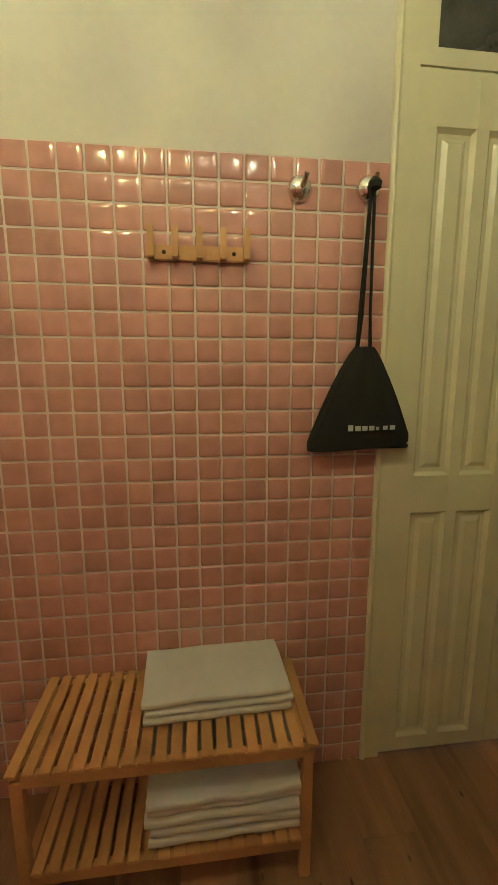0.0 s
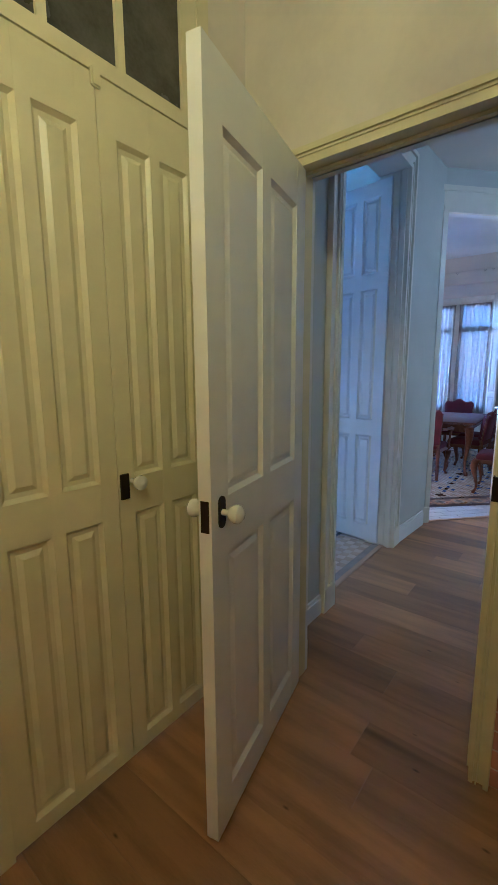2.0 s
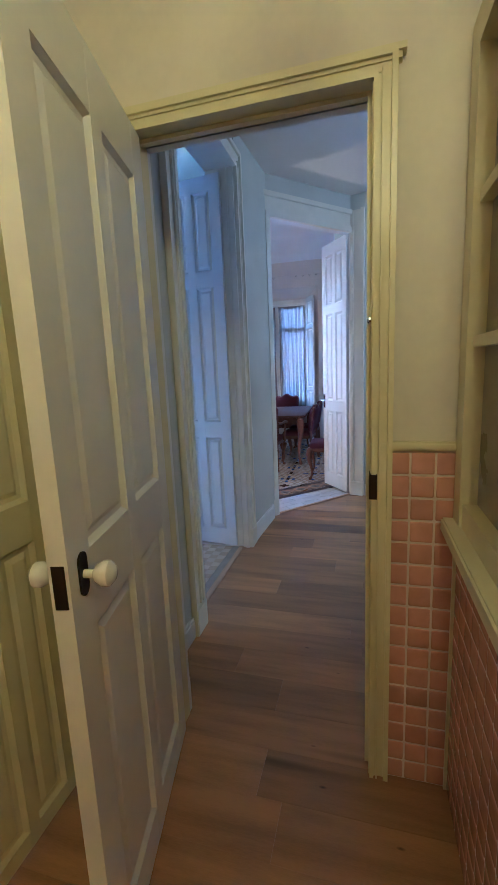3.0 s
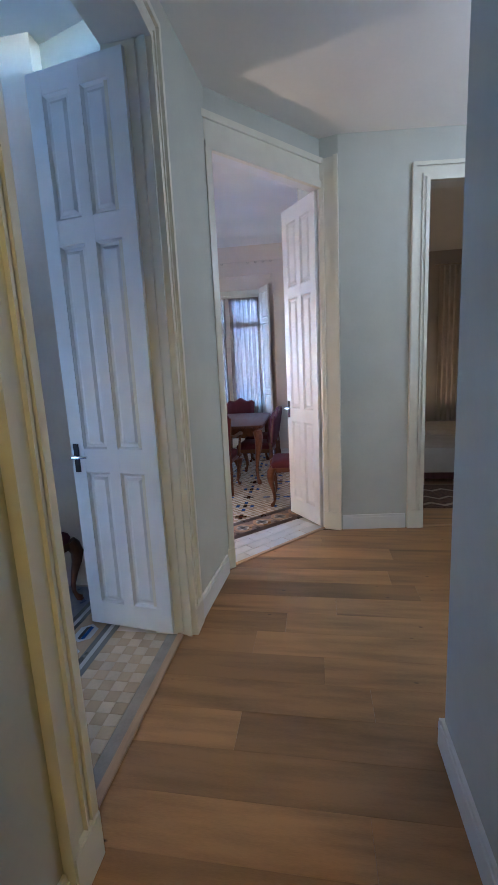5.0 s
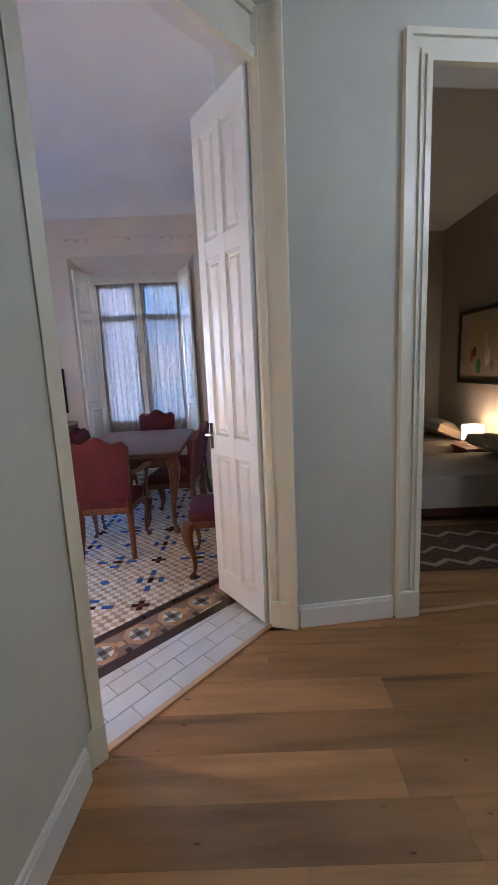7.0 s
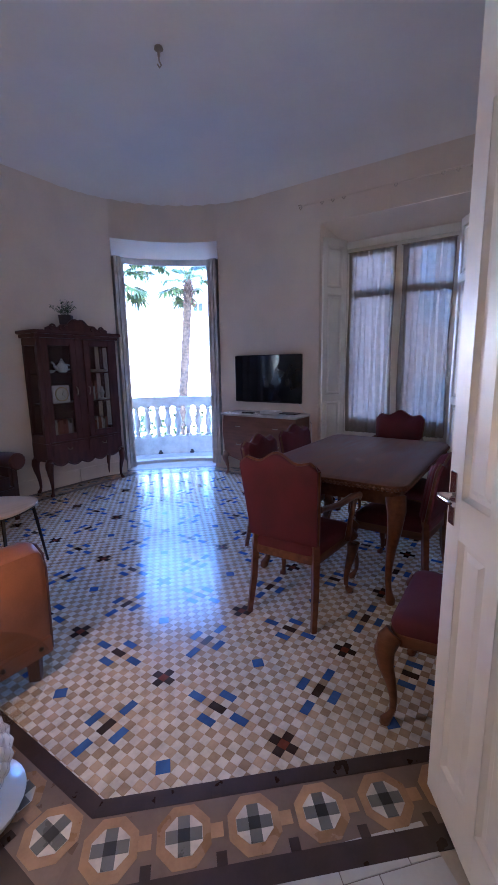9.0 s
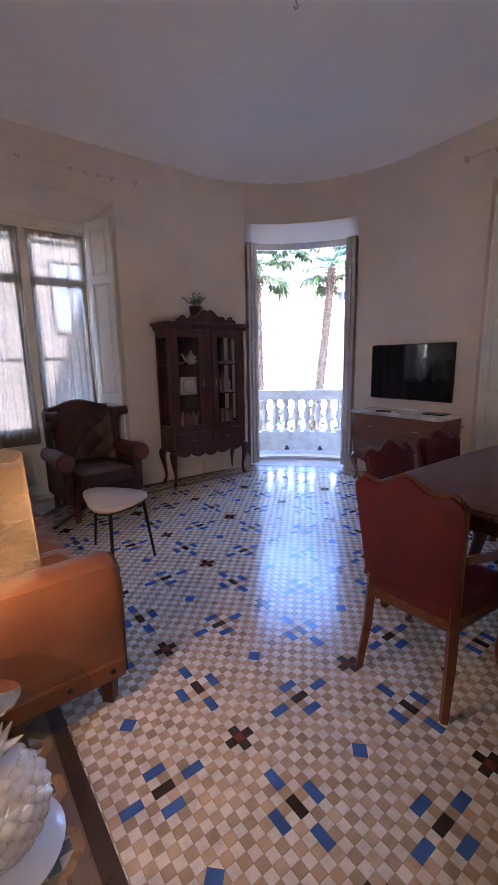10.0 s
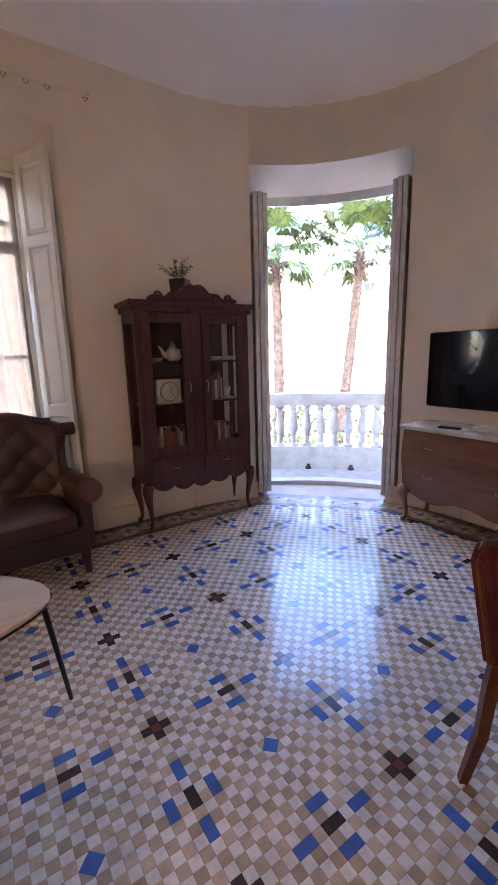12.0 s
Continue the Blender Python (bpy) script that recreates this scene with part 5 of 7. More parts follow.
for x, dx in ((0.03, -1), (CW - 0.03, 1)):
    for y, dy in ((0.02, -1), (CD - 0.03, 1)):
        part("leg", cabriole(bmesh.new(), x, y, 0.42, dx * 0.6, dy * 0.5, 0.032, 0.04), MH, cab, smooth=True)


def on_cab(x, y, z, rz=0):
    return CBM @ pose(x, y, z, 0, 0, rz)


ceramic = mat("aged_white_ceramic", (0.72, 0.70, 0.64), 0.25, var=0.08, bump=0.02)
gilt = mat("aged_gilt", (0.55, 0.40, 0.16), 0.35, 0.7, var=0.15)
# books
rb = random.Random(4)
for x0, x1, z in ((0.14, 0.40, 0.622), (0.63, 0.90, 0.622), (0.66, 0.80, 1.056)):
    x = x0
    while x < x1:
        t, h = rb.uniform(0.016, 0.034), rb.uniform(0.17, 0.24)
        c = rb.choice([(0.62, 0.58, 0.5), (0.55, 0.5, 0.42), (0.3, 0.12, 0.08), (0.42, 0.40, 0.36), (0.2, 0.16, 0.12)])
        bk = thing("book", on_cab(x, 0.10, z), "upright worn book on a cabinet shelf", "book", "books in the cabinet")
        cv = mat("book_cover", c, 0.7, var=0.12, bump=0.1)
        w = box(0, 0, 0, 0.002, 0.15, h)
        bm_box(w, t - 0.002, 0, 0, t, 0.15, h)
        bm_box(w, 0.002, 0, 0, t - 0.002, 0.003, h)
        part("cover", w, cv, bk)
        part("pages", box(0.002, 0.003, 0.004, t - 0.002, 0.145, h - 0.004), ceramic, bk)
        x += t + 0.002
clock = thing("mantel_clock", on_cab(0.17, 0.06, 1.055), "pale square desk clock with a round gilt dial", "clock")
part("case", box(0, 0, 0, 0.21, 0.06, 0.20, bevel=0.006), ceramic, clock)
part("dial", bm_lathe(bmesh.new(), [(0.078, 0), (0.078, 0.004), (0.07, 0.007), (0.002, 0.007)], 28, pose(0.105, 0, 0.10, 90, 0, 0)), mat("cream_dial", (0.7, 0.66, 0.5), 0.4, bump=0), clock, smooth=False)
part("bezel", bm_tube(bmesh.new(), [(0.105 + 0.077 * math.cos(a), -0.005, 0.10 + 0.077 * math.sin(a)) for a in [k * math.pi / 14 for k in range(29)]], 0.006, 6), gilt, clock, smooth=True)
for a, L in ((0.6, 0.045), (2.4, 0.06)):
    part("clock_pointer", bm_tube(bmesh.new(), [(0.105, -0.010, 0.10), (0.105 + L * math.sin(a), -0.010, 0.10 + L * math.cos(a))], 0.0025, 5), M["iron"], clock)
tea = thing("teapot", on_cab(0.36, 0.14, 1.396), "white glazed teapot on the upper shelf", "teapot")
part("body", bm_lathe(bmesh.new(), [(0.03, 0), (0.05, 0.01), (0.066, 0.05), (0.06, 0.085), (0.035, 0.11), (0.03, 0.115), (0.03, 0.12)], 20), ceramic, tea, smooth=True)
part("lid", bm_lathe(bmesh.new(), [(0.034, 0.12), (0.028, 0.13), (0.012, 0.14), (0.016, 0.152), (0.003, 0.165)], 16), ceramic, tea, smooth=True)
part("spout", bm_tube(bmesh.new(), [(-0.055, 0, 0.04), (-0.09, 0, 0.07), (-0.10, 0, 0.105), (-0.125, 0, 0.125)], [0.022, 0.016, 0.012, 0.010], 8), ceramic, tea, smooth=True)
part("handle", bm_tube(bmesh.new(), [(0.055, 0, 0.03), (0.10, 0, 0.04), (0.11, 0, 0.08), (0.055, 0, 0.1)], 0.008, 8), ceramic, tea, smooth=True)
dish = bm_lathe(bmesh.new(), [(0.03, 0), (0.05, 0.012), (0.075, 0.035), (0.07, 0.035), (0.04, 0.018), (0.004, 0.014)], 20)
first = single("bowl", dish, ceramic, "small white glazed bowl on the upper shelf", "bowl", on_cab(0.20, 0.13, 1.396), "bowls in the cabinet", True)
for x in (0.64, 0.74, 0.84, 0.91):
    copy_thing(first, on_cab(x, 0.13, 1.396))
fig = single("figurine", bm_lathe(bmesh.new(), [(0.05, 0), (0.05, 0.012), (0.02, 0.02), (0.022, 0.06), (0.035, 0.09), (0.02, 0.12), (0.016, 0.15), (0.004, 0.165)], 14), ceramic, "small white ceramic figurine on a cabinet shelf", "ornament", on_cab(0.86, 0.12, 1.056), smooth=True)
pot = thing("potted_plant", on_cab(0.44, 0.10, 1.99), "small green houseplant in a dark square pot on the cabinet", "plant")
PB = -0.13
part("pot", bm_tube(bmesh.new(), [(0, 0, PB), (0, 0, PB + 0.185)], [0.075, 0.095], 4), mat("dark_pot", (0.03, 0.02, 0.025), 0.5), pot, "dark square pot")
leafm = mat("leaf_green", (0.05, 0.10, 0.035), 0.5, var=0.25, scale=20, rand=0.25, island=True)
w = bmesh.new()
rl = random.Random(7)
for k in range(26):
    a, tilt, L = rl.uniform(0, 6.28), rl.uniform(0.1, 1.0), rl.uniform(0.10, 0.21)
    tip = Vector((math.cos(a) * math.sin(tilt) * L, math.sin(a) * math.sin(tilt) * L, PB + 0.175 + math.cos(tilt) * L))
    root = Vector((math.cos(a) * 0.02, math.sin(a) * 0.02, PB + 0.175))
    bm_tube(w, [root, (root + tip) / 2 + Vector((0, 0, 0.015)), tip], [0.0015, 0.0015, 0.001], 4)
    for j in range(9):
        c = root.lerp(tip, 0.35 + 0.65 * j / 8) + Vector((rl.uniform(-1, 1), rl.uniform(-1, 1), rl.uniform(-0.4, 0.6))) * 0.012
        u = Vector((rl.uniform(-1, 1), rl.uniform(-1, 1), rl.uniform(-0.5, 0.8))).normalized() * rl.uniform(0.014, 0.026)
        v = u.cross(Vector((rl.uniform(-1, 1), rl.uniform(-1, 1), 1))).normalized() * 0.007
        vs = [w.verts.new(c), w.verts.new(c + u * 0.5 + v), w.verts.new(c + u), w.verts.new(c + u * 0.5 - v)]
        w.faces.new(vs)
part("foliage", w, leafm, pot, "feathery green leaves")

# ---- commode and television ----
com = thing("commode", LR @ pose(3.165, 1.62, 0), "reddish wooden commode with a marble top and curved legs", "commode")
CL, CDp = 1.08, 0.41
w = bm_grid(bmesh.new(), lambda a, b: Vector((0.03 + 0.02 * math.cos(b * 5) - 0.02 * math.sin(a * math.pi), a * CL, 0.26 + b * 0.545 - 0.05 * math.sin(a * math.pi * 2) ** 2 * (b < 0.01))), 30, 14)
part("front", w, M["cherry"], com, "bowed walnut front", smooth=True)
w = bmesh.new()
bm_box(w, 0.035, 0.0, 0.27, CDp, 0.02, 0.805)
bm_box(w, 0.035, CL - 0.02, 0.27, CDp, CL, 0.805)
bm_box(w, 0.04, 0.02, 0.30, CDp, CL - 0.02, 0.80)
part("body", w, M["cherry"], com)
part("top", slab_bm(bmesh.new(), rounded_poly([(-0.02, -0.025), (CDp, -0.025), (CDp, CL + 0.025), (-0.02, CL + 0.025)], 0.04), 0.806, 0.835, 0.006), M["marble"], com, "grey marble top", smooth=True)
for z0 in (0.33, 0.57):
    for y0, y1 in ((0.04, CL - 0.04),):
        dr = part("drawer", bm_grid(bmesh.new(), lambda a, b, z0=z0, y0=y0, y1=y1: Vector((0.022 + 0.02 * math.cos((z0 + b * 0.21 - 0.26) / 0.545 * 5) - 0.02 * math.sin((y0 + a * (y1 - y0)) / CL * math.pi), y0 + a * (y1 - y0), z0 + b * 0.21)), 24, 6), M["cherry"], com, smooth=True)
        for y in (0.26, 0.82):
            part("pull", bm_tube(bmesh.new(), [(0.012, y - 0.04, z0 + 0.12), (-0.012, y - 0.03, z0 + 0.10), (-0.012, y + 0.03, z0 + 0.10), (0.012, y + 0.04, z0 + 0.12)], 0.005, 6), M["rodm"], dr, "brass drawer pull")
for x, dx in ((0.05, -1), (CDp - 0.04, 0.3)):
    for y, dy in ((0.04, -1), (CL - 0.04, 1)):
        part("leg", cabriole(bmesh.new(), x, y, 0.30, dx * 0.7, dy * 0.5, 0.033, 0.04), M["cherry"], com, smooth=True)
tv = thing("television", LR @ pose(3.555, 1.73, 0.955), "flat black television hung on the wall above the commode", "television")
part("bezel", box(0, 0, 0, 0.035, 1.07, 0.625, bevel=0.004), M["blackmetal"], tv)
part("screen", box(-0.001, 0.010, 0.014, 0.0005, 1.06, 0.615), M["screen"], tv, "dark glossy screen")
single("decoder_box", box(0, 0, 0, 0.15, 0.24, 0.035, bevel=0.004), mat("light_plastic", (0.6, 0.6, 0.58), 0.4, bump=0), "pale set-top box on the commode", "device", LR @ pose(3.30, 1.95, 0.836))
single("remote_control", box(0, 0, 0, 0.05, 0.17, 0.018, bevel=0.006), M["blackmetal"], "black remote control on the commode", "remote", LR @ pose(3.25, 2.25, 0.836, 0, 0, 12))
single("notebook", box(0, 0, 0, 0.16, 0.23, 0.012, bevel=0.003), M["blackmetal"], "thin dark notebook on the commode", "notebook", LR @ pose(3.36, 1.70, 0.836, 0, 0, 4))
single("tv_cable", bm_tube(bmesh.new(), [(3.585, 1.78, 0.95), (3.585, 1.72, 0.88), (3.585, 1.64, 0.80), (3.59, 1.60, 0.70), (3.592, 1.60, 0.17)], 0.005, 6), M["porcelain"], "thin pale cable running down the wall", "cable", LR, smooth=True)
# fine crack in the salon ceiling plaster
single("ceiling_crack", bm_tube(bmesh.new(), [(0.50, 1.10, 3.7985), (0.62, 1.17, 3.7985), (0.66, 1.30, 3.7985), (0.80, 1.38, 3.7985), (0.86, 1.52, 3.7985)], [0.002, 0.006, 0.004, 0.007, 0.002], 5), M["salon_wall"], "thin raised crack in the ceiling plaster", "crack", LR)
hook = thing("ceiling_hook", pose(6.868, 3.216, 0), "old metal lamp hook in the ceiling", "hook")
part("rose", bm_lathe(bmesh.new(), [(0.03, 3.80), (0.035, 3.785), (0.012, 3.77), (0.010, 3.74)], 14), M["rodm"], hook, smooth=True)
part("hook", bm_tube(bmesh.new(), [(0, 0, 3.75), (0, 0, 3.71), (0.02, 0, 3.69), (0.0, 0, 3.665), (-0.02, 0, 3.68)], 0.006, 6), M["rodm"], hook, smooth=True)


# ---- bathroom things ----
rack = thing("coat_rack", pose(-0.135, 1.2975, 1.765), "small bamboo coat rack with five pegs on the tiles", "coat rack")
part("board", box(0, -0.012, 0, 0.295, 0, 0.042, bevel=0.003), M["bamboo"], rack)
for k in range(5):
    x = 0.004 + k * 0.0675
    w = bmesh.new()
    bm_box(w, x, -0.032, -0.004, x + 0.018, -0.012, 0.04, bevel=0.003)
    bm_box(w, x, -0.046, 0.0, x + 0.018, -0.032, 0.086, bevel=0.003)
    part("peg", w, M["bamboo"], rack)
for x in (0.047, 0.248):
    part("screw", bm_lathe(bmesh.new(), [(0.006, 0), (0.005, 0.003), (0.001, 0.004)], 10, pose(x, -0.012, 0.022, 90, 0, 0)), M["iron"], rack)
for x, z in ((0.307, 1.975), (0.515, 1.985)):
    hk = thing("wall_hook", pose(x, 1.2975, z), "round chrome suction hook on pink tiles", "hook", "chrome hooks")
    part("dome", bm_lathe(bmesh.new(), [(0.036, 0), (0.036, 0.006), (0.028, 0.018), (0.015, 0.025), (0.003, 0.027)], 24, pose(0, 0, 0, 90, 0, 0)), M["chrome"], hk, smooth=True)
    part("peg", bm_tube(bmesh.new(), [(0.004, -0.022, 0.0), (0.006, -0.042, 0.008), (0.008, -0.048, 0.026)], [0.009, 0.008, 0.010], 10), M["chrome"], hk, smooth=True)
    part("ring_mark", bm_lathe(bmesh.new(), [(0.007, 0), (0.006, 0.003), (0.001, 0.004)], 10, pose(0.012, -0.016, 0.026, 70, 0, 0)), mat("red_dot", (0.5, 0.03, 0.02), 0.4, bump=0), hk, "small red dot")
bag = thing("drawstring_bag", pose(0.507, 1.262, 0), "black cloth drawstring bag hanging from a chrome hook", "bag")


def bag_pt(a, b):
    t = 2 * math.pi * a
    half = 0.028 + 0.140 * min(1, b * 1.12) ** 0.85
    deep = 0.020 + 0.012 * math.sin(b * math.pi)
    fold = 1 + 0.12 * (1 - b) * math.sin(t * 9)
    z = 1.525 - b * 0.318 + 0.012 * math.cos(t) * b + 0.02 * (0.25 - (math.cos(t) * 0.5) ** 2) * 0.0
    return Vector((half * math.cos(t) * fold + 0.006 * (1 - b), deep * math.sin(t) * fold, z + (0.008 * abs(math.cos(t)) ** 6 if b > 0.9 else 0)))


w = bm_grid(bmesh.new(), bag_pt, 54, 18, True)
part("sack", w, M["black_cloth"], bag, "gathered black cloth sack", smooth=True)
part("sack_bottom", box(-0.16, -0.012, 1.207, 0.165, 0.012, 1.222, bevel=0.004), M["black_cloth"], bag)
for x0, x1 in ((-0.022, 0.002), (0.02, 0.012)):
    part("cord", bm_tube(bmesh.new(), [(x0, -0.006, 1.515), (x0 * 0.8, -0.008, 1.62), (x1, -0.006, 1.98)], 0.0045, 6), M["black_cloth"], bag, smooth=True)
    part("cord", bm_tube(bmesh.new(), [(x0 + 0.008, 0.004, 1.515), (x0 * 0.6 + 0.008, 0.0, 1.62), (x1 + 0.004, 0.0, 1.98)], 0.0045, 6), M["black_cloth"], bag, smooth=True)
part("knot", bm_lathe(bmesh.new(), [(0.002, 0), (0.018, 0.01), (0.02, 0.025), (0.008, 0.04)], 10, pose(0.012, -0.008, 1.962)), M["black_cloth"], bag, smooth=True)


# brand print drawn as one row of plain bars
for k, (bw, bh) in enumerate(((0.016, 0.024), (0.018, 0.020), (0.017, 0.020), (0.017, 0.020), (0.010, 0.016), (0.015, 0.020), (0.017, 0.022))):
    x = -0.048 + k * 0.0225
    part("print_bar", box(x, -0.0345, 1.268 + 0.0006 * k, x + bw, -0.0335, 1.268 + bh * 0.8), M["letters"], bag, "pale grey printed mark")

bench = thing("bench", pose(-0.505, 0.955, 0), "slatted bamboo bench with a lower shelf holding towels", "bench")
BL, BD = 0.815, 0.345
for x in (0.012, BL - 0.042):
    for y in (0.0, BD - 0.032):
        part("leg", box(x, y, 0, x + 0.03, y + 0.032, 0.425, bevel=0.003), M["bamboo"], bench)
for z in (0.10, 0.405):
    for y in (0.001, BD - 0.026):
        part("rail", box(0.042, y, z, BL - 0.042, y + 0.025, z + 0.035, bevel=0.002), M["bamboo"], bench)
    part("side_rail", box(0.014, 0.032, z, 0.038, BD - 0.032, z + 0.035, bevel=0.002), M["bamboo"], bench)
    part("side_rail", box(BL - 0.038, 0.032, z, BL - 0.014, BD - 0.032, z + 0.035, bevel=0.002), M["bamboo"], bench)
slat = mesh_of(box(0, 0, 0, 0.0305, BD + 0.012, 0.011, bevel=0.002), "slat", M["bamboo"])
for z in (0.136, 0.441):
    for k in range(20):
        if z < 0.2 and (k == 0 or k == 19):
            continue
        part("slat", slat, None, bench, m=pose(0.004 + k * 0.0411, -0.006, z))


def towel_stack(m, n, label, wd=0.42, dp=0.26, th=0.026, seed=1):
    d = thing("towel_stack", m, label, "towels")
    r = random.Random(seed)
    z = 0.0
    for k in range(n):
        ox, oy, t = r.uniform(-0.008, 0.008), r.uniform(-0.006, 0.006), th * r.uniform(0.85, 1.15)

        def pt(a, b, z=z, t=t, ox=ox, oy=oy, k=k):
            # a folded loop seen from the front edge
            ang = 2 * math.pi * a
            y = dp / 2 * (1 if math.cos(ang) > 0 else -1) * abs(math.cos(ang)) ** 0.25
            zz = t / 2 * (1 if math.sin(ang) > 0 else -1) * abs(math.sin(ang)) ** 0.55
            x = wd * (b - 0.5)
            lump = 0.004 * noise.noise(Vector((x * 9, y * 9, k * 3.1))) * (k + 1) * 0.6
            return Vector((x + ox + 0.004 * noise.noise(Vector((y * 20, k, b))), y + oy + 0.004 * noise.noise(Vector((x * 14, k * 2.0, 0))), z + t / 2 + zz * (0.95) + lump))
        w = bm_grid(bmesh.new(), pt, 36, 24, True)
        for end in (0, 23):
            w.verts.ensure_lookup_table()
            w.faces.new([w.verts[i * 24 + end] for i in range(36)])
        part("towel", w, M["towel"], d, smooth=True)
        z += t * 0.93
    return d


towel_stack(pose(0.045, 1.180, 0.453, 0, 0, 2), 3, "folded white cotton towels on the bench", 0.43, 0.24, 0.030, 3)
towel_stack(pose(0.055, 1.10, 0.150, 0, 0, 1), 5, "thicker pile of folded white towels on the lower shelf", 0.43, 0.27, 0.033, 5)

bath_lamp = thing("bath_chandelier", pose(0.0, 0.0, 0), "small unseen metal ceiling lamp with bare bulbs and added shadow drops", "lamp")
part("stem", bm_lathe(bmesh.new(), [(0.06, 3.098), (0.06, 3.08), (0.01, 3.06), (0.01, 2.86), (0.02, 2.84), (0.004, 2.82)], 16), M["rodm"], bath_lamp, smooth=True)
for bx, by, bz, dish in ((0.06, 0.0, 2.64, 0.048), (0.30, 0.05, 2.66, 0.048), (-0.42, 0.12, 2.62, 0.02)):
    part("arm", bm_tube(bmesh.new(), [(0, 0, 2.86), (bx * 0.6, by * 0.6, 2.90), (bx, by, bz + 0.09), (bx, by, bz + 0.045)], 0.007, 8), M["rodm"], bath_lamp, smooth=True)
    bb = part("bulb", bm_lathe(bmesh.new(), [(0.010, 0.05), (0.022, 0.02), (0.026, 0.0), (0.018, -0.02), (0.002, -0.03)], 14, pose(bx, by, bz)), glow("bath_bulb_glow", (1.0, 0.70, 0.32), 1.6), bath_lamp, "bare glowing bulb", smooth=True)
    bb.visible_shadow = False
    # dish added under each bulb, to block its light downwards
    part("drip_dish", bm_lathe(bmesh.new(), [(0.004, -0.072), (dish * 0.6, -0.070), (dish, -0.058), (dish * 0.97, -0.055), (0.006, -0.062)], 18, pose(bx, by, bz)), M["rodm"], bath_lamp, "unseen metal dish added to keep lamplight off the floor", smooth=True)
bx, by, bz = 0.06, 0.0, 2.64
# unseen drops set so that their soft shadows fall on the upper wall
for dx, dz, r in ((-0.0415, -0.057, 0.020), (0.011, -0.027, 0.022), (0.066, -0.080, 0.020), (0.004, -0.088, 0.018)):
    part("leaf_drop", bm_lathe(bmesh.new(), [(0.001, -1.5 * r), (r, -0.4 * r), (0.8 * r, 0.6 * r), (0.001, 1.6 * r)], 10, pose(bx + dx, by + 0.2, bz + dz)), M["rodm"], bath_lamp, smooth=True)
    part("wire", bm_tube(bmesh.new(), [(bx + dx, by + 0.2, bz + dz), (bx + dx * 0.5, by + 0.12, bz + 0.11), (bx, by, bz + 0.09)], 0.0022, 5), M["rodm"], bath_lamp)

# ---- bedroom things ----
linen = mat("beige_linen", (0.50, 0.44, 0.36), 0.9, var=0.06, bump=0.3, fine=250)
for k, x in enumerate((6.66, 8.02)):
    bed = thing("bed", pose(x, -2.18, 0), "single bed with a plain beige cover", "bed", "twin beds")
    part("bed_base", box(0.02, 0.02, 0.06, 0.88, 1.92, 0.16, bevel=0.01), M["mahogany"], bed, "dark bed base")
    part("bedspread", cushion_bm(bmesh.new(), 0.0, 0.0, 0.13, 0.90, 1.95, 0.46, 0.015, 16, 0.012), linen, bed, "beige bed cover", smooth=True)
    pl = cushion_bm(bmesh.new(), -0.32, -0.21, -0.07, 0.32, 0.21, 0.05, 0.07, 12, 0.02)
    single("pillow", pl, linen, "plump beige pillow on the bed", "pillow", pose(x + 0.48, -1.93, 0.57, 24, 0, 4), "pillows", True)
ns = thing("nightstand", pose(7.60, -2.18, 0), "small dark wooden nightstand between the beds", "nightstand")
part("top", box(0, 0, 0.44, 0.38, 0.36, 0.47, bevel=0.004), M["mahogany"], ns)
part("body", box(0.02, 0.01, 0.12, 0.36, 0.34, 0.44), M["mahogany"], ns)
for x in (0.03, 0.33):
    for y in (0.02, 0.31):
        part("leg", box(x, y, 0, x + 0.025, y + 0.025, 0.12), M["mahogany"], ns)
bl = thing("bedside_lamp", pose(7.80, -1.98, 0.47), "lit bedside lamp with a drum shade", "lamp")
part("base", bm_lathe(bmesh.new(), [(0.06, 0), (0.06, 0.012), (0.02, 0.02), (0.018, 0.10), (0.012, 0.12)], 16), ceramic, bl, smooth=True)
part("shade", bm_grid(bmesh.new(), lambda a, b: Vector((0.115 * math.cos(a * 6.28319), 0.115 * math.sin(a * 6.28319), 0.07 + 0.17 * b)), 28, 3, True), sheer_mat("lampshade_cloth", (0.9, 0.78, 0.6), 0.12, 200), bl, "white drum shade", smooth=True)
part("bulb", bm_lathe(bmesh.new(), [(0.012, 0.12), (0.026, 0.15), (0.022, 0.18), (0.003, 0.195)], 12), glow("bedside_glow", (1.0, 0.7, 0.36), 0.7), bl, "glowing bulb", smooth=True)
lamp("bedside_light", "POINT", 0.155, (1.0, 0.66, 0.32), pose(7.80, -1.98, 0.70), size=0.03)
pic = thing("framed_picture", pose(7.15, -2.197, 1.16), "large framed painting over the beds, drawn as plain colour patches", "picture")
w = bmesh.new()
PW, PH = 1.46, 0.88
for a in ((0, 0, PW, 0.045), (0, PH - 0.045, PW, PH), (0, 0.045, 0.045, PH - 0.045), (PW - 0.045, 0.045, PW, PH - 0.045)):
    bm_box(w, a[0], 0, a[1], a[2], 0.03, a[3])
part("frame", w, M["blackmetal"], pic, "black picture frame")
part("canvas", box(0.045, 0.004, 0.045, PW - 0.045, 0.014, PH - 0.045), mat("canvas_ground", (0.40, 0.30, 0.26), 0.7, var=0.2, scale=2.5, stain=(0.45, 0.38, 0.12)), pic, "painted canvas")
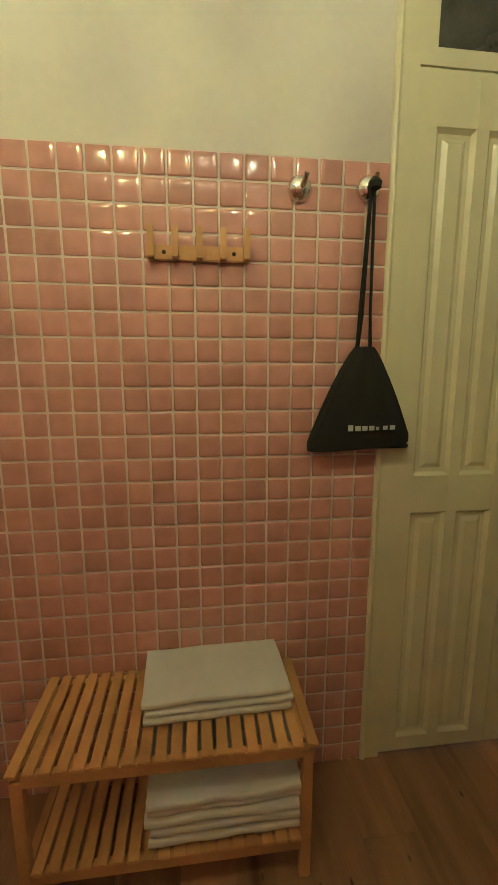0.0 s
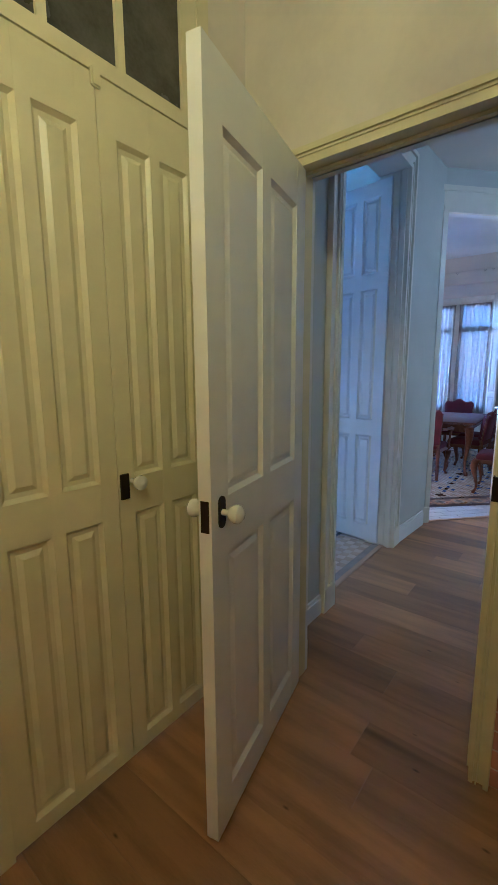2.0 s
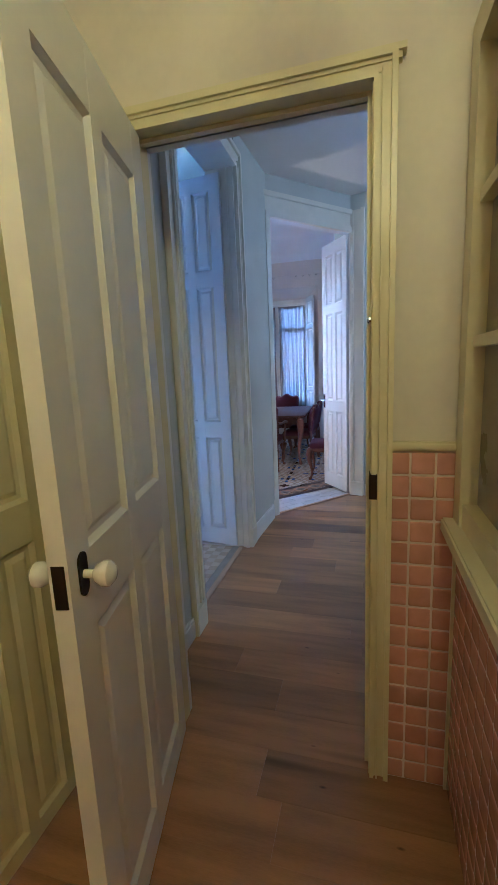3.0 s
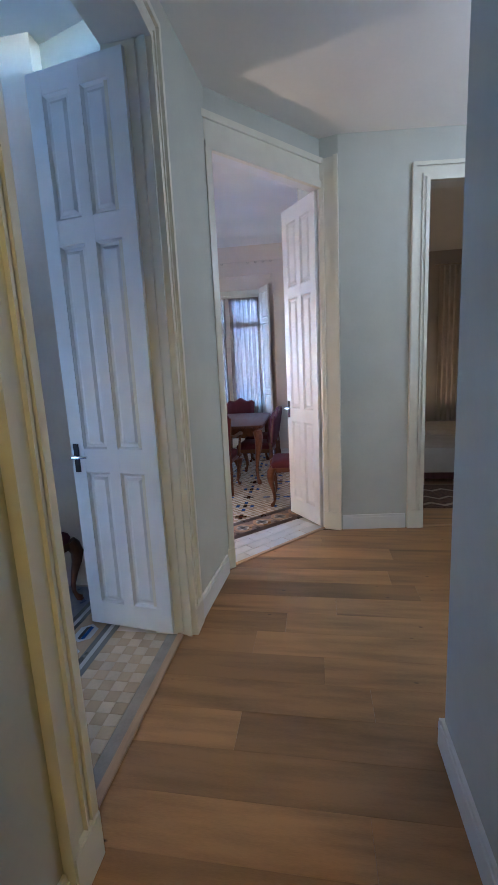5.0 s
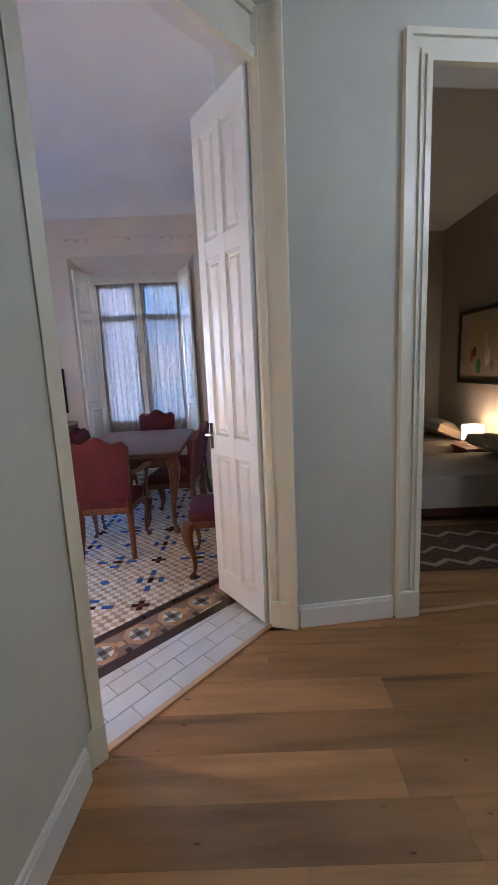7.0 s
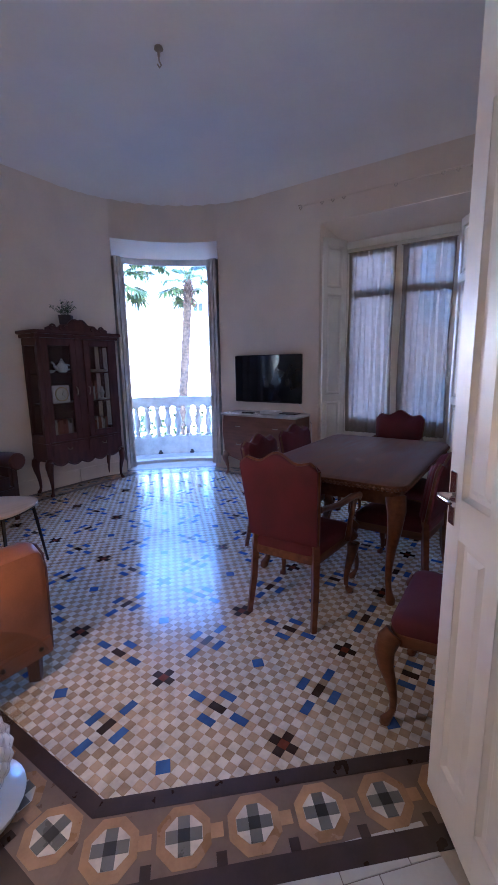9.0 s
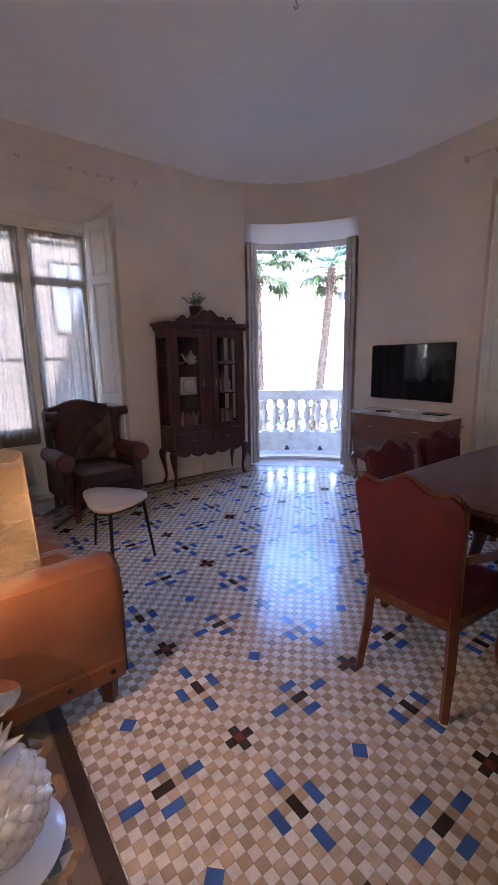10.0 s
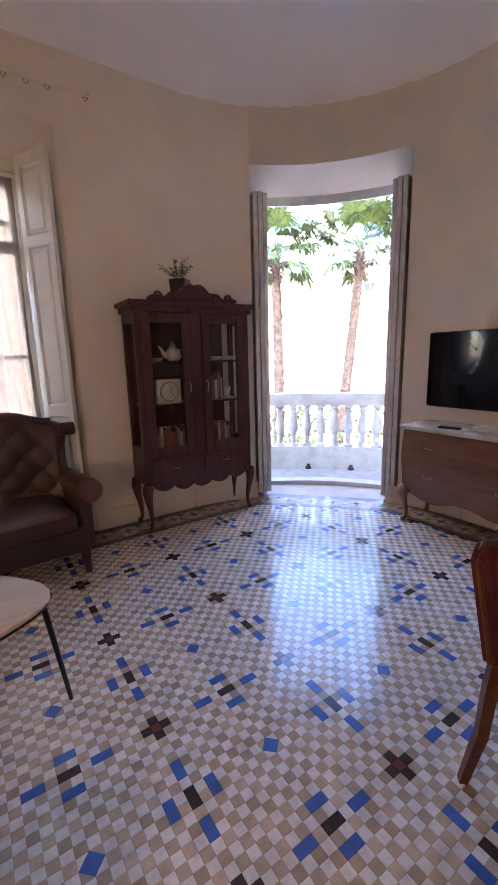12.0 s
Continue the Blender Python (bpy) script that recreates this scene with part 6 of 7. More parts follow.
# painted figures reduced to plain colour patches
for c, x, z, r in (((0.5, 0.09, 0.06), 1.14, 0.33, 0.06), ((0.04, 0.03, 0.03), 1.08, 0.38, 0.05), ((0.05, 0.25, 0.08), 0.98, 0.20, 0.075), ((0.6, 0.55, 0.45), 0.80, 0.32, 0.09), ((0.55, 0.5, 0.42), 0.84, 0.5, 0.07), ((0.3, 0.2, 0.1), 0.70, 0.22, 0.05)):
    part("brush_patch", bm_lathe(bmesh.new(), [(r, 0), (r * 0.96, 0.002), (0.002, 0.0022)], 11, pose(x, 0.014, z, -90, 0, 0) @ Matrix.Diagonal((0.7, 1.25, 1, 1))), mat("paint_patch", c, 0.6, bump=0.2), pic)
rug = thing("rug", pose(5.80, -2.1, 0), "brown woven rug with pale zigzag bands", "rug")
part("weave", box(0, 0, 0, 0.80, 2.0, 0.008, bevel=0.003), mat("brown_wool", (0.13, 0.07, 0.042), 0.95, var=0.3, scale=30, bump=0.5, fine=260), rug)
palew = mat("pale_wool", (0.40, 0.31, 0.21), 0.95, var=0.1, bump=0.5, fine=260)
for k in range(16):
    y = 0.05 + k * 0.12
    for x, amp, wd in ((0.08, 0.08, 0.05), (0.30, 0.09, 0.04), (0.58, 0.08, 0.045)):
        s = 1 if k % 2 else -1
        bmz = bm_prism(bmesh.new(), [(x - s * amp / 2, y), (x - s * amp / 2 + wd, y), (x + s * amp / 2 + wd, y + 0.12), (x + s * amp / 2, y + 0.12)], 0.007, 0.0095)
        part("zigzag", bmz, palew, rug)
# cloth and rod stand in for the tall frame edge on this wall
tall_edge = thing("bedroom_curtain", pose(9.14, -1.93, 0), "brown curtain shape standing in for a tall frame edge", "curtain")
part("cloth", bm_grid(bmesh.new(), lambda a, b: Vector((0.02 * math.sin(a * 34), a * 0.44, 2.95 - b * 2.9)), 60, 4), linen, tall_edge, smooth=True)
part("rod", bm_tube(bmesh.new(), [(0, -0.05, 2.97), (0, 0.50, 2.97)], 0.012, 8), M["rodm"], tall_edge)

# globe fixture added round the hall fill, never in view
hl = thing("ceiling_light", pose(4.05, -1.35, 0), "unseen globe light added to brighten the hall", "lamp")
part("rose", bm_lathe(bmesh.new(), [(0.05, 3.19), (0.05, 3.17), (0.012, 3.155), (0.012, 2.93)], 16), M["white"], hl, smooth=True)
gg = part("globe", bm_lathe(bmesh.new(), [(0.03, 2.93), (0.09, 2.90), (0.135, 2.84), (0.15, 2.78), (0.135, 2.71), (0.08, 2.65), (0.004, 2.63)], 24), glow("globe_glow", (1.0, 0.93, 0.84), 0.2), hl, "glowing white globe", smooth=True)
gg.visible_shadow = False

# ---- side room things ----
study_chair = dining_chair(pose(3.70, 2.36, 0, 0, 0, -95), False, 0.92, "dining chair with red velvet seat in the side room")
ward = thing("wardrobe", pose(4.07, 3.90, 0, 0, 0, 180), "tall dark mahogany wardrobe in the side room", "wardrobe")
part("body", box(0, 0, 0.08, 0.55, 1.1, 2.05, bevel=0.01), MH, ward)
part("plinth", box(0.02, 0.02, 0, 0.52, 1.08, 0.08), MH, ward)
part("cornice", box(-0.02, -0.03, 2.05, 0.60, 1.13, 2.12, bevel=0.015), MH, ward)
for y0, y1 in ((0.02, 0.545), (0.555, 1.08)):
    part("door", panel_bm(y0, y1, 0.15, 2.0, 0.05), MH, ward, m=pose(0.55, 0, 0, 0, 0, 90))


# ---- outside ----
street = mat("asphalt", (0.06, 0.06, 0.06), 0.9, var=0.2, scale=0.6, fine=30)
structure("ground", box(-400, -400, -6.2, 400, 400, -6.0), street, "grey asphalt street")
facade = mat("pale_facade", (0.74, 0.70, 0.62), 0.9, var=0.06, scale=0.5, fine=12)
block_glass = mat("glass_block", (0.50, 0.53, 0.55), 0.2, var=0.1, bump=0.1)
shade_glass = mat("far_window_glass", (0.10, 0.13, 0.16), 0.15, bump=0)


def building(m, width, height, cols, floors, label, facade=facade):
    d = thing("apartment_building", m, label, "building", "street buildings")
    part("wall", box(0, 0, 0, width, 10, height), facade, d)
    part("roof", box(-0.3, -0.5, height, width + 0.3, 10.3, height + 0.5, bevel=0.05), facade, d, "projecting roof cornice")
    for f in range(floors):
        part("string_course", box(0, -0.12, 3.6 * f + 4.0, width, 0.0, 3.6 * f + 4.2), facade, d)
        for c in range(cols):
            x = (c + 0.5) * width / cols
            z = 3.6 * f + 4.9
            w = bmesh.new()
            for a in ((-0.6, 0, -0.5, 2.2), (0.5, 0, 0.6, 2.2), (-0.5, 2.1, 0.5, 2.2), (-0.04, 0, 0.04, 2.1), (-0.6, -0.1, 0.6, 0)):
                bm_box(w, x + a[0], -0.10, z + a[1], x + a[2], -0.001, z + a[3])
            win = part("window", w, facade, d)
            part("pane", box(x - 0.5, -0.03, z, x + 0.5, -0.004, z + 2.1), shade_glass, win)


building(pose(12, 47, -6, 0, 0, -28), 30, 15.0, 8, 3, "pale sunlit apartment building across the street")
building(pose(36, 37, -6, 0, 0, -62), 30, 14.0, 8, 3, "pale sunlit apartment building farther down the street")
# unseen height and length added to keep sun off palms and dining window
building(pose(17, 8.2, -6, 0, 0, -90), 42, 30.0, 13, 7, "dusty pink apartment building facing the dining window", mat("pink_render", (0.24, 0.165, 0.135), 0.9, var=0.08, scale=0.5, fine=12))
# facade colour lowered in place of shade lying on it
building(pose(-14, 16, -6), 24, 24.0, 7, 5, "apartment building facing the north window, shade put into its dark grey-brown", mat("shade_dark_render", (0.065, 0.058, 0.05), 0.9, var=0.15, scale=0.5, fine=12))
tower = thing("glazed_stair_tower", pose(26.9, 24.3, -6, 0, 0, -43), "white stair tower with a column of glass blocks", "tower")
part("wall", box(-2.6, 0, 0, 2.6, 4, 11.5), facade, tower)
for k in range(9):
    for j in range(3):
        part("glass_block", box(-1.3 + j * 0.56, -0.06, 4.3 + k * 0.58, -0.8 + j * 0.56, -0.002, 4.8 + k * 0.58), block_glass, tower)

bark = mat("palm_bark", (0.20, 0.115, 0.065), 0.95, var=0.3, scale=9, bump=0.8, fine=40)
frond = mat("palm_frond", (0.13, 0.165, 0.04), 0.55, var=0.25, scale=3, rand=0.3, island=True)


def palm(base, top, seed, label, n=30):
    r = random.Random(seed)
    d = thing("palm_tree", Matrix.Translation(base), label, "tree", "street palms")
    axis = Vector(top) - Vector(base)
    pts, rad = [], []
    N = 60
    for k in range(N + 1):
        t = k / N
        bend = Vector((0.1, -0.1, 0)) * math.sin(t * math.pi)
        pts.append(axis * t + bend)
        rad.append((0.22 - 0.08 * t) * (1.10 if k % 2 else 0.94) * r.uniform(0.96, 1.05))
    part("trunk", bm_tube(bmesh.new(), pts, rad, 10), bark, d, "ringed leaning trunk")
    w = bmesh.new()
    for k in range(n):
        a, el = k * 2.39996 + r.uniform(-0.2, 0.2), r.uniform(-0.5, 1.2)
        out = Vector((math.cos(a) * math.cos(el), math.sin(a) * math.cos(el), math.sin(el)))
        L = r.uniform(0.8, 1.3)
        root = axis + Vector((0, 0, 0.05))
        hub = root + out * L + Vector((0, 0, -0.08))
        bm_tube(w, [root, root + out * L * 0.55 + Vector((0, 0, 0.05)), hub], [0.02, 0.016, 0.012], 4)
        sidew = out.cross(Vector((0, 0, 1))).normalized()
        upw = sidew.cross(out).normalized()
        for j in range(23):
            ang = (j / 22 - 0.5) * 3.9
            dirn = out * math.cos(ang) + sidew * math.sin(ang)
            ln = r.uniform(0.6, 0.9) * (0.75 + 0.25 * math.cos(ang))
            mid = hub + dirn * ln * 0.6 + upw * 0.04
            tip = hub + dirn * ln + Vector((0, 0, -0.22 * r.uniform(0.6, 1.3)))
            wd = dirn.cross(upw).normalized() * 0.052
            v = [w.verts.new(hub), w.verts.new(mid + wd), w.verts.new(tip), w.verts.new(mid - wd)]
            w.faces.new(v)
    part("crown", w, frond, d, "fan-shaped green fronds")
    w = bmesh.new()
    for k in range(40):
        a = k * 2.39996
        zz = -0.1 - 0.9 * (k / 40)
        c = axis + Vector((math.cos(a) * 0.13, math.sin(a) * 0.13, zz))
        bm_tube(w, [c, c + Vector((math.cos(a) * 0.16, math.sin(a) * 0.16, 0.12))], [0.035, 0.012], 4)
    part("leaf_bases", w, bark, d, "old cut leaf stubs")


palm((15.5, 13.0, -6), (16.4, 12.1, 4.65), 3, "tall fan palm with a leaning trunk in the street")
palm((13.75, 13.35, -6), (13.85, 13.26, 4.6), 5, "tall fan palm standing upright in the street")
hedge = bmesh.new()
rh = random.Random(11)
for k in range(1600):
    c = Vector((rh.uniform(12, 19), rh.uniform(9.5, 18.5), rh.uniform(-3.4, -0.6)))
    u = Vector((rh.uniform(-1, 1), rh.uniform(-1, 1), rh.uniform(-1, 1))).normalized() * 0.22
    v = u.cross(Vector((rh.uniform(-1, 1), rh.uniform(-1, 1), 1))).normalized() * 0.10
    hedge.faces.new([hedge.verts.new(c), hedge.verts.new(c + u * 0.5 + v), hedge.verts.new(c + u), hedge.verts.new(c + u * 0.5 - v)])
tagged(new("street_foliage", mesh_of(hedge, "street_foliage", frond)), "green street foliage below the balcony", "foliage", kind="stuff")


# ---- floors: planks of bathroom and hall ----
plank_floor = structure("floor_planks", box(-1.4, -2.5, -0.030, -1.39, -2.49, -0.026), M["plank"], "oak plank floor with knots")
rp = random.Random(2)
W = 0.188


def plank(x, y0, y1, x1=None):
    x1 = x + W - 0.0008 if x1 is None else x1
    me = mesh_of(box(0, 0, 0, x1 - x, y1 - y0 - 0.0008, 0.012), "plank", M["plank"])
    part("plank", me, None, plank_floor, m=pose(x, y0, -0.012))


x = -1.39
while x < 5.36:
    y = -2.5 - rp.uniform(0, 1.4)
    xm = x + W
    if x < 1.9:
        lo, hi = (-1.5 if x < 0.72 else 0.02), 1.33
        if 0.60 < x < 1.55:
            hi = 1.33
    elif x < 2.5:
        lo, hi = 0.075, 1.235
    elif x < 3.03:
        lo, hi = 0.075, 1.29
    else:
        # hall side: north limit follows the walls
        lo = -2.5
        hi = 1.29 if x < 3.62 else (1.232 if x < 4.25 else None)
        if hi is None:
            t = (x + W / 2 - JL[0]) / (JR[0] - JL[0])
            hi = min(1.19, JL[1] + (JR[1] - JL[1]) * max(0, t) + 0.10) if x < 5.10 else 0.36
    while y < hi:
        y1 = y + rp.uniform(1.3, 1.9)
        a, b = max(y, lo), min(y1, hi)
        if b - a > 0.03:
            plank(x, a, b)
        y = y1
    x += W

# white sill tiles in the salon doorway, cut to the wall
white_tile = mat("white_floor_tile", (0.56, 0.57, 0.57), 0.35, var=0.08, scale=4, rand=0.06)
sill = structure("sill_tiles", box(0.02, 0.016, -0.02, nj - 0.02, 0.40, -0.0015), mat("dark_joint", (0.20, 0.18, 0.17), 0.8), "white tiled door sill", mj)
for r in range(4):
    k0 = -0.11 if r % 2 else 0.0
    for c in range(6):
        a, b = max(0.02, k0 + c * 0.215), min(nj - 0.02, k0 + (c + 1) * 0.215 - 0.003)
        y0, y1 = 0.017 + r * 0.102, min(0.46, 0.017 + (r + 1) * 0.102 - 0.003)
        if b - a > 0.02:
            part("tile", box(a, y0, -0.003, b, y1, 0.0006, bevel=0.0008), white_tile, sill)

# ---- pink wall tiles ----
P = 2.065 / 28
north_tiles = structure("tiles_bath_north", box(-1.4, 1.304, 0, 0.588, 1.3125, 2.066), M["grout"], "pale grout bed of the pink wall tiles")


def pillow(w, m=None):
    # softly domed glazed face with rounded corners
    rings = []
    for i, y, c in ((0.0030, 0.0, 0.003), (0.0037, -0.0020, 0.003), (0.0072, -0.0030, 0.005), (0.0180, -0.0036, 0.006)):
        a, b = i, P - i
        loop = [(a + c, a), (b - c, a), (b, a + c), (b, b - c), (b - c, b), (a + c, b), (a, b - c), (a, a + c)]
        rings.append([w.verts.new(m @ Vector((x, y, z)) if m else (x, y, z)) for x, z in loop])
    for r, q in zip(rings, rings[1:]):
        for k in range(8):
            w.faces.new((r[k], r[(k + 1) % 8], q[(k + 1) % 8], q[k]))
    w.faces.new(rings[-1])
    return w


tile_me = mesh_of(pillow(bmesh.new()), "tile", M["pink"], True, 80)
rest = bmesh.new()
rt = random.Random(5)
for c in range(27):
    for r in range(28):
        x = 0.588 - (c + 1) * P
        if x < -1.4:
            continue
        m = pose(x, 1.304, r * P, rt.uniform(-1.2, 1.2), 0, rt.uniform(-1.2, 1.2))
        if c < 10 or (c < 11 and r < 20):
            part("tile", tile_me, None, north_tiles, m=m)
        else:
            pillow(rest, m)
ob = part("tile_field", rest, M["pink_stuff"], north_tiles, "pink glazed tiles", smooth=True)
tagged(ob, kind="stuff")
east_tiles = structure("tiles_bath_east", box(1.803, 0.022, 0, 1.8105, 0.243, 1.20), M["grout"], "pale grout bed of the pink wall tiles")
for c in range(3):
    for r in range(16):
        part("tile", tile_me, None, east_tiles, m=pose(1.8035, 0.240 - c * P, r * 0.0747, rt.uniform(-0.3, 0.3), 0, -90 + rt.uniform(-0.3, 0.3)))
south_tiles = structure("tiles_bath_south", box(0.72, 0.0195, 0, 1.803, 0.024, 0.945), M["grout"], "pale grout bed of the pink wall tiles")
rest = bmesh.new()
for c in range(14):
    for r in range(13):
        pillow(rest, pose(1.80 - c * P, 0.0235, r * P, 0, 0, 180))
tagged(part("tile_field", rest, M["pink_stuff"], south_tiles, "pink glazed tiles"), kind="stuff")

# ---- salon mosaic ----
S = 0.64786 / 17
MO = dict(
    w=((0.66, 0.62, 0.55), 0.06), g=((0.44, 0.335, 0.23), 0.2), b=((0.055, 0.13, 0.36), 0.12), k=((0.045, 0.032, 0.030), 0.15), r=((0.16, 0.045, 0.03), 0.1))
mosaic_one = {k: mat("mosaic_" + k, c, 0.17, var=0.14, scale=14, spec=0.26, coat=0.05, bump=0.05, fine=60, rand=v) for k, (c, v) in MO.items()}
mosaic_many = {k: mat("mosaic_field_" + k, c, 0.17, var=0.14, scale=14, spec=0.26, coat=0.05, bump=0.05, fine=60, rand=v, island=True) for k, (c, v) in MO.items()}
FIELD = [(-0.525, 0.41), (0.30, -0.483), (2.40, -0.483), (3.25, 0.38), (3.25, 2.88), (2.44, 3.74), (0.33, 3.74), (-0.525, 2.85)]


def in_field(u, v, grow=0.0):
    for (x0, y0), (x1, y1) in zip(FIELD, FIELD[1:] + FIELD[:1]):
        if (x1 - x0) * (v - y0) - (y1 - y0) * (u - x0) < -grow * math.hypot(x1 - x0, y1 - y0):
            return False
    return True


def wrap(i):
    return (i + 8) % 17 - 8


floor_mosaic = structure("floor_salon_mosaic", box(-0.4, 0.5, -0.02, -0.39, 0.51, -0.0045), M["grout"], "diagonal checker mosaic floor with blue motifs", LR)
gap = 0.0003
ones = {}
for k in MO:
    for n, (a, b) in (("s", (1, 1)), ("h", (2, 1)), ("v", (1, 2))):
        ones[k, n] = mesh_of(box(gap, gap, -0.006, a * S - gap, b * S - gap, 0, bevel=0.0005), "tile", mosaic_one[k])
many = {k: ([], []) for k in MO}


def lay(k, i, j, a, b, kind):
    x0, y0 = (i - 0.5) * S, (j - 0.5) * S
    if 1 <= i < 18 and 6 <= j < 24:
        part("tile", ones[k, kind], None, floor_mosaic, m=pose(x0, y0, 0))
        return
    vs, fs = many[k]
    n = len(vs)
    x1, y1 = x0 + a * S, y0 + b * S
    e = 0.0005
    for g, z in ((gap, -0.004), (gap, -0.0006), (gap + e, 0.0)):
        vs.extend(((x0 + g, y0 + g, z), (x1 - g, y0 + g, z), (x1 - g, y1 - g, z), (x0 + g, y1 - g, z)))
    for L in (0, 4):
        for q in range(4):
            fs.append((n + L + q, n + L + (q + 1) % 4, n + L + 4 + (q + 1) % 4, n + L + 4 + q))
    fs.append((n + 8, n + 9, n + 10, n + 11))


for i in range(-15, 88):
    for j in range(-14, 100):
        if not in_field(i * S, j * S, 0.012):
            continue
        a, b = wrap(i), wrap(j)
        if (a, b) == (0, 0):
            lay("r", i, j, 1, 1, "s")
        elif (abs(a), abs(b)) in ((1, 0), (0, 1)):
            lay("k", i, j, 1, 1, "s")
        elif a == 0 and b == 8:
            lay("k", i, j, 1, 2, "v")
        elif b == 0 and a == 8:
            lay("k", i, j, 2, 1, "h")
        elif (a == 0 and b in (5, -6)) or (abs(a) == 2 and b == 8):
            lay("b", i, j, 1, 2, "v")
        elif (b == 0 and a in (5, -6)) or (abs(b) == 2 and a == 8):
            lay("b", i, j, 2, 1, "h")
        elif (a == 0 and b in (-8, 6, -5)) or (b == 0 and a in (-8, 6, -5)) or (abs(a) == 2 and b == -8) or (abs(b) == 2 and a == -8):
            continue
        else:
            lay("w" if (i + j) % 2 else "g", i, j, 1, 1, "s")
for k, (vs, fs) in many.items():
    me = bpy.data.meshes.new("mosaic")
    me.from_pydata(vs, [], fs)
    me.materials.append(mosaic_many[k])
    tagged(part("mosaic_rest", me, None, floor_mosaic), {"w": "white mosaic squares", "g": "grey-beige mosaic squares", "b": "blue mosaic pieces", "k": "dark mosaic pieces", "r": "red mosaic squares"}[k], kind="stuff")
D = S - gap
dm = mesh_of(bm_prism(bmesh.new(), [(D, 0), (0, D), (-D, 0), (0, -D)], -0.004, 0.0012), "tile", mosaic_one["b"])
for i in range(-1, 6):
    for j in range(-1, 7):
        u, v = (i * 17 + 8.5) * S, (j * 17 + 8.5) * S
        if in_field(u, v, -0.04):
            part("tile", dm, None, floor_mosaic, m=pose(u, v, 0))

# patterned border round the field
border = structure("floor_salon_border", box(-0.7, 0.5, -0.02, -0.69, 0.51, -0.0045), M["grout"], "brown and ochre tiled border", LR)
tanm = mat("ochre_tile", (0.42, 0.26, 0.135), 0.3, var=0.15, scale=10, rand=0.1)
brownm = mat("brown_tile", (0.055, 0.034, 0.028), 0.3, var=0.18, scale=9, rand=0.12)
greym = mat("grey_tile", (0.16, 0.165, 0.155), 0.3, var=0.1, scale=9, rand=0.08)
midm = mat("taupe_tile", (0.21, 0.15, 0.11), 0.3, var=0.12, scale=9, rand=0.1)
blackm = mat("black_tile", (0.03, 0.03, 0.03), 0.3, var=0.1, rand=0.1)


def offset(poly, d):
    out = []
    n = len(poly)
    for i in range(n):
        p, a, b = Vector(poly[i]), Vector(poly[i - 1]), Vector(poly[(i + 1) % n])
        e1, e2 = (p - a).normalized(), (b - p).normalized()
        n1, n2 = Vector((e1.y, -e1.x)), Vector((e2.y, -e2.x))
        bis = (n1 + n2).normalized()
        q = p + bis * d / bis.dot(n1)
        out.append((q.x, q.y))
    return out


def band(name, d0, d1, z, material):
    a, b = offset(FIELD, d0), offset(FIELD, d1)
    for i in range(8):
        j = (i + 1) % 8
        part(name, bm_prism(bmesh.new(), [a[i], b[i], b[j], a[j]], -0.005, z), material, border)


band("inner_band", -0.004, 0.055, 0.0012, brownm)
band("ochre_band", 0.055, 0.255, 0.0, midm)
band("outer_band", 0.255, 0.325, 0.0012, brownm)


def star(sides, r, turn=0.0, sx=1.0):
    return [(sx * r * math.cos(turn + 2 * math.pi * k / sides), r * math.sin(turn + 2 * math.pi * k / sides)) for k in range(sides)]


oct_me = mesh_of(bm_prism(bmesh.new(), star(8, 0.099, math.pi / 8, 0.92), -0.003, 0.0008), "ochre_star", tanm)
link_me = mesh_of(bm_prism(bmesh.new(), [(0.080, -0.022), (0.124, -0.022), (0.124, 0.022), (0.080, 0.022)], -0.003, 0.0006), "ochre_link", tanm)
white_me = mesh_of(bm_prism(bmesh.new(), star(8, 0.063, math.pi / 8), -0.003, 0.0018), "white_star", mosaic_one["w"])
cross_me = mesh_of(bm_prism(bm_prism(bmesh.new(), [(-0.057, -0.019), (0.057, -0.019), (0.057, 0.019), (-0.057, 0.019)], -0.003, 0.0026), [(-0.019, -0.058), (0.019, -0.058), (0.019, 0.058), (-0.019, 0.058)], -0.003, 0.0029), "grey_cross", greym)
eye_me = mesh_of(bm_prism(bmesh.new(), [(-0.019, -0.019), (0.019, -0.019), (0.019, 0.019), (-0.019, 0.019)], 0, 0.0038), "black_square", blackm)
notch_me = mesh_of(bm_prism(bmesh.new(), [(-0.016, 0), (0.016, 0), (0.016, 0.038), (-0.016, 0.038)], -0.003, 0.0016), "brown_notch", brownm)
mid, o1, o2 = offset(FIELD, 0.155), offset(FIELD, 0.055), offset(FIELD, 0.270)
for i in range(8):
    a, b = Vector(mid[i]), Vector(mid[(i + 1) % 8])
    L = (b - a).length
    e = (b - a) / L
    out = Vector((e.y, -e.x))
    rz = math.degrees(math.atan2(e.y, e.x))
    n = max(2, round((L - 0.10) / 0.2))
    for k in range(n):
        p = a + e * ((k + 0.5) * L / n)
        base = pose(p.x, p.y, 0, 0, 0, rz)
        for nm, me in (("ochre_tile", oct_me), ("white_tile", white_me), ("grey_tile", cross_me), ("black_tile", eye_me)):
            part(nm, me, None, border, m=base)
        if k < n - 1:
            part("ochre_tile", link_me, None, border, m=base)
            q = p + e * (L / n / 2)
            part("brown_tile", notch_me, None, border, m=pose(*(q - out * 0.100), 0, 0, 0, rz + 180) @ pose(0, -0.0, 0, 0, 0, 180))
            part("brown_tile", notch_me, None, border, m=pose(*(q + out * 0.100), 0, 0, 0, rz))

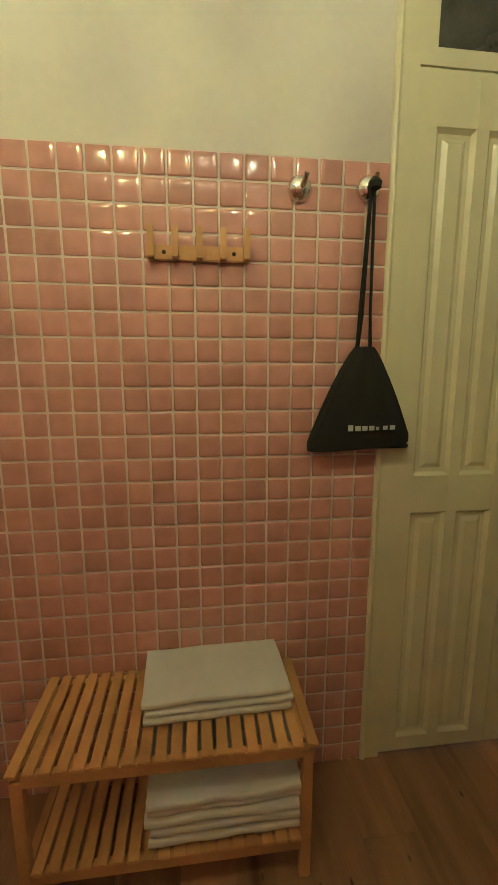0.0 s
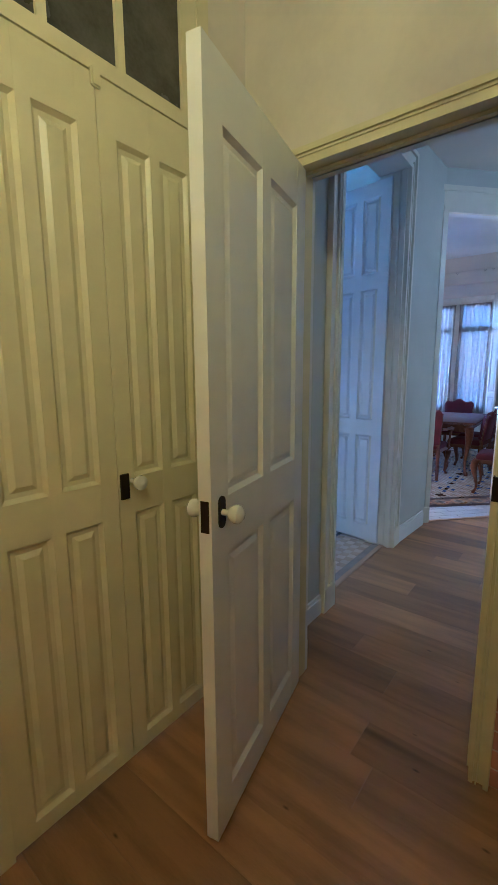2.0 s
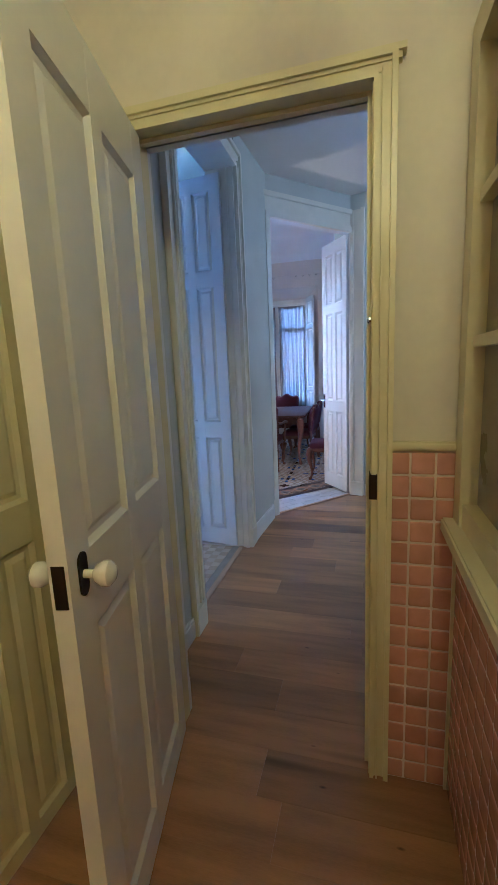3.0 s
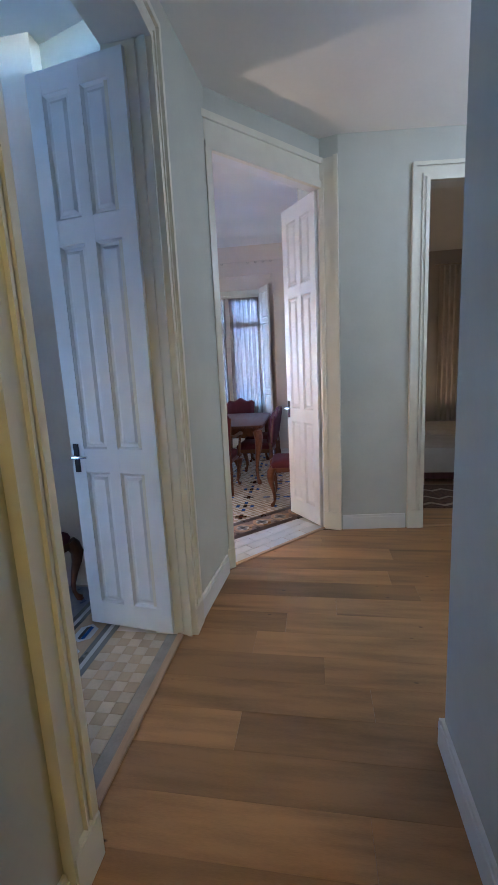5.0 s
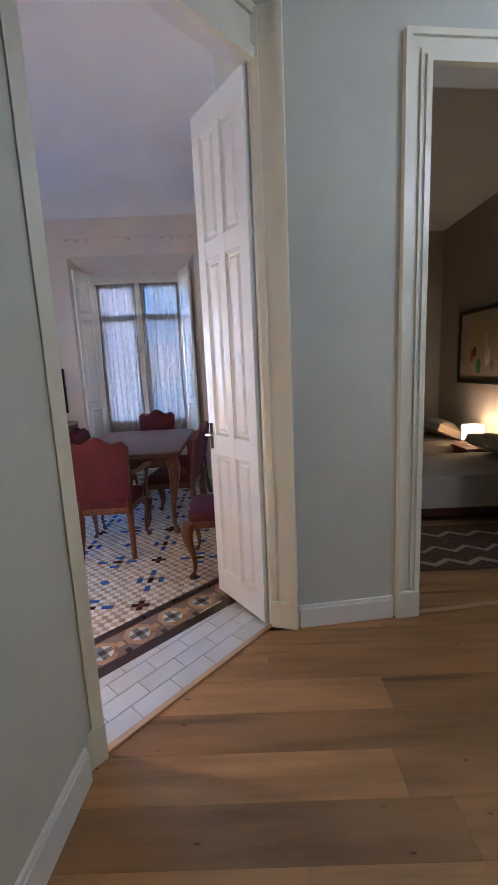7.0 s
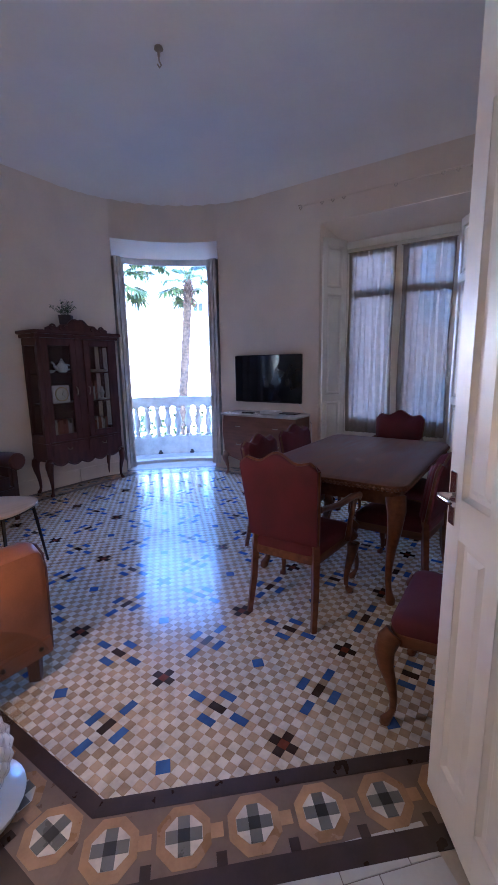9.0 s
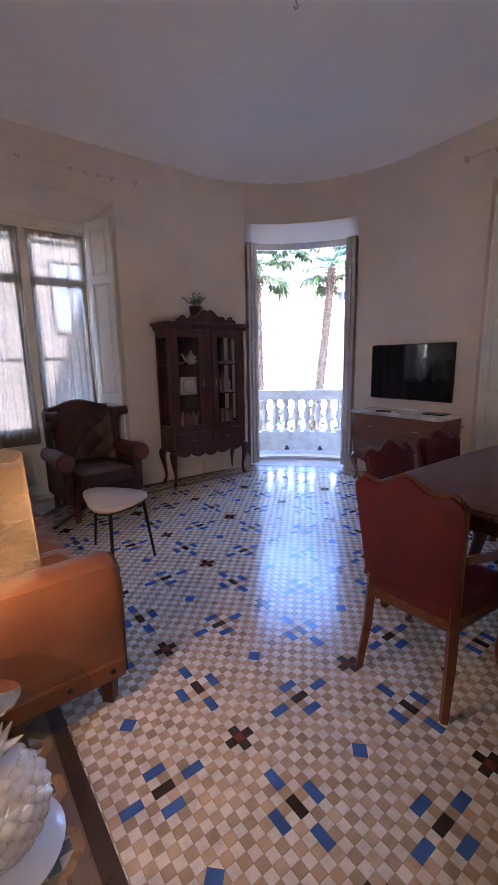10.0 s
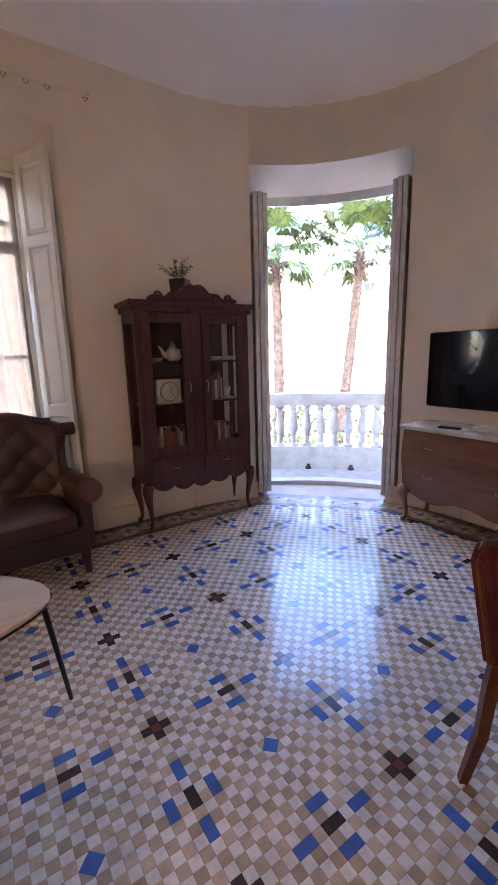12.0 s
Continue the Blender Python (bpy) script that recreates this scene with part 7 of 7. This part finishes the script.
# side room floor: beige squares, grey lines and a blue chain
beige = mat("beige_tile", (0.50, 0.36, 0.21), 0.35, var=0.1, scale=7, rand=0.12)
study_floor = structure("floor_study_tiles", box(2.6, 1.5, -0.02, 2.61, 1.51, -0.006), beige, "beige and blue tiled floor")
pale_beige = mat("pale_beige_tile", (0.62, 0.49, 0.33), 0.35, var=0.1, scale=7, rand=0.1)
bt2 = mesh_of(box(0.0005, 0.0005, -0.004, 0.0625, 0.0625, 0.0, bevel=0.0006), "tile", pale_beige)
bt = mesh_of(box(0.0005, 0.0005, -0.004, 0.0625, 0.0625, 0.0, bevel=0.0006), "tile", beige)
for i in range(17):
    for j in range(5):
        part("tile", bt2 if (i + j) % 2 else bt, None, study_floor, m=pose(2.545 + i * 0.063, 1.385 + j * 0.063, 0))
part("edge_tile", box(2.545, 1.325, -0.004, 3.615, 1.384, -0.0005), mat("worn_cement", (0.33, 0.29, 0.23), 0.6, var=0.15, scale=8), study_floor)
bluem = mosaic_one["b"]
for y0, y1, mm in ((1.70, 1.73, greym), (1.73, 1.755, white_tile), (1.755, 1.785, greym), (1.785, 1.95, beige), (1.95, 1.975, greym), (1.975, 2.0, white_tile), (2.0, 2.03, greym)):
    part("stripe_tile", box(1.86, y0, -0.004, 4.08, y1 - 0.001, 0.0), mm, study_floor)
hexo = [(-0.085, 0), (-0.045, 0.055), (0.045, 0.055), (0.085, 0), (0.045, -0.055), (-0.045, -0.055)]
hx = mesh_of(bm_prism(bmesh.new(), hexo, -0.003, 0.0008), "white_hexagon", white_tile)
hx2 = mesh_of(bm_prism(bmesh.new(), [(-0.062, 0.002), (0.062, 0.002), (0.05, 0.022), (-0.05, 0.022)], 0, 0.0016), "dark_bar", blackm)
hx3 = mesh_of(bm_prism(bmesh.new(), [(-0.05, -0.022), (0.05, -0.022), (0.062, 0.001), (-0.062, 0.001)], 0, 0.0016), "blue_bar", bluem)
for k in range(11):
    part("white_tile", hx, None, study_floor, m=pose(1.98 + k * 0.2, 1.868, 0))
    part("dark_tile", hx2, None, study_floor, m=pose(1.98 + k * 0.2, 1.868, 0))
    part("blue_tile", hx3, None, study_floor, m=pose(1.98 + k * 0.2, 1.868, 0))
part("field_tile", box(1.86, 2.03, -0.004, 4.08, 3.94, 0.0), mat("grey_blue_tile", (0.35, 0.36, 0.38), 0.3, var=0.3, scale=9, stain=(0.12, 0.16, 0.3)), study_floor)
